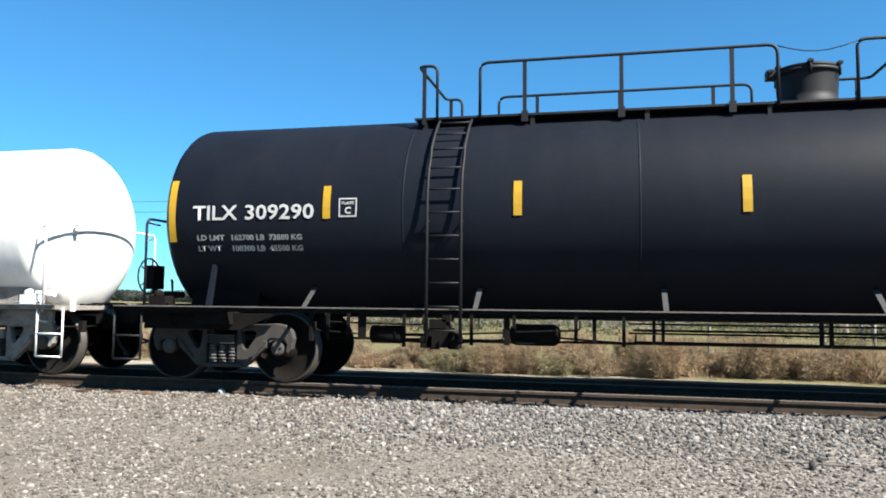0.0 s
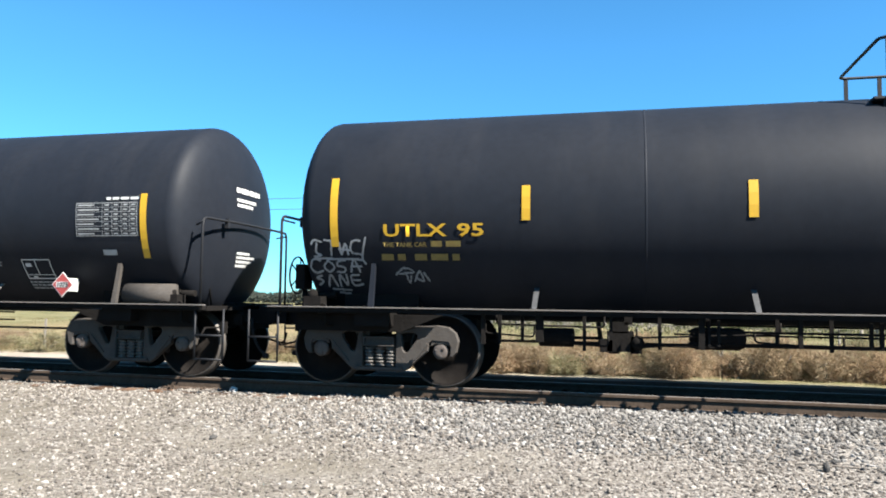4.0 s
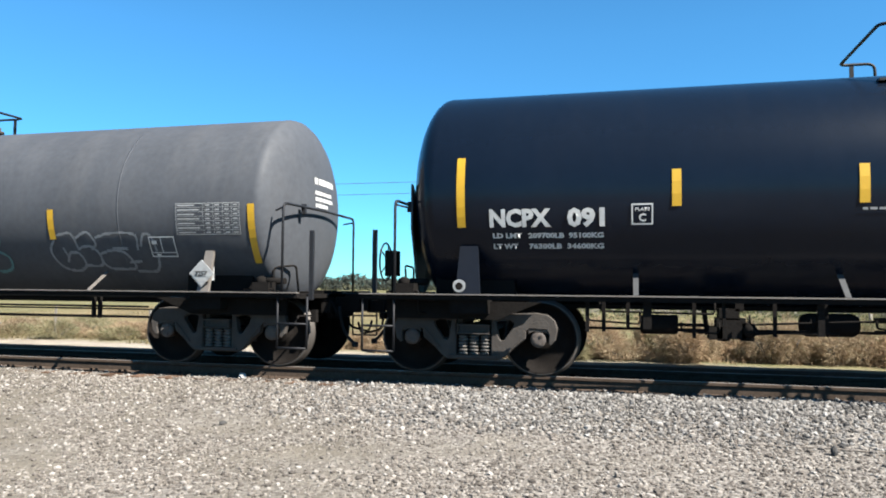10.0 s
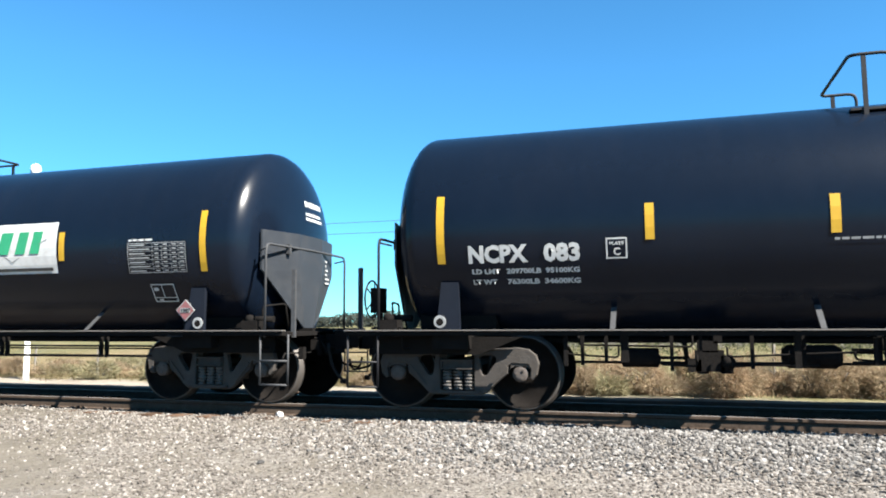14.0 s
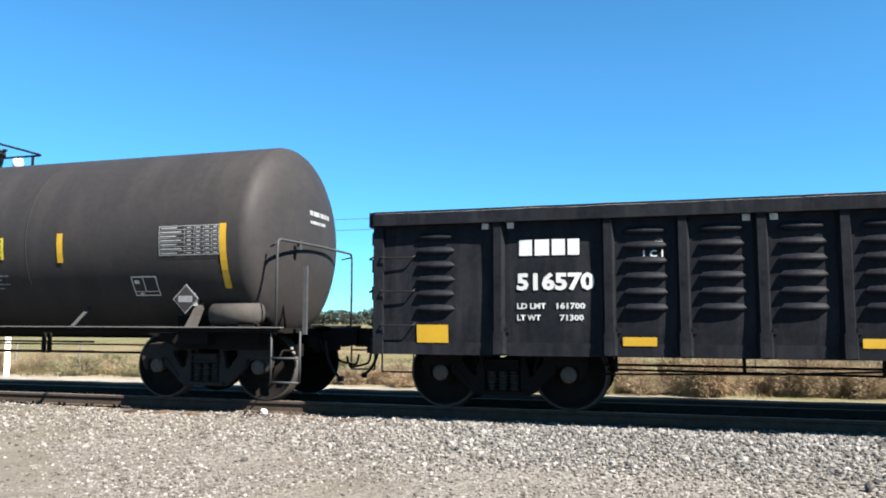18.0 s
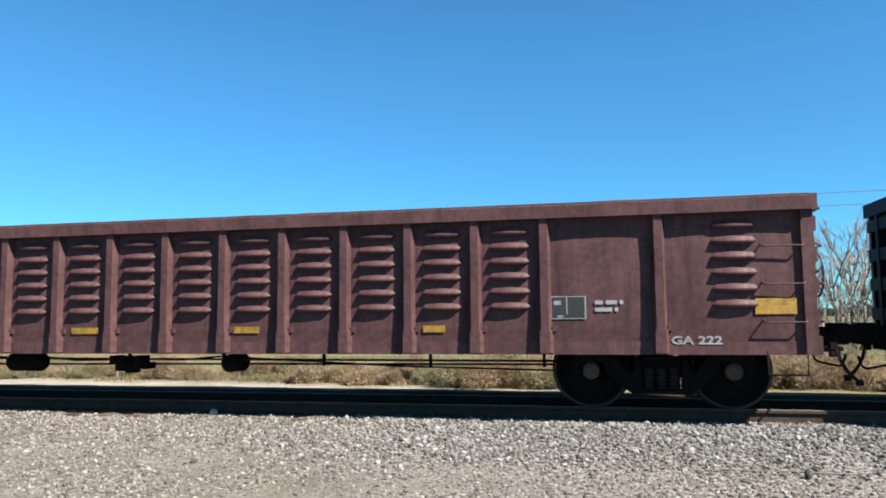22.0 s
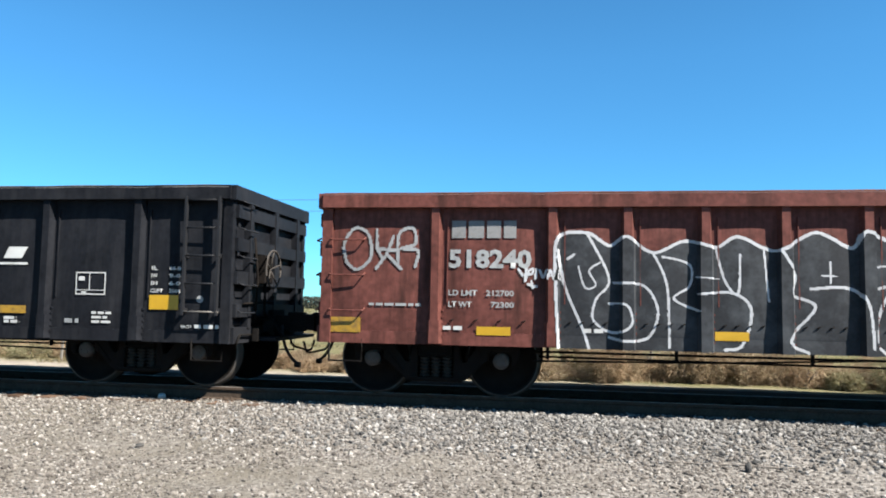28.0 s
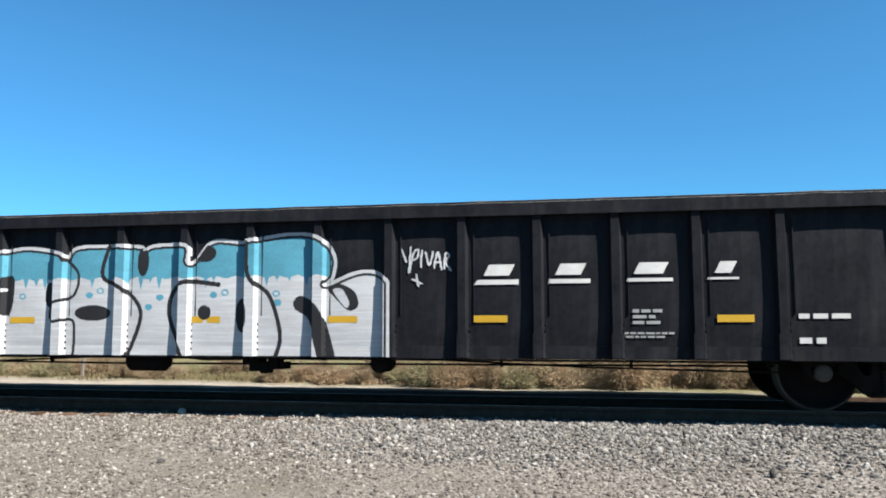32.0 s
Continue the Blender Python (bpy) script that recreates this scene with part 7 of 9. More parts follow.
d, w = rng.normal(0, 1, (300 * n, 3)), rng.normal(0, 1, (300 * n, 3))
d /= np.linalg.norm(d, axis=1)[:, None]
w /= np.linalg.norm(w, axis=1)[:, None]
p = np.stack([c - d * 0.10, c + w * 0.07, c + d * 0.10], 1).reshape(-1, 3)
me = bpy.data.meshes.new("field_bushes")
me.from_pydata(p.tolist(), [], np.arange(300 * n * 3).reshape(-1, 3).tolist())
me.materials.append(BUSH_LEAF)
tagged(new("field_bushes", me), "low green bushes scattered over the field", "bushes", kind="stuff")

# overhead line
POLE = mat("weathered_pole_wood", (0.1376, 0.1118, 0.086), 0.9, var=0.3, scale=4, bump=0.3, bscale=15)
WIRE = mat("dark_wire", (0.043, 0.043, 0.0473), 0.5, var=0.1)
SPAN = [-155, -62, 31, 124]
for x in SPAN:
    pl = thing("utility_pole", "weathered wooden utility pole with a crossarm", "utility pole", "poles of the overhead line", pose(x, 45, 0))
    bm = bmesh.new()
    lathe(bm, [(-0.3, 0.16), (9.2, 0.11), (9.22, 0.0)], 'Z', 12)
    part("pole", bm, POLE, pl)
    bm = bmesh.new()
    box(bm, -0.06, 0.06, -1.1, 1.1, 8.35, 8.47)
    bevel(bm, 0.01)
    part("crossarm", bm, POLE, pl)
for y, z in ((45, 7.55), (45, 8.28)):
    bm = bmesh.new()
    pts = []
    for a, b in zip(SPAN, SPAN[1:]):
        for k in range(12):
            u = k / 12
            pts.append((a + (b - a) * u, y - 0.12, z - 0.35 * 4 * u * (1 - u) + 0.25))
    tube(bm, pts, 0.016, 5)
    tagged(new("wire", mesh_of("wire", bm, WIRE)), "dark overhead wire strung between poles", "wire")

# white mast and stakes behind the track
MAST = mat("white_mast_paint", (0.602, 0.602, 0.5848), 0.6, var=0.12, scale=5, stain=(0.3, 0.27, 0.22), stain_amt=0.4)
ms = thing("signal_mast", "white painted signal mast behind the track", "signal mast", at=pose(-15.3, 14.6, 0.0))
bm = bmesh.new()
lathe(bm, [(-0.1, 0.12), (0.15, 0.12), (0.16, 0.065), (5.35, 0.055), (5.36, 0.0)], 'Z', 16)
part("mast", bm, MAST, ms)
bm = bmesh.new()
box(bm, -0.16, 0.16, -0.10, 0.10, 1.25, 1.65)
bevel(bm, 0.02)
part("junction_box", bm, MAST, ms)
bm = bmesh.new()
lathe(bm, [(5.3, 0.10), (5.5, 0.13), (5.6, 0.11), (5.66, 0.0)], 'Z', 16)
part("head", bm, MAST, ms)
for k, (x, y, h) in enumerate(((-10.9, 15.0, 0.75), (-13.6, 15.1, 0.8), (1.9, 15.6, 0.9), (-16.5, 16.0, 0.8))):
    bm = bmesh.new()
    box(bm, -0.022, 0.022, -0.022, 0.022, -0.1, h)
    bevel(bm, 0.004)
    st = tagged(new("stake", mesh_of("stake", bm, PALE_TWIG)), "thin pale wooden stake in the weeds", "stake", "stakes behind the track")
    st.matrix_basis = pose(x, y, ground_z(x, y), 3 * (k % 2), 2, 20 * k)

# ---- markings and graffiti on the gondolas ----
LIFT, SILL = 0.012, 0.016


YWORN = mat("worn_yellow_reflector", (0.24, 0.135, 0.010), 0.55, var=0.25, scale=6, stain=(0.04, 0.025, 0.015), stain_amt=0.8, stain_scale=(9, 9, 14))


def reflector(side, xs, z0, z1, material=YELLOW):
    for x0, x1 in xs:
        side.bars([(x0, x1, z0, z1)], material, "reflector_strip", lift=SILL, label="yellow reflective strip" if material is YELLOW else "dirt-streaked yellow reflective strip")


def big_mark(side, xs, z, h, lift=LIFT, material=None):
    """The owner's large slanted mark: four plain blocks with a bar under each."""
    for k, (x0, x1) in enumerate(xs):
        bm = bmesh.new()
        sl = h * 0.75
        e0, e1 = x0 + sl * 0.15, x1 - sl * 0.55
        def leaning(a, b, u, v):
            return [(a + sl * 0.68 * u, z + h * u), (b + sl * 0.68 * u, z + h * u), (b + sl * 0.68 * v, z + h * v), (a + sl * 0.68 * v, z + h * v)]
        polys = [leaning(e0 + 0.05, e1 - 0.05, 0.12, 0.84)]
        drop = h * (0.46, 0.42, 0.36, 0.28)[k]
        polys.append([(x0 - sl * 0.30 * (k == 0), z - drop), (x1 - sl * 0.2 * (k == 3), z - drop), (x1 - sl * 0.2 * (k == 3), z - h * 0.14), (x0 + sl * 0.05, z - h * 0.14)])
        for (ax, az), (bx, bz), (cx, cz), (dx, dz) in polys:
            prev = None
            for j in range(9):
                u = j / 8
                cur = [bm.verts.new((px, side.at(pz, lift, px), pz)) for px, pz in ((ax + (bx - ax) * u, az + (bz - az) * u), (dx + (cx - dx) * u, dz + (cz - dz) * u))]
                if prev:
                    bm.faces.new((prev[0], cur[0], cur[1], prev[1]))
                prev = cur
        part("owner_mark", mesh_of("owner_mark", bm, material or WHITE, False), WHITE, side.car, "white slanted blocks of the owner's mark")


def number_block(side, x, z_mark, z_num, number, ld, lt, z_ld, wn=1.0, material=None, h=0.21, owner=True):
    m = material or WHITE
    if owner:
        side.word(x + 0.04, z_mark, h, (wn * 0.17, wn * 0.19, wn * 0.17, wn * 0.15), DIMW if m is GREYW else m, 0.16)
    side.text(number, x, z_num, h * 1.38, m, width=wn, weight=0.012, lift=LIFT)
    side.text("LD LMT", x, z_ld, 0.10, m, width=0.38, weight=0.003, lift=LIFT)
    side.text(ld, x + 0.50, z_ld, 0.10, m, width=0.36, weight=0.003, lift=LIFT)
    side.text("LT WT", x, z_ld - 0.15, 0.10, m, width=0.31, weight=0.003, lift=LIFT)
    side.text(lt, x + 0.56, z_ld - 0.15, 0.10, m, width=0.30, weight=0.003, lift=LIFT)


class Raised(Side):
    """The side of a gondola: its markings follow the bowed sheets between the posts."""

    def __init__(self, car, y, xs, zs):
        self.car, self.y, self.R, self.zc = car, y, None, None
        self.xs, self.zs = xs, zs

    def at(self, z, lift, x=0.0):
        return self.y - max(lift, LIFT) - float(sheet_bow(self.xs, self.zs, x, z))


def sheet_bow(xs, zs, X, Z):
    """The bow of the sheet at any place on a gondola's side."""
    X = np.asarray(X, float)
    k = np.clip(np.searchsorted(xs, X, side='right') - 1, 0, len(xs) - 2)
    a, b = np.asarray(xs)[k], np.asarray(xs)[k + 1]
    return bow((2 * X - a - b) / (b - a), (np.asarray(Z, float) - zs[0]) / (zs[1] - zs[0]))


S = {k: Raised(v[0], v[1].y, v[2], v[3]) for k, v in G.items()}

# black ribbed car
s = S[11]
number_block(s, -7.50, 2.00, 1.56, "516570", "161700", "71300", 1.31)
plate_c(s, -5.89, 1.91, 0.24)
reflector(s, [(-8.87, -8.43)], 0.86, 1.10)
reflector(s, [(-6.16, -5.75), (-3.47, -3.02), (-0.74, -0.31), (1.04, 1.47), (2.80, 3.24), (5.59, 6.01)], 0.84, 0.95)
reflector(s, [(8.39, 8.82)], 0.80, 0.98)
big_mark(s, [(2.91, 3.36), (3.80, 4.24), (4.72, 5.18), (5.62, 6.05)], 1.95, 0.12, 0.075, GREYW)
inspection_box(s, 6.72, 1.28, 0.43, 0.31)
lines(s, 6.77, 2.12, 0.33, 2, 0.04, WHITE)
lines(s, 6.55, 1.64, 0.7, 1, 0.03, WHITE)
s.bars([(6.95, 7.09, 0.88, 0.98)], RED, "red_tag", lift=SILL, label="small red tag")
squares = []
for x in (-7.92, -7.58, -4.67, -4.36, -1.98, -1.69, 1.59, 1.93, 4.32, 4.64, 7.45, 7.78):
    squares.append((x - 0.045, x + 0.045, 2.37, 2.46))
for q in squares:
    s.bars([q], WHITE, "white_tag", lift=LIFT, label="small white tag below the top rail")
lines(s, 4.70, 1.0, 0.45, 2, 0.05, GREYW)
for x in (-9.11, 9.12):
    bm = bmesh.new()
    lathe(bm, [(s.y - 0.004, 0.05), (s.y - 0.012, 0.05)], 'Y', 16, False, (x, 0, 1.21))
    part("round_tag", bm, WHITE, s.car, "round white tag")
PINK = mat("pink_paint_splash", (0.473, 0.1892, 0.172), 0.7, var=0.2)
s.bars([(-1.68, -1.50, 2.49, 2.62)], PINK, "paint_splash", lift=0.115, label="pink splash on the top rail")
s.bars([(-0.075, 0.005, 2.10, 2.43), (-0.06, -0.015, 1.95, 2.10)], DIMW, "pale_run", lift=0.112, label="pale run down a side post")
s.bars([(-0.12, 0.06, 2.47, 2.63)], DIMW, "pale_run", lift=0.115)

# red ribbed car
s = S[12]
number_block(s, -7.47, 1.83, 1.48, "516633", "185400", "77600", 1.17, 1.03)
reflector(s, [(-9.40, -8.98), (8.85, 9.32)], 1.16, 1.35, YWORN)
reflector(s, [(-6.07, -5.69), (-3.36, -2.91), (-0.65, -0.2), (1.97, 2.36), (4.71, 5.01)], 0.96, 1.05, YWORN)
s.bars([(6.41, 6.82, 1.13, 1.40)], BLACKINK, "stencil_ground", lift=0.008, label="black painted ground of a stencil box")
inspection_box(s, 6.39, 1.12, 0.45, 0.29, GREYW)
s.text("GA 222", 7.86, 0.80, 0.14, GREYW, width=0.60, weight=0.004, lift=SILL)
lines(s, 6.95, 1.30, 0.35, 2, 0.05, GREYW)
s.bars([(-8.74, -8.53, 0.77, 0.90)], UNDER, "route_board", lift=SILL, label="dark route board")

# black smooth car with chalk letters
s = S[13]
number_block(s, -7.66, 2.26, 1.83, "518593", "207700", "76300", 1.04, 0.92)
plate_c(s, -4.75, 1.98, 0.26)
reflector(s, [(-9.01, -8.15), (-5.81, -5.44), (-3.05, -2.62), (-0.26, 0.18), (2.62, 3.0), (5.35, 5.82), (8.23, 9.10)], 0.86, 0.97)
big_mark(s, [(2.50, 3.19), (3.40, 4.14), (4.32, 5.06), (5.26, 5.90)], 1.82, 0.25)
lines(s, 4.52, 0.99, 0.28, 2, 0.06, WHITE)
inspection_box(s, 6.92, 0.87, 0.44, 0.28)
lines(s, 7.44, 0.93, 0.20, 2, 0.035, GREYW)
lines(s, 6.24, 0.90, 0.33, 2, 0.03, WHITE)
for k in range(4):
    lines(s, 8.60, 1.66 - 0.075 * k, 0.10, 1, 0.05, WHITE)
    lines(s, 8.76, 1.66 - 0.075 * k, 0.12, 1, 0.05, WHITE)
lines(s, 8.62, 1.22, 0.32, 2, 0.05, GREYW)
s.bars([(8.105, 8.145, 0.83 + 0.065 * k, 0.875 + 0.065 * k) for k in range(4)], GREYW, "upright_writing", lift=LIFT, label="small upright white writing")
s.bars([(-8.88, -8.67, 1.08, 1.21)], UNDER, "small_board", lift=LIFT)
s.bars([(-1.03, -0.86, 2.66, 2.78)], PINK, "paint_splash", lift=0.115, label="pale splash on the top rail")
lines(s, -8.51, 1.13, 0.23, 2, 0.03, GREYW)
lines(s, -8.51, 2.48, 0.62, 2, 0.035, DIMW)
bm = bmesh.new()
lathe(bm, [(s.y - 0.014, 0.045), (s.y - 0.024, 0.045)], 'Y', 16, False, (-9.26, 0, 1.12))
part("round_tag", bm, GREYW, s.car, "round pale tag")

# black car with the outline graffiti
s = S[14]
big_mark(s, [(3.12, 3.74), (4.09, 4.74), (5.08, 5.73), (6.08, 6.60)], 1.72, 0.23)
reflector(s, [(-6.6, -6.15), (-0.77, -0.40), (0.23, 0.56), (3.20, 3.64), (6.14, 6.57)], 0.96, 1.07, YWORN)
reflector(s, [(8.47, 8.91)], 1.05, 1.25)
inspection_box(s, 7.34, 1.24, 0.46, 0.32)
for k, (a, b) in enumerate((("IL", "66-0"), ("IW", "9-0"), ("IH", "6-0"), ("CUFT", "3564"))):
    s.text(a, 8.48, 1.60 - k * 0.105, 0.075, width=0.10 if k < 3 else 0.19, weight=0.002)
    s.text(b, 8.76, 1.60 - k * 0.105, 0.075, width=0.17, weight=0.002)
lines(s, 7.60, 0.97, 0.30, 3, 0.035, WHITE)
s.text("RELEASE ROD", 4.05, 0.66, 0.075, width=0.55, weight=0.002, lift=SILL)
lines(s, 5.1, 0.84, 0.55, 2, 0.025, GREYW)
lines(s, 6.22, 0.82, 0.25, 2, 0.04, WHITE, -1.3)
s.text("518", -7.9, 1.80, 0.28, WHITE, width=0.55, weight=0.012, lift=LIFT)
plate_c(s, -5.68, 1.95, 0.26)
for k, (a, wa, b, xb) in enumerate((("LD LMT", 0.40, "208000", -3.82), ("LT WT", 0.32, "78000", -3.75))):
    s.text(a, -4.81, 1.36 - 0.16 * k, 0.10, WHITE, width=wa, weight=0.003, lift=LIFT)
    s.text(b, xb, 1.36 - 0.16 * k, 0.10, WHITE, width=-3.41 - xb, weight=0.003, lift=LIFT)
lines(s, 7.18, 0.84, 0.22, 1, 0.06, GREYW)
s.text("EACH", 8.95, 0.80, 0.06, WHITE, width=0.15, weight=0.001, lift=LIFT)
lines(s, 9.15, 0.80, 0.36, 1, 0.05, WHITE)
# side ladder at the car's trailing corner
bm = bmesh.new()
box(bm, 9.01, 9.04, -1.56, -1.50, 0.98, 2.62)
for z in (1.05, 1.8, 2.55):
    box(bm, 9.01, 9.04, -1.50, -1.40, z - 0.03, z + 0.03)
lad = part("side_ladder", bm, PIPE, s.car, "narrow black side ladder by the corner")
bm = bmesh.new()
box(bm, 9.50, 9.53, -1.56, -1.50, 0.98, 2.62)
for z in (1.05, 1.8, 2.55):
    box(bm, 9.50, 9.53, -1.50, -1.40, z - 0.03, z + 0.03)
part("stile", bm, PIPE, lad)
for k in range(5):
    bm = bmesh.new()
    tube(bm, [(9.00, -1.53, 1.03 + 0.385 * k), (9.54, -1.53, 1.03 + 0.385 * k)], 0.013, 6)
    part("rung", bm, GALV if k == 0 else PIPE, lad)
bm = bmesh.new()
lathe(bm, [(s.y - 0.014, 0.05), (s.y - 0.024, 0.05)], 'Y', 16, False, (9.22, 0, 1.20))
part("round_tag", bm, GREYW, s.car, "round pale tag")

# red car with two pieces
s = S[15]
number_block(s, -7.94, 2.06, 1.68, "518240", "212700", "72300", 1.31, 1.08, GREYW, 0.23)
reflector(s, [(-9.52, -9.11), (9.01, 9.35)], 0.80, 1.00, YWORN)
reflector(s, [(-7.56, -7.12), (-4.60, -4.20), (-1.80, -1.36), (1.01, 1.45), (3.85, 4.28), (7.19, 7.59)], 0.80, 0.91)
inspection_box(s, 8.30, 1.38, 0.46, 0.33)
for k, (a, b) in enumerate((("", "-8"), ("IW", "9-8"), ("IH", "5-6"))):
    lines(s, 8.31, 2.34 - k * 0.10, 0.07, 1, 0.055, WHITE)
    lines(s, 8.60, 2.34 - k * 0.10, 0.12, 1, 0.055, WHITE)
s.text("CU FT 2267", 8.30, 2.03, 0.085, WHITE, width=0.42, weight=0.002)
lines(s, -9.0, 1.16, 0.7, 1, 0.035, GREYW)
for x in (-9.6, -8.0, -6.2, 6.3, 8.0, 9.3):
    lines(s, x, 0.86, 0.25, 1, 0.05, WHITE)
# round herald as plain shapes: a worn white disc with dark quarters and a ring of short bars
HERALD = mat("worn_white_herald", (0.3612, 0.3547, 0.3354), 0.7, var=0.2, scale=5, stain=(0.20, 0.15, 0.13), stain_amt=0.6, stain_scale=(3.5, 3.5, 3.5))
cx, cz, R0 = 7.25, 1.77, 0.59


def ring_piece(bm, r0, r1, a0, a1, y, m=6):
    prev = None
    for k in range(m + 1):
        a = radians(a0 + (a1 - a0) * k / m)
        cur = [bm.verts.new((cx + r * math.cos(a), s.at(cz + r * math.sin(a), y, cx + r * math.cos(a)), cz + r * math.sin(a))) for r in (r0, r1)]
        if prev:
            bm.faces.new((prev[0], prev[1], cur[1], cur[0]))
        prev = cur


bm = bmesh.new()
for k in range(1, 6):
    ring_piece(bm, R0 * (k - 1) / 5, R0 * k / 5, 0, 360, 0.014, 48)
disc = part("herald", mesh_of("herald", bm, HERALD, True), HERALD, s.car, "large round worn white herald with a cross")
for a in (45, 135, 225, 315):
    bm = bmesh.new()
    ring_piece(bm, 0.14, 0.355, a - 27, a + 27, 0.0185)
    part("herald_quarter", mesh_of("herald_quarter", bm, GON_RED, False), GON_RED, disc)
bm = bmesh.new()
for k in range(21):
    a = 205 - k * 11.5
    ring_piece(bm, 0.425, 0.53 if k % 4 else 0.545, a, a + (2.2, 3.4, 2.6)[k % 3], 0.0185, 1)
    ring_piece(bm, 0.47, 0.49 + 0.012 * (k % 2), a, a + 6, 0.0190, 2)
for k in range(7):
    a = 240 + k * 10
    ring_piece(bm, 0.43, 0.535, a, a + (2.2, 3.4, 2.6)[k % 3], 0.0185, 1)
    ring_piece(bm, 0.45, 0.465, a, a + 5, 0.0190, 2)
part("herald_bars", mesh_of("herald_bars", bm, GON_RED, False), GON_RED, disc, "ring of short dark bars")
s.bars([(cx - 0.34, cx + 0.34, cz - 0.08, cz + 0.09)], HERALD, "herald_band", lift=0.022)
s.bars([(cx - 0.31 + 0.085 * k, cx - 0.31 + 0.085 * k + 0.05, cz - 0.05, cz + 0.04 + 0.03 * (k in (0, 5))) for k in range(8)], GON_RED, "herald_writing", lift=0.027)

# black car with the white and blue piece
s = S[16]
number_block(s, -8.12, 2.10, 1.75, "523278", "185100", "77900", 1.45, 1.10)
plate_c(s, -5.55, 1.90, 0.26)
reflector(s, [(-9.50, -8.80)], 0.78, 0.87)
reflector(s, [(-6.64, -6.23), (-3.75, -3.34), (-0.90, -0.45), (1.11, 1.52), (3.09, 3.53), (6.11, 6.54)], 1.08, 1.17)
big_mark(s, [(3.14, 3.68), (4.06, 4.59), (5.04, 5.60), (6.01, 6.41)], 1.66, 0.20)
lines(s, 5.10, 1.20, 0.36, 3, 0.04, GREYW)
lines(s, 5.0, 0.93, 0.6, 2, 0.025, GREYW)
lines(s, 7.05, 1.12, 0.6, 1, 0.06, WHITE)
lines(s, 7.05, 0.82, 0.3, 1, 0.07, WHITE)
lines(s, -9.2, 0.98, 0.6, 1, 0.035, WHITE)
bm = bmesh.new()
lathe(bm, [(s.y - 0.014, 0.055), (s.y - 0.024, 0.055)], 'Y', 16, False, (-9.26, 0, 1.33))
part("round_tag", bm, GREYW, s.car, "round pale tag")
s.bars([(-8.90, -8.46, 2.33 + 0.035 * k, 2.347 + 0.035 * k) for k in range(4)], GREYW, "vent_slots", label="row of pale slots below the top rail")
bm = bmesh.new()
tube(bm, rounded([(-9.53, -1.40, 2.06), (-9.53, -1.50, 2.02), (-9.53, -1.50, 1.48), (-9.05, -1.50, 1.48), (-9.05, -1.50, 2.02), (-9.05, -1.40, 2.06)], 0.03), 0.013, 6)
tube(bm, [(-9.53, -1.50, 1.98), (-9.05, -1.50, 1.98)], 0.011, 6)
part("step_frame", bm, PIPE, s.car, "square pipe step frame on the side")
s.bars([(-8.10, -8.05, 0.90 + 0.07 * k, 0.95 + 0.07 * k) for k in range(4)], WHITE, "upright_writing", label="small upright white writing", lift=0.03)
s.text("LIFT HERE", -7.98, 0.84, 0.06, WHITE, width=0.36, weight=0.001, lift=SILL)
s.outline(-7.14, -6.72, 0.74, 1.28, 0.012, DIMW, "worn_box")
lines(s, -8.78, 0.80, 0.36, 1, 0.05, GREYW)

# ---- graffiti as thin paint films ----
SPRAY_WHITE = mat("sprayed_white", (0.2858, 0.2901, 0.2987), 0.7, var=0.10, scale=4, stain=(0.40, 0.42, 0.45), stain_amt=0.7, stain_scale=(1.2, 1.2, 26))
SPRAY_TEAL = mat("sprayed_teal", (0.040, 0.165, 0.225), 0.7, var=0.2, scale=3, stain=(0.05, 0.22, 0.30), stain_amt=0.6, stain_scale=(3, 3, 8))
SPRAY_BLACK = mat("sprayed_black", (0.01204, 0.01204, 0.01376), 0.6, var=0.2, scale=3, spec=0.2)
SPRAY_DARK = mat("sprayed_charcoal", (0.0135, 0.0150, 0.0175), 0.7, var=0.35, scale=2.5, stain=(0.09, 0.10, 0.11), stain_amt=0.35, stain_scale=(3, 3, 3), spec=0.2)
SPRAY_CHALK = mat("thin_chalky_spray", (0.129, 0.1354, 0.1419), 0.85, var=0.3, scale=6)
SPRAY_SEA = mat("thin_green_spray", (0.05482, 0.1225, 0.1225), 0.85, var=0.3, scale=6)
SPRAY_PALE = mat("faded_pale_spray", (0.1625, 0.1671, 0.1716), 0.8, var=0.3, scale=6)
FILMS = [SPRAY_WHITE, SPRAY_TEAL, SPRAY_BLACK, SPRAY_DARK, SPRAY_CHALK, SPRAY_SEA, SPRAY_PALE]
W_, T_, B_, D_, C_, S_, P_ = 1, 2, 3, 4, 5, 6, 7


def curve(pts, n=8, closed=False):
    """A smooth line through a few points."""
    P = [np.array(p, float) for p in pts]
    P = [P[-1]] + P + [P[0], P[1]] if closed else [P[0]] + P + [P[-1]]
    out = []
    for a, b, c, d in zip(P, P[1:], P[2:], P[3:]):
        for k in range(n):
            u = k / n
            out.append(0.5 * (2 * b + (c - a) * u + (2 * a - 5 * b + 4 * c - d) * u * u + (3 * b - a - 3 * c + d) * u ** 3))
    if not closed:
        out.append(P[-2])
    return np.array(out)


def dist(X, Z, line):
    d = np.full(X.shape, 1e9)
    for (x0, z0), (x1, z1) in zip(line, line[1:]):
        dx, dz = x1 - x0, z1 - z0
        u = np.clip(((X - x0) * dx + (Z - z0) * dz) / (dx * dx + dz * dz + 1e-12), 0, 1)
        d = np.minimum(d, np.hypot(X - x0 - u * dx, Z - z0 - u * dz))
    return d


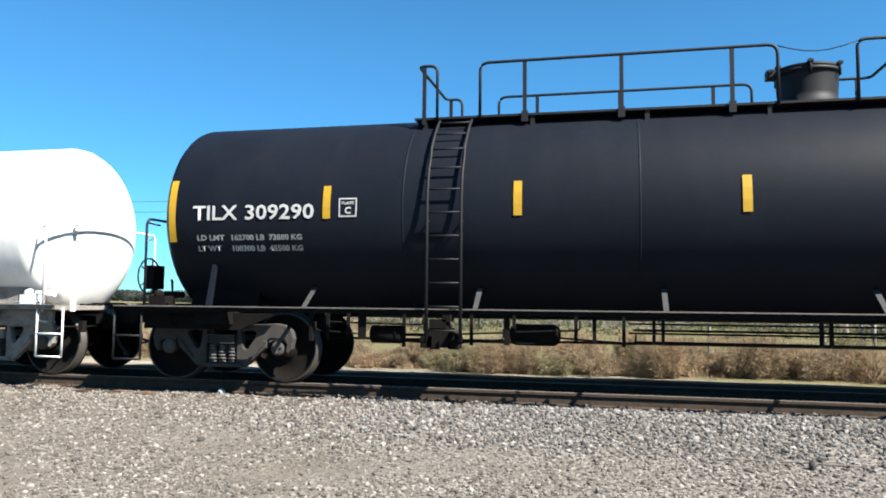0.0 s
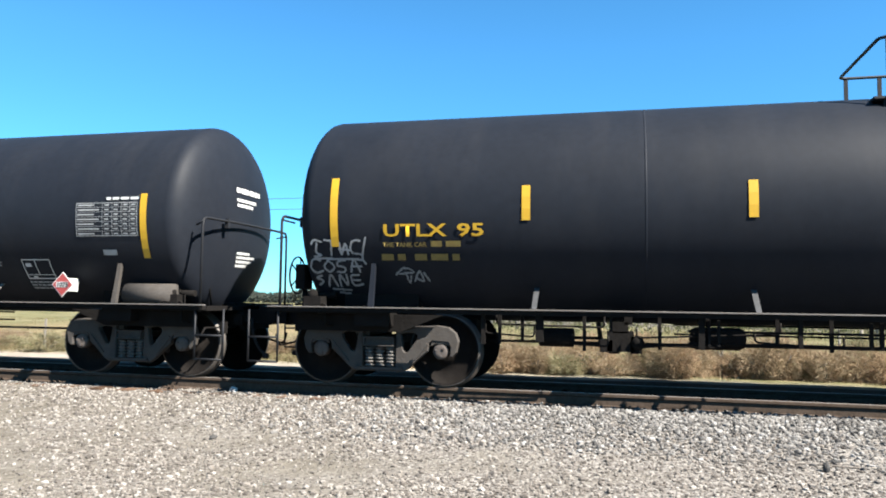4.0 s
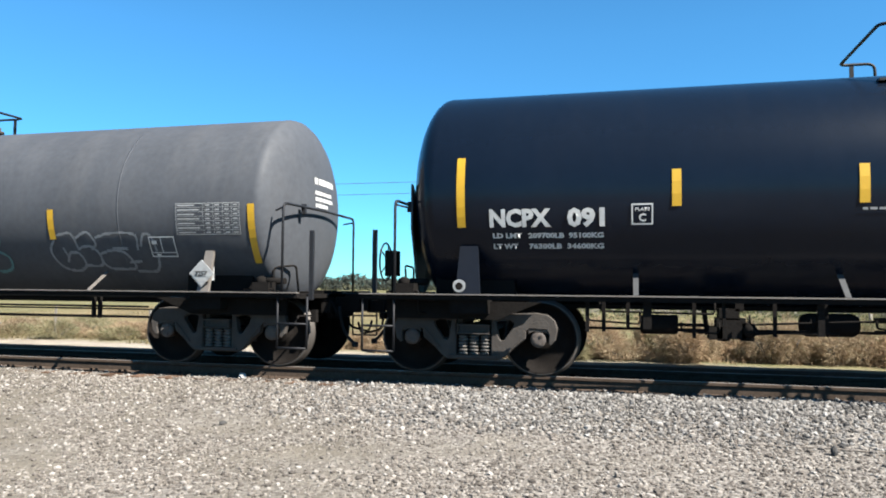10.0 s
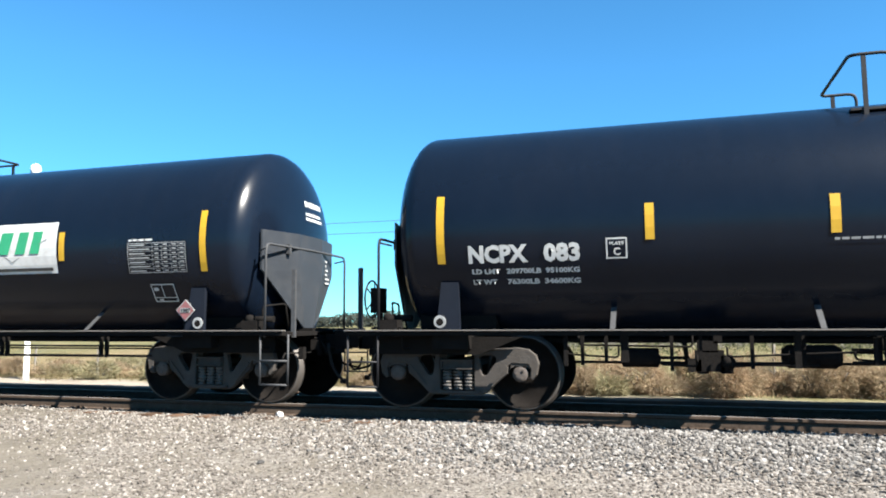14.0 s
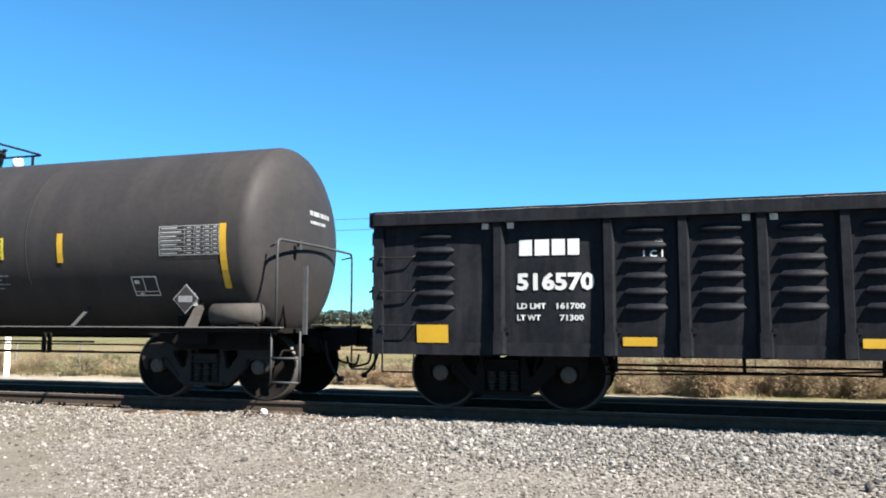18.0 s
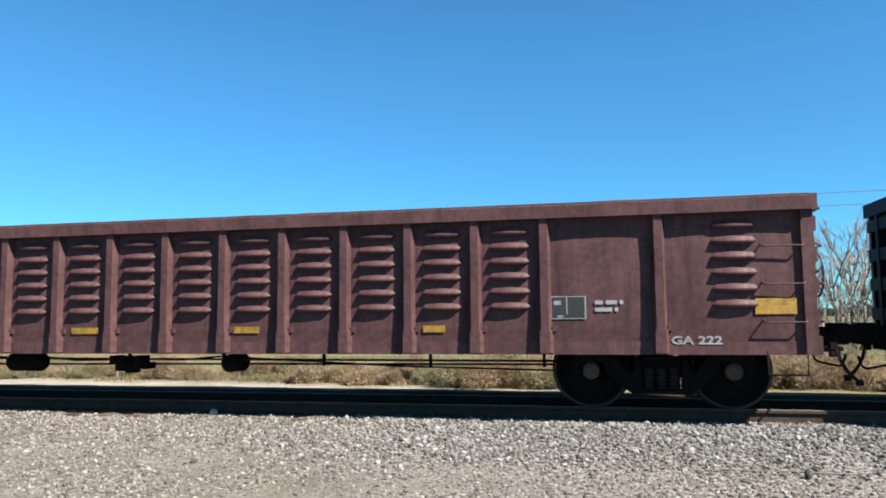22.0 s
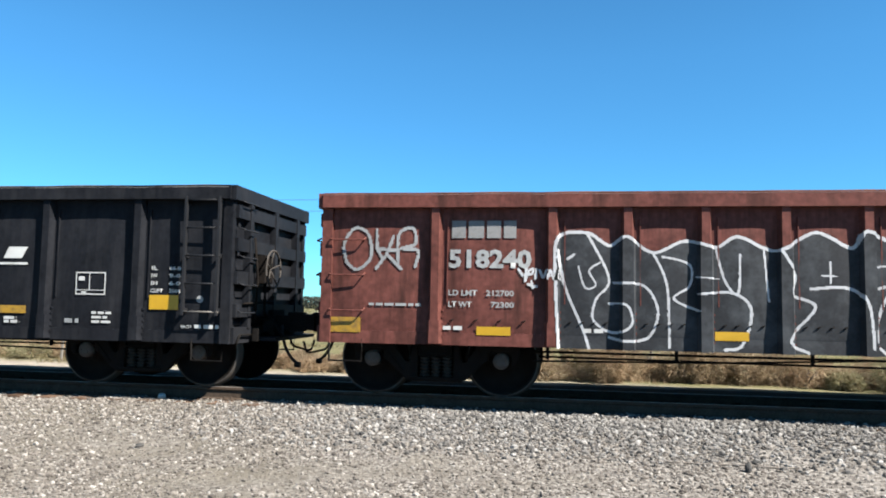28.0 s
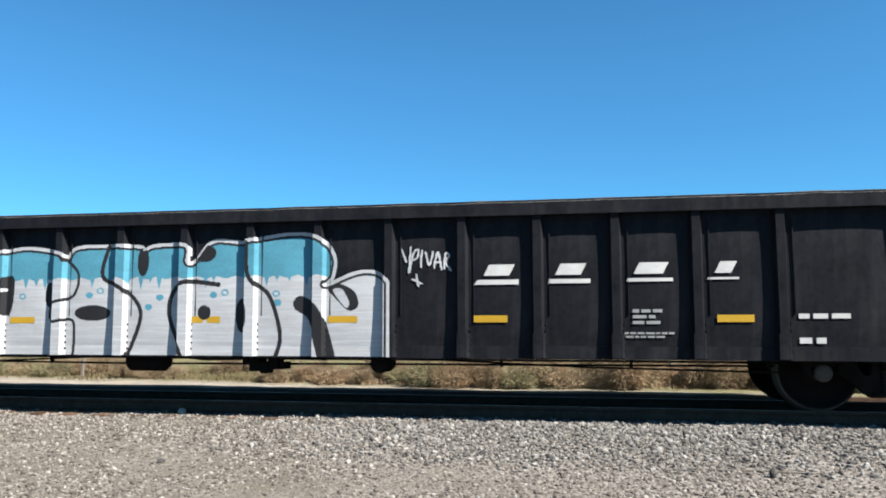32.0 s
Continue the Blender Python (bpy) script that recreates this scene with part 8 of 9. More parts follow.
def within(X, Z, poly):
    c = np.zeros(X.shape, bool)
    for (x0, z0), (x1, z1) in zip(poly, np.roll(poly, -1, 0)):
        hit = ((z0 > Z) != (z1 > Z)) & (X < (x1 - x0) * (Z - z0) / (z1 - z0 + 1e-12) + x0)
        c ^= hit
    return c


def film(name, label, car, depth, x0, x1, z0, z1, paint, breaks=(), cell=0.011):
    """A coat of spray paint on a car's side. paint(X, Z) gives the colour number of each cell, 0 for none; depth(x, z) is how far out the surface lies."""
    xs = np.unique(np.round(np.concatenate([np.arange(x0, x1, cell), [b for b in breaks if x0 < b < x1]]), 4))
    zs = np.arange(z0, z1 + cell / 2, cell)
    xc, zc = (xs[1:] + xs[:-1]) / 2, (zs[1:] + zs[:-1]) / 2
    X, Z = np.meshgrid(xc, zc)
    idx = paint(X, Z)
    VX, VZ = np.meshgrid(xs, zs)
    V = np.stack([VX, -depth(VX, VZ), VZ], -1).reshape(-1, 3)
    n = len(xs)
    j, i = np.nonzero(idx)
    q = np.stack([j * n + i, j * n + i + 1, (j + 1) * n + i + 1, (j + 1) * n + i], 1)
    used, inv = np.unique(q, return_inverse=True)
    me = bpy.data.meshes.new(name)
    me.from_pydata(V[used].tolist(), [], inv.reshape(-1, 4).tolist())
    for m in FILMS:
        me.materials.append(m)
    me.polygons.foreach_set("material_index", (idx[j, i] - 1).astype(int))
    part(name, me, None, car, label)


def gon_depth(side):
    """How far out the side of a gondola lies: bowed sheets, with posts standing proud."""
    def depth(X, Z):
        d = 1.40 + 0.0115 + sheet_bow(side.xs, side.zs, X, Z)
        for p in side.xs[1:-1]:
            a = np.abs(X - p)
            d = np.maximum(d, 1.403 + 0.107 * np.clip((0.103 - a) / 0.035, 0, 1))
        return d
    return depth


def breaks_of(posts):
    return [p + k for p in posts for k in (-0.103, -0.068, 0.068, 0.103)]


def post_map(marks, posts):
    return lambda c: np.interp(c, marks, posts)


def spray(d, w, soft=0.5):
    """Cells that a stroke of half width w covers, thinning at its edge."""
    k = np.arange(d.size).reshape(d.shape)
    return d < w * (1 - soft * 0.25 + soft * 0.3 * np.sin(k * 0.013) * np.sin(k * 0.00071))


# the white and blue piece; drawn on a sheet whose posts lie at the marks below
U = post_map([152, 325, 500, 683, 873, 1073, 1278, 1495], [-4.91, -3.93, -2.94, -1.96, -0.98, 0.0, 0.98, 1.96])
def V16(y):
    return 0.63 + (378 - np.asarray(y, float)) / 196


def L16(pts, closed=False):
    a = curve(pts, 8, closed)
    return np.stack([U(a[:, 0]), V16(a[:, 1])], 1)


def paint16(X, Z):
    body = L16([(170, 384), (172, 300), (207, 208), (254, 172), (284, 168), (284, 120), (310, 92), (400, 76), (500, 92), (516, 106), (545, 78), (640, 74), (735, 78), (745, 90), (780, 76), (878, 78), (884, 124), (905, 116),
                (955, 68), (1045, 72), (1075, 66), (1200, 52), (1282, 66), (1326, 115), (1322, 168), (1302, 190), (1400, 158), (1470, 166), (1540, 232), (1560, 300), (1548, 384)])
    inside = within(X, Z, body)
    idx = np.where(inside, np.where(Z > V16(166) + 0.015 * np.sin(X * 21), T_, W_), 0)
    edge = dist(X, Z, body)
    idx[(edge < 0.058) & inside] = B_
    idx[(edge < 0.024)] = W_
    for pts, w in (([(500, 100), (552, 150), (540, 212), (480, 236), (478, 284), (540, 285), (540, 384)], 0.022), ([(640, 76), (626, 160), (690, 196), (742, 265), (700, 384)], 0.030),
                   ([(975, 186), (860, 182), (826, 262), (872, 384)], 0.032), ([(1062, 74), (1070, 166), (1130, 220), (1162, 320), (1146, 384)], 0.030)):
        idx[(dist(X, Z, L16(pts)) < w) & (inside | (edge < 0.05))] = B_
    for cx, cy, rx, ry in ((598, 262, 56, 22), (932, 262, 20, 20), (1046, 270, 18, 46), (470, 210, 14, 36), (745, 120, 18, 40), (930, 100, 34, 24)):
        e = ((X - U(cx)) / (rx / 196)) ** 2 + ((Z - V16(cy)) / (ry / 196)) ** 2
        idx[(e < 1) & inside] = B_
    moon = np.vstack([L16([(170, 384), (172, 300), (207, 208), (254, 172), (327, 166)]), L16([(346, 191), (274, 186), (226, 226), (207, 298), (226, 384)])])
    idx[within(X, Z, moon) & inside & (edge > 0.030)] = B_
    idx[within(X, Z, L16([(318, 205), (346, 196), (330, 165), (364, 160), (362, 243), (345, 268), (318, 250), (308, 225)], True))] = B_
    idx[(dist(X, Z, L16([(1225, 240), (1260, 262), (1282, 310), (1305, 384)])) < 0.11) & inside] = B_
    leaf = within(X, Z, L16([(1306, 200), (1345, 188), (1390, 210), (1400, 245), (1370, 258), (1330, 226)], True))
    idx[leaf] = B_
    idx[within(X, Z, L16([(1322, 205), (1350, 202), (1372, 236), (1360, 250)], True))] = W_
    for x in (400, 430, 455, 595, 700, 740, 768, 795, 935, 960, 1120, 1152, 1190, 1240):
        tri = np.array([(U(x - 9), V16(160)), (U(x + 9), V16(160)), (U(x), V16(178 + (x * 7) % 24))])
        idx[within(X, Z, tri) & (idx == W_)] = T_
    for cx, cy in ((392, 214), (588, 212), (765, 246), (798, 220), (960, 214), (995, 208), (1150, 212), (1155, 236), (620, 200)):
        e = np.hypot((X - U(cx)) * 0.8, Z - V16(cy))
        idx[(e < 0.045) & (e > 0.026 * ((cx % 3) > 0)) & (idx == W_)] = T_
    return idx


film("graffiti", "large white and blue graffiti with black outlines", S[16].car, gon_depth(S[16]), -4.95, 2.40, 0.63, 2.34, paint16, breaks_of(P14))
TAG = [((0.30, 0.80), (0.42, 0.55)), ((0.55, 0.85), (0.50, 0.30), (0.62, 0.72), (0.75, 0.80), (0.72, 0.62), (0.60, 0.58)), ((0.85, 0.78), (0.82, 0.42)), ((0.95, 0.75), (1.05, 0.45), (1.15, 0.75)),
       ((1.18, 0.40), (1.28, 0.74), (1.38, 0.36)), ((1.2, 0.52), (1.36, 0.52)), ((1.45, 0.38), (1.48, 0.70), (1.58, 0.66), (1.48, 0.52), (1.62, 0.34)), ((0.6, 0.15), (0.85, 0.05)), ((0.7, 0.25), (0.75, 0.0))]


def tag_film(car, depth, x, z, w, h, strokes, colour, width, label, brk=(), cell=0.012):
    def paint(X, Z):
        idx = np.zeros(X.shape, int)
        for st in strokes:
            line = curve([(x + a * w, z + b * h) for a, b in st], 5)
            near = (X > line[:, 0].min() - 0.1) & (X < line[:, 0].max() + 0.1)
            d = np.full(X.shape, 9.0)
            d[near] = dist(X[near], Z[near], line)
            idx[spray(d, width, 0.3)] = colour
        return idx
    xs = [a for st in strokes for a, b in st]
    zs = [b for st in strokes for a, b in st]
    film("graffiti_tag", label, car, depth, x + min(xs) * w - 0.06, x + max(xs) * w + 0.06, z + min(zs) * h - 0.06, z + max(zs) * h + 0.06, paint, brk, cell)


tag_film(S[16].car, gon_depth(S[16]), 1.98, 1.56, 0.50, 0.60, TAG, W_, 0.014, "white scrawled tag", breaks_of(P14))

# first piece on the red car
U1 = post_map([170, 342, 515, 698, 885, 1083, 1285, 1498], [-6.59, -5.65, -4.71, -3.77, -2.83, -1.88, -0.94, 0.0])


def L15(pts, closed=False, U_=U1, z_b=0.66, tilt=0.03, y_b=345):
    a = curve(pts, 8, closed)
    return np.stack([U_(a[:, 0]), z_b + (y_b + (a[:, 0] - 170) * tilt - a[:, 1]) / 190], 1)


def paint15a(X, Z):
    body = L15([(185, 350), (178, 200), (182, 80), (250, 68), (300, 100), (340, 80), (400, 120), (470, 94), (540, 110), (590, 86), (650, 115), (690, 120), (770, 82), (850, 120), (880, 84), (950, 110), (1010, 90),
                (1020, 150), (1060, 190), (1085, 270), (1090, 380)])
    inside = within(X, Z, body)
    idx = np.where(inside, D_, 0)
    edge = dist(X, Z, body)
    idx[spray(edge, 0.023, 0.5)] = W_
    for pts, w in (([(182, 110), (200, 200), (240, 300), (255, 350)], .035), ([(250, 70), (300, 180), (270, 230), (265, 280), (310, 310), (350, 290), (340, 245), (300, 240)], .03), ([(310, 190), (380, 200), (410, 260), (390, 320), (340, 330), (300, 320)], .032),
                   ([(400, 122), (430, 200), (435, 345)], .030), ([(420, 130), (480, 150), (480, 200), (445, 230), (500, 260)], .028), ([(540, 112), (560, 190), (590, 220), (595, 130)], .028), ([(500, 220), (580, 220), (620, 260), (600, 340), (560, 352)], .030),
                   ([(650, 120), (660, 240)], .022), ([(690, 125), (720, 180), (715, 225), (765, 255), (705, 330), (750, 360)], .03), ([(755, 212), (840, 212), (880, 250), (890, 350)], .030), ([(800, 150), (800, 200)], .014), ([(780, 182), (815, 184)], .014),
                   ([(905, 165), (1005, 158)], .022), ([(905, 215), (940, 212), (915, 260), (900, 330), (930, 368)], .030), ([(935, 240), (990, 215), (1050, 225), (1080, 280), (1070, 370)], .034), ([(940, 255), (930, 330), (980, 365)], .02),
                   ([(230, 150), (245, 200), (270, 195), (255, 160), (280, 140)], .022), ([(205, 130), (220, 120)], .03), ([(960, 265), (985, 320)], .016), ([(1000, 250), (1010, 300), (1040, 280)], .016), ([(1000, 320), (1025, 345)], .016), ([(495, 180), (545, 185)], .018)):
        idx[spray(dist(X, Z, L15(pts)), w * 0.62, 0.6) & (inside | (edge < 0.06))] = W_
    return idx


film("graffiti", "charcoal graffiti with white outlines", S[15].car, gon_depth(S[15]), -6.60, -1.80, 0.655, 2.26, paint15a, breaks_of(P15))
U2 = post_map([162, 329, 508, 689, 877, 1074, 1277, 1487], [-1.88, -0.94, 0.0, 0.94, 1.88, 2.82, 3.77, 4.71])


def L2(pts, closed=False):
    return L15(pts, closed, U2, 0.66, -0.022, 381)


def paint15b(X, Z):
    ring = L2([(600, 70), (520, 92), (462, 160), (445, 230), (470, 310), (530, 365), (620, 378), (700, 370), (735, 250), (735, 170), (690, 105)], True)
    word = L2([(690, 378), (735, 220), (692, 105), (790, 66), (830, 80), (880, 64), (960, 58), (1004, 80), (1060, 80), (1120, 52), (1180, 60), (1196, 140), (1215, 165), (1280, 156), (1350, 200), (1392, 280), (1396, 384)])
    a, b = within(X, Z, ring), within(X, Z, word)
    idx = np.where(a | b, D_, 0)
    idx[within(X, Z, L2([(470, 120), (440, 220), (470, 320), (540, 372), (500, 330), (462, 230), (485, 130)], True))] = W_
    de = np.minimum(dist(X, Z, np.vstack([ring, ring[:1]])), dist(X, Z, word))
    idx[spray(de, 0.020, 0.5)] = W_
    for pts, w in (([(500, 92), (440, 170), (438, 260), (480, 340), (560, 378)], .034), ([(735, 165), (765, 160), (735, 250), (708, 366)], .034), ([(700, 104), (800, 80)], .05), ([(835, 148), (870, 220), (900, 300), (912, 355), (860, 350)], .024), ([(880, 70), (840, 150)], .024),
                   ([(940, 150), (1000, 130), (1004, 82)], .024), ([(940, 150), (1040, 160), (1045, 200), (985, 225)], .022), ([(940, 190), (955, 300), (968, 372), (920, 372)], .030), ([(1010, 84), (1090, 70), (1095, 200), (1100, 372), (1060, 366)], .034), ([(1170, 66), (1172, 160)], .022),
                   ([(1115, 155), (1150, 138), (1195, 150), (1190, 185), (1150, 200)], .024), ([(935, 95), (940, 120)], .022)):
        idx[spray(dist(X, Z, L2(pts)), w * 0.62, 0.6)] = W_
    for t3 in ([(650, 195), (665, 245), (632, 238)], [(1135, 195), (1170, 190), (1148, 275)]):
        idx[within(X, Z, np.stack([U2([p[0] for p in t3]), 0.66 + (375 - np.array([p[1] for p in t3], float)) / 190], 1))] = W_
    return idx


film("graffiti", "charcoal graffiti with a large round letter and white outlines", S[15].car, gon_depth(S[15]), -0.60, 4.32, 0.655, 2.42, paint15b, breaks_of(P15))
SCRAWL = [[(848, 160), (880, 142), (908, 124)], [(888, 90), (912, 120), (905, 100)], [(872, 152), (892, 146)], [(884, 150), (890, 178)], [(900, 172), (905, 140), (914, 160), (924, 136), (932, 165)], [(945, 160), (938, 138), (958, 134)], [(941, 149), (955, 147)], [(945, 162), (962, 158)],
          [(985, 112), (978, 160)], [(976, 172), (977, 176)], [(870, 200), (878, 180), (890, 205), (900, 178)], [(908, 208), (914, 180), (930, 186), (912, 200)], [(940, 208), (944, 184), (962, 186), (944, 198), (968, 206)], [(990, 195), (985, 215)],
          [(895, 222), (915, 222), (898, 244), (920, 242)], [(948, 232), (932, 236), (945, 250), (926, 258)], [(920, 262), (945, 262)], [(955, 270), (970, 248), (1000, 252), (1008, 278), (985, 294), (958, 284), (955, 270)]]
tag_film(S[15].car, gon_depth(S[15]), 0, 0, 1, 1, [[(3.77 + (a - 825) * 0.00392, 0.66 + (482 - 0.02 * (a - 825) - b) / 232) for a, b in st] for st in SCRAWL], W_, 0.017, "white scrawled tag", breaks_of(P15), 0.010)
WORDS = [[(720, 335), (745, 328)], [(732, 332), (738, 362)], [(752, 330), (754, 358)], [(754, 345), (768, 342)], [(768, 328), (770, 355)], [(792, 322), (780, 326), (783, 352), (797, 348)], [(782, 338), (793, 336)], [(712, 372), (716, 402), (730, 400), (728, 370)], [(742, 412), (740, 372), (756, 376), (742, 392)],
         [(790, 366), (768, 376), (786, 392), (762, 404)], [(755, 400), (760, 434)], [(772, 410), (770, 432), (784, 428), (772, 418)], [(700, 345), (708, 352)], [(690, 352), (698, 360)], [(700, 405), (708, 402)], [(704, 418), (712, 415)], [(728, 425), (745, 424)]]
tag_film(S[15].car, gon_depth(S[15]), 0, 0, 1, 1, [[(-1.88 + (a - 830) * 0.00492, 0.66 + (462 - 0.02 * (830 - a) - b) / 205) for a, b in st] for st in WORDS], W_, 0.013, "white scrawled words inside the piece", breaks_of(P15), 0.009)
BUBBLE = [((0.05, 0.2), (0.0, 0.6), (0.2, 0.95), (0.45, 0.8), (0.5, 0.3), (0.25, 0.02), (0.05, 0.2)), ((0.6, 0.9), (0.62, 0.5), (0.75, 0.3), (0.9, 0.75)), ((0.6, 0.5), (0.95, 0.45)), ((0.75, 0.3), (0.6, 0.05)), ((0.8, 0.35), (1.05, 0.05)),
          ((1.0, 0.1), (1.0, 0.8), (1.25, 0.95), (1.3, 0.6), (1.05, 0.5), (1.35, 0.45), (1.3, 0.1))]
tag_film(S[15].car, gon_depth(S[15]), -9.36, 1.62, 0.75, 0.60, BUBBLE, P_, 0.022, "faded white bubble tag", breaks_of(P15), 0.015)
tag_film(S[15].car, gon_depth(S[15]), -7.15, 1.42, 0.42, 0.30, TAG, W_, 0.018, "white scrawled tag over the numbers", breaks_of(P15))

ARROW = [((0.55, 1.0), (0.40, 0.80), (0.32, 0.55), (0.30, 0.35)), ((0.55, 1.0), (0.70, 0.92), (0.80, 0.70), (0.88, 0.48)), ((0.35, 0.58), (0.60, 0.70), (0.88, 0.50)), ((0.45, 0.85), (0.58, 0.50), (0.62, 0.60)),
         ((0.78, 0.38), (0.45, 0.30), (0.20, 0.24), (0.12, 0.05)), ((0.30, 0.15), (0.36, 0.02)), ((0.45, 0.16), (0.44, 0.0), (0.60, 0.05), (0.46, 0.08))]
CHALKED = {"F": [((0.10, 0.0), (0.22, 1.0)), ((0.16, 0.95), (0.85, 1.02)), ((-0.05, 0.46), (0.66, 0.56))], "L": [((0.25, 1.0), (0.12, 0.02)), ((0.05, 0.04), (0.80, 0.0))]}
for x, ch in ((-4.92, "F"), (-3.98, "F"), (-3.02, "L"), (-2.10, "F"), (-1.22, "F"), (-0.24, "L")):
    tag_film(S[13].car, gon_depth(S[13]), x + 0.03, 1.16, 0.32, 0.40, CHALKED[ch], C_, 0.013, "thin chalk letter", (), 0.010)
tag_film(S[13].car, gon_depth(S[13]), -8.64, 1.34, 0.26, 0.56, ARROW, C_, 0.010, "thin chalk scrawl", (), 0.010)
LOOP = [((0.5, 1.0), (0.2, 0.75), (0.3, 0.3), (0.5, 0.0), (0.75, 0.35), (0.85, 0.75), (0.5, 1.0)), ((0.5, 0.9), (0.4, 0.5), (0.6, 0.3), (0.65, 0.8), (0.5, 0.9))]
tag_film(S[13].car, gon_depth(S[13]), 0.75, 1.30, 0.22, 0.34, LOOP, C_, 0.010, "thin chalk loop", (), 0.010)

# outline piece on the black car
U3 = post_map([-146, 22, 190, 355, 530, 713, 903], [-2.94, -1.96, -0.98, 0.0, 0.98, 1.96, 2.94])


def L3(pts, closed=False):
    a = curve(pts, 8, closed)
    return np.stack([U3(a[:, 0]), 0.60 + (420 - a[:, 1]) / 191], 1)


def paint14(X, Z):
    idx = np.zeros(X.shape, int)
    for pts in ([(-120, 180), (-20, 170), (60, 165), (130, 205), (155, 270), (110, 320), (30, 365), (-60, 375), (-110, 380), (-120, 180)], [(-50, 240), (30, 240), (80, 265), (40, 300), (-40, 325), (-50, 240)],
                [(150, 190), (205, 160), (265, 170), (310, 215), (325, 270), (290, 340), (225, 380), (165, 365), (125, 315)], [(165, 290), (190, 258), (225, 262), (235, 290), (210, 325), (175, 318), (165, 290)],
                [(290, 392), (325, 330), (330, 260), (312, 175), (380, 150), (490, 205), (500, 240), (430, 265), (350, 240), (325, 275), (420, 262), (340, 320), (500, 310), (510, 290)], [(290, 392), (325, 405), (520, 385), (540, 392)],
                [(525, 310), (510, 200), (550, 165), (640, 155), (680, 195), (655, 250), (620, 275), (720, 295), (800, 330), (806, 372), (740, 360), (640, 375), (600, 330), (575, 280), (580, 375), (530, 390), (525, 310)],
                [(568, 205), (600, 200), (618, 225), (595, 255), (570, 250), (562, 215)], [(740, 190), (770, 172), (800, 190), (800, 240), (775, 270), (742, 255), (738, 210)], [(820, 200), (838, 180), (842, 210), (824, 222)], [(842, 225), (860, 222), (850, 245), (840, 235)], [(850, 250), (872, 240), (868, 270), (850, 268)]):
        idx[spray(dist(X, Z, L3(pts)), 0.024, 0.4)] = C_
    return idx


film("graffiti", "chalky outline graffiti", S[14].car, gon_depth(S[14]), -2.90, 2.86, 0.64, 2.10, paint14, breaks_of(P14))

# chalky pieces on the grey tank car
GR, GZ = 1.46, 2.36


def tank_depth(X, Z):
    return np.sqrt((GR + 0.010) ** 2 - (Z - GZ) ** 2)


def Q1(pts):
    a = curve(pts, 8)
    return np.stack([-3.86 + (a[:, 0] - 377) * 0.00526, 1.05 + (395 - a[:, 1]) / 216], 1)


def Q2(pts):
    a = curve(pts, 8)
    return np.stack([0.94 + (a[:, 0] - 310) * 0.00417, 1.05 + (395 - a[:, 1]) / 240], 1)


def strokes_paint(rows):
    def paint(X, Z):
        idx = np.zeros(X.shape, int)
        for line, w, colour in rows:
            idx[spray(dist(X, Z, line), w, 0.8)] = colour
        return idx
    return paint


rows = [(Q1(p), 0.026, C_) for p in ([(470, 180), (430, 230), (435, 300), (520, 350), (540, 360)], [(455, 180), (500, 175), (560, 185)], [(470, 185), (500, 260), (540, 325)], [(520, 185), (530, 260), (540, 330)], [(560, 190), (570, 250), (600, 300), (605, 350)], [(560, 200), (620, 190), (620, 250), (640, 320)],
                                     [(625, 200), (680, 185), (680, 250)], [(690, 200), (720, 180), (715, 250)], [(750, 180), (800, 180), (810, 220), (830, 250)], [(715, 250), (745, 235), (765, 265), (745, 290)], [(650, 310), (690, 280), (715, 290)], [(690, 300), (740, 310), (750, 360)], [(785, 320), (810, 270), (850, 270), (880, 320), (905, 350)],
                                     [(820, 175), (830, 240), (860, 240)], [(825, 170), (890, 230), (940, 275)], [(850, 300), (900, 300)], [(905, 275), (925, 310)], [(540, 360), (600, 355), (690, 360), (800, 365), (900, 355), (940, 330)], [(780, 310), (830, 320), (830, 360)])]
film("graffiti", "thin chalky outline graffiti", GREY_SIDE.car, tank_depth, -3.70, -0.80, 1.12, 2.15, strokes_paint(rows))
rows = [(Q2(p), 0.026, S_) for p in ([(200, 150), (140, 180), (120, 230), (150, 260), (200, 230)], [(130, 280), (170, 250), (210, 270), (240, 320), (160, 330), (130, 280)], [(180, 235), (240, 220), (280, 270), (260, 320)], [(235, 180), (270, 140), (320, 160), (330, 200)], [(330, 160), (370, 140), (400, 180), (395, 240)], [(400, 180), (440, 130), (480, 180), (480, 250)],
                                     [(290, 270), (330, 240), (370, 270), (350, 320), (300, 320), (290, 270)], [(390, 240), (440, 240), (430, 280), (460, 330), (380, 330)], [(490, 160), (540, 150), (530, 200), (490, 205)], [(540, 140), (610, 140), (620, 190)], [(520, 205), (570, 240), (580, 290)], [(570, 210), (650, 205), (630, 240)],
                                     [(580, 290), (620, 250), (670, 270), (660, 310), (600, 325), (565, 300)], [(330, 230), (350, 205), (380, 230)], [(440, 190), (460, 300)], [(540, 190), (545, 160)])]
rows += [(Q2(p), 0.022, C_) for p in ([(230, 185), (260, 155), (300, 150)], [(330, 150), (380, 150)], [(410, 150), (440, 135), (470, 150)], [(490, 165), (540, 155)], [(140, 260), (200, 250)])]
film("graffiti", "thin sea-green outline graffiti", GREY_SIDE.car, tank_depth, 0.02, 2.52, 1.25, 2.20, strokes_paint(rows))
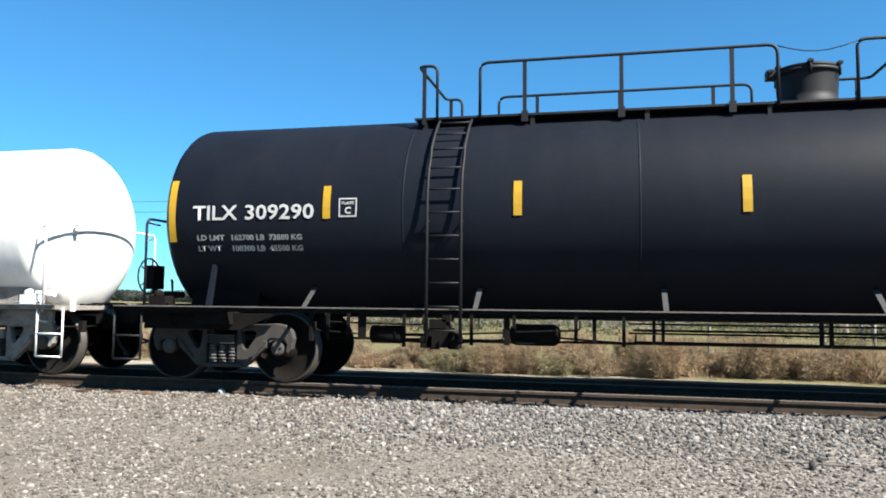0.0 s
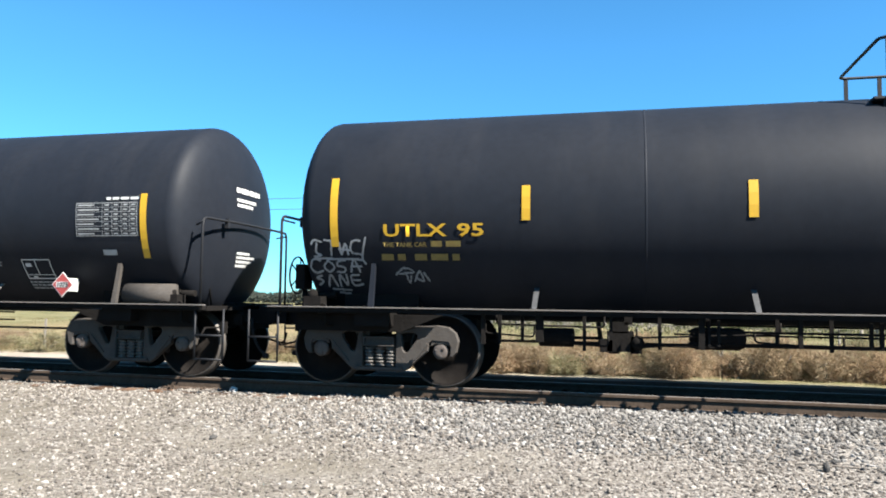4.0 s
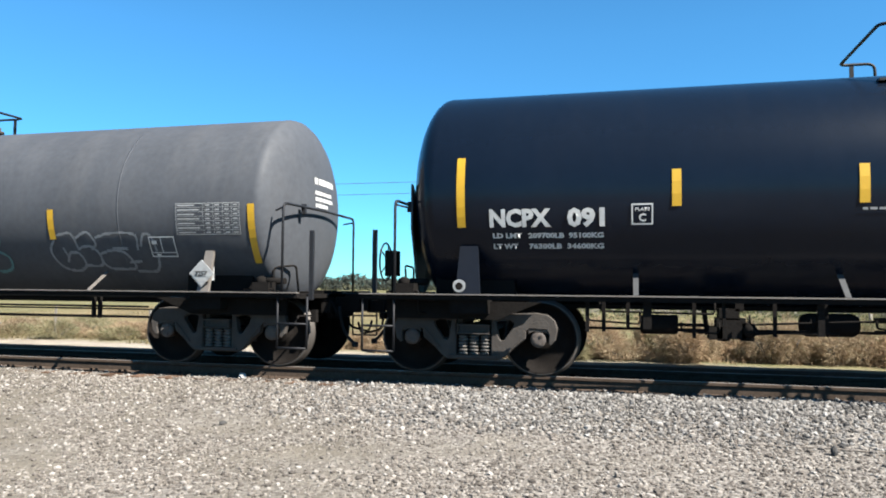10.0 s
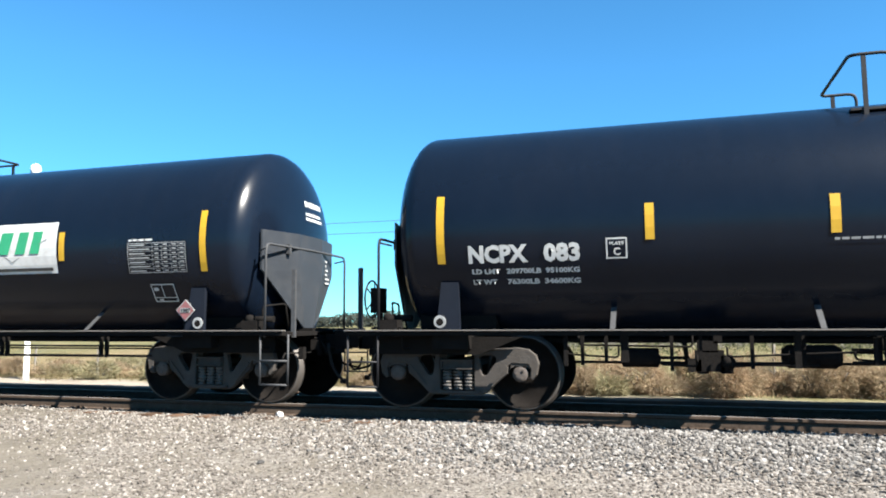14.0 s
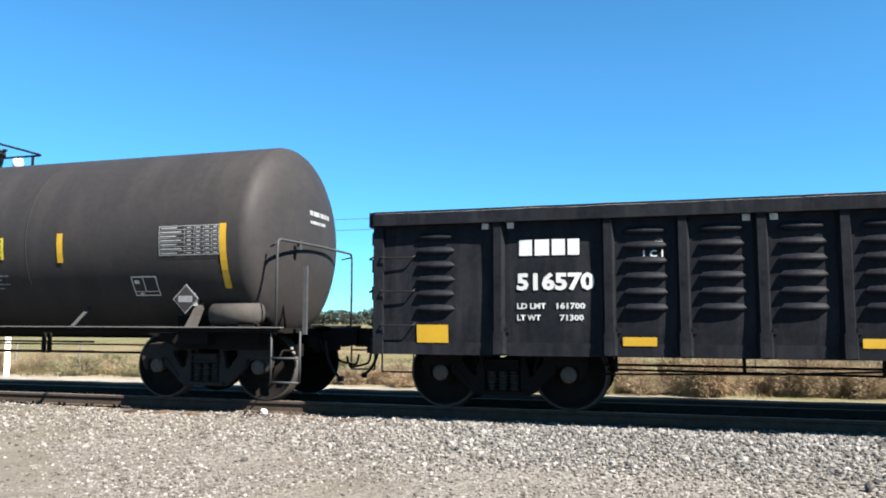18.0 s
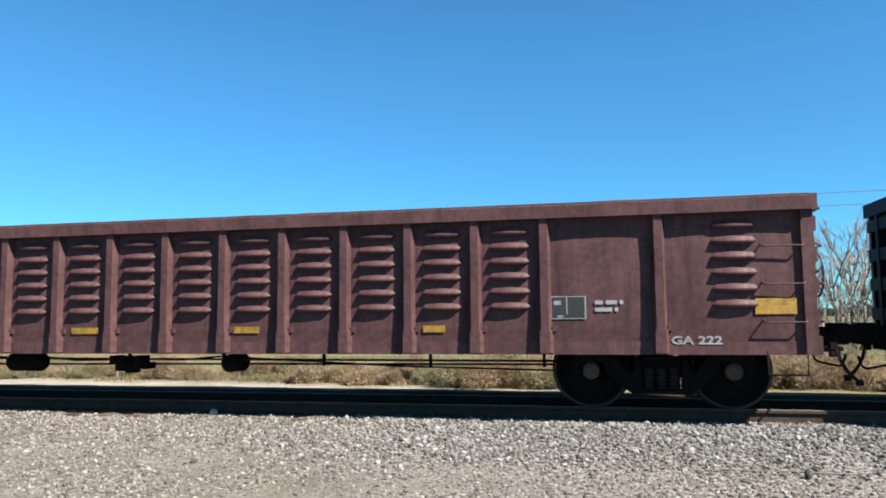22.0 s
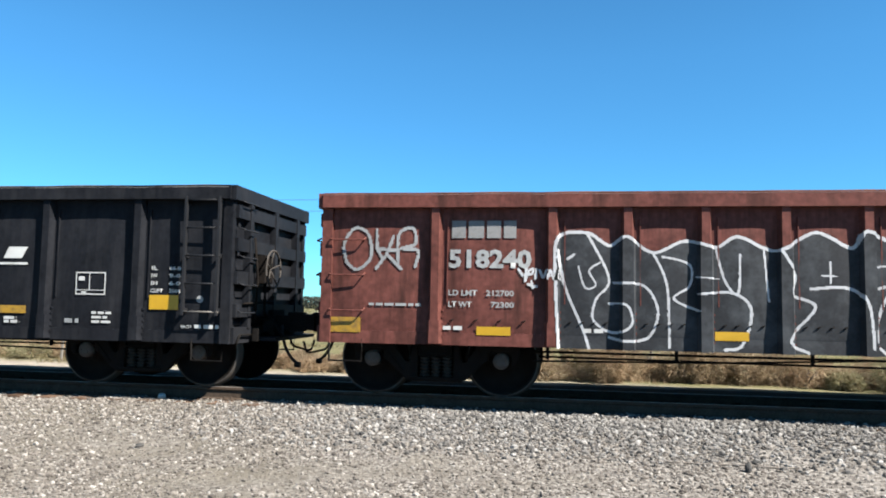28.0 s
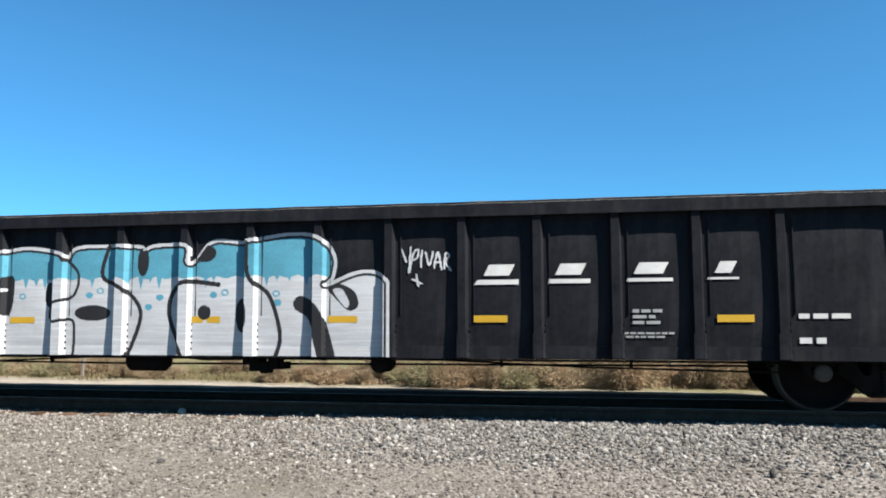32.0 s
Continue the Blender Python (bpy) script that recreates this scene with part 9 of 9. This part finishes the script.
rows = [(Q2(p), 0.024, C_) for p in ([(900, 210), (875, 250), (900, 305), (960, 320), (1005, 300), (1000, 260), (960, 255), (935, 285)], [(935, 240), (945, 270)], [(920, 190), (980, 185), (1000, 240)], [(1000, 200), (1050, 180), (1080, 220), (1060, 240)], [(1000, 240), (1050, 230), (1085, 260), (1075, 300), (1010, 300)], [(1085, 200), (1150, 185), (1250, 190), (1255, 240)],
                                     [(1085, 260), (1150, 245), (1200, 260), (1215, 310), (1110, 310), (1085, 280)], [(1150, 240), (1210, 240)], [(1205, 290), (1250, 285)], [(1270, 230), (1290, 190), (1320, 200), (1330, 270), (1300, 320), (1220, 320)])]
film("graffiti", "thin pale outline graffiti", GREY_SIDE.car, tank_depth, 3.24, 5.25, 1.28, 2.02, strokes_paint(rows))
rows = [(Q2(p), 0.020, W_) for p in ([(20, 95), (15, 135), (90, 108), (150, 118)], [(30, 100), (35, 50), (65, 95), (62, 55)], [(75, 75), (78, 100)], [(95, 45), (98, 95)], [(85, 65), (112, 62)], [(118, 95), (115, 55), (140, 85), (158, 45), (150, 115)])]
film("graffiti_tag", "white crown-like tag", GREY_SIDE.car, tank_depth, -0.40, 0.40, 2.10, 2.60, strokes_paint(rows), (), 0.012)
rows = [(Q1(p), 0.030, S_) for p in ([(60, 250), (110, 240), (120, 180), (150, 260), (190, 200), (200, 270)], [(210, 250), (260, 230), (300, 250), (340, 235)], [(250, 280), (320, 290), (370, 300)])]
rows += [(Q1(p), 0.034, T_) for p in ([(75, 175), (90, 255), (110, 190), (130, 262)], [(150, 190), (160, 262), (185, 205)], [(120, 215), (215, 225), (330, 240)], [(300, 215), (320, 262), (350, 220), (365, 262)])]
film("graffiti_tag", "sea-green scrawl over the lettering", GREY_SIDE.car, tank_depth, -5.6, -3.85, 1.40, 2.12, strokes_paint(rows))


def utlx_depth(X, Z):
    return np.sqrt(1.540 ** 2 - (Z - 2.40) ** 2)


SCRAWL = [((0.06, 0.92), (0.12, 1.0), (0.24, 0.96)), ((0.16, 0.94), (0.14, 0.76), (0.22, 0.70), (0.10, 0.68)), ((0.30, 1.0), (0.52, 0.96)), ((0.42, 0.97), (0.40, 0.70)), ((0.56, 0.94), (0.58, 0.72), (0.66, 0.92), (0.70, 0.72)), ((0.54, 0.82), (0.72, 0.80)), ((0.92, 0.98), (0.78, 0.96), (0.76, 0.76), (0.92, 0.72)), ((1.02, 1.04), (0.94, 0.66), (0.98, 0.54)),
          ((0.18, 0.60), (0.06, 0.62), (0.0, 0.46), (0.08, 0.36), (0.20, 0.40)), ((0.32, 0.60), (0.24, 0.48), (0.32, 0.38), (0.42, 0.48), (0.32, 0.60)), ((0.62, 0.60), (0.50, 0.58), (0.48, 0.50), (0.60, 0.46), (0.58, 0.38), (0.46, 0.38)), ((0.70, 0.38), (0.78, 0.62), (0.86, 0.38)), ((0.72, 0.48), (0.90, 0.48)),
          ((0.16, 0.30), (0.06, 0.26), (0.16, 0.20), (0.08, 0.12)), ((0.24, 0.10), (0.32, 0.32), (0.40, 0.10)), ((0.46, 0.10), (0.48, 0.32), (0.58, 0.12), (0.60, 0.32)), ((0.82, 0.32), (0.68, 0.30), (0.70, 0.12), (0.86, 0.14)), ((0.70, 0.22), (0.82, 0.22)), ((0.30, 0.04), (0.62, 0.02)), ((0.40, -0.03), (0.58, -0.04)), ((0.10, 0.64), (0.92, 0.62))]
tag_film(UTLX_SIDE.car, utlx_depth, -8.56, 1.28, 0.84, 0.70, SCRAWL, P_, 0.015, "white scrawled letters in three rows by the car end", (), 0.009)
DOODLE = [((0.0, 0.6), (0.3, 1.0), (0.6, 0.75), (0.1, 0.65)), ((0.35, 0.6), (0.42, 0.1), (0.5, 0.5)), ((0.6, 0.2), (0.8, 0.8), (0.9, 0.2), (0.65, 0.4)), ((0.95, 0.7), (1.1, 0.2))]
tag_film(UTLX_SIDE.car, utlx_depth, -7.32, 1.38, 0.42, 0.22, DOODLE, C_, 0.013, "thin chalk doodle")

# pale rain-washed scratches on the panels of the black outline-graffiti car
g = np.random.default_rng(5)
for x0, x1, n in ((-5.75, -5.1, 10), (-3.75, -3.1, 22), (-2.85, -2.1, 60), (-1.9, -1.15, 34), (-0.85, -0.2, 8), (4.2, 4.8, 6)):
    cx, cz, l = g.uniform(x0, x1, n), g.uniform(0.85, 1.95, n), g.uniform(0.03, 0.22, n)
    tag_film(S[14].car, gon_depth(S[14]), 0.0, 0.0, 1.0, 1.0, [((a, b), (a + 0.012, b - d)) for a, b, d in zip(cx, cz, l)], C_, 0.006, "pale scratches in the paint", (), 0.008)

# dark spills running down from the walkway of the grey car
SPILLS = [((-0.02, 1.0), (0.0, 0.75), (-0.06, 0.4), (-0.05, 0.0)), ((-0.09, 0.92), (-0.15, 0.5), (-0.19, 0.05)), ((0.35, 0.98), (0.34, 0.5), (0.31, 0.0)), ((0.45, 0.94), (0.42, 0.4), (0.39, -0.1)), ((0.02, 0.98), (0.09, 0.85)),
          ((0.50, 0.80), (0.60, 0.78), (0.70, 0.70), (0.80, 0.66)), ((0.56, 0.76), (0.55, 0.62)), ((0.63, 0.75), (0.62, 0.64)), ((0.38, 0.96), (0.48, 0.90)), ((0.80, 0.66), (1.0, 0.55))]
tag_film(GREY_SIDE.car, tank_depth, 0.0, 2.52, 1.0, 0.88, SPILLS, D_, 0.020, "dark oil drips running down the shell", (), 0.010)
# a broad dark band on the shell, left of the ladder
SHELL_BAND = [((0.0, 1.0), (-0.01, 0.6), (-0.06, 0.2), (-0.07, 0.0)), ((0.04, 0.98), (0.02, 0.5), (-0.03, 0.1))]
tag_film(GREY_SIDE.car, tank_depth, -1.44, 2.75, 1.0, 0.62, SHELL_BAND, D_, 0.036, "broad dark band down the shell", (), 0.010)

def motions():
    """Roll the train along the track, to the left, and turn its wheels."""
    for car, x in CARS:
        walk(car, [(t, pose(x - s, TY, RZ)) for t, s in RUN])
    steps = [k / 15 for k in range(0, 32 * 15 + 1)]
    turns = [run_at(t) for t in steps]
    for w, at, r in WHEELSETS:
        walk(w, [(t, pose(*at) @ Matrix.Rotation(-s / r, 4, 'Y')) for t, s in zip(steps, turns)])


motions()
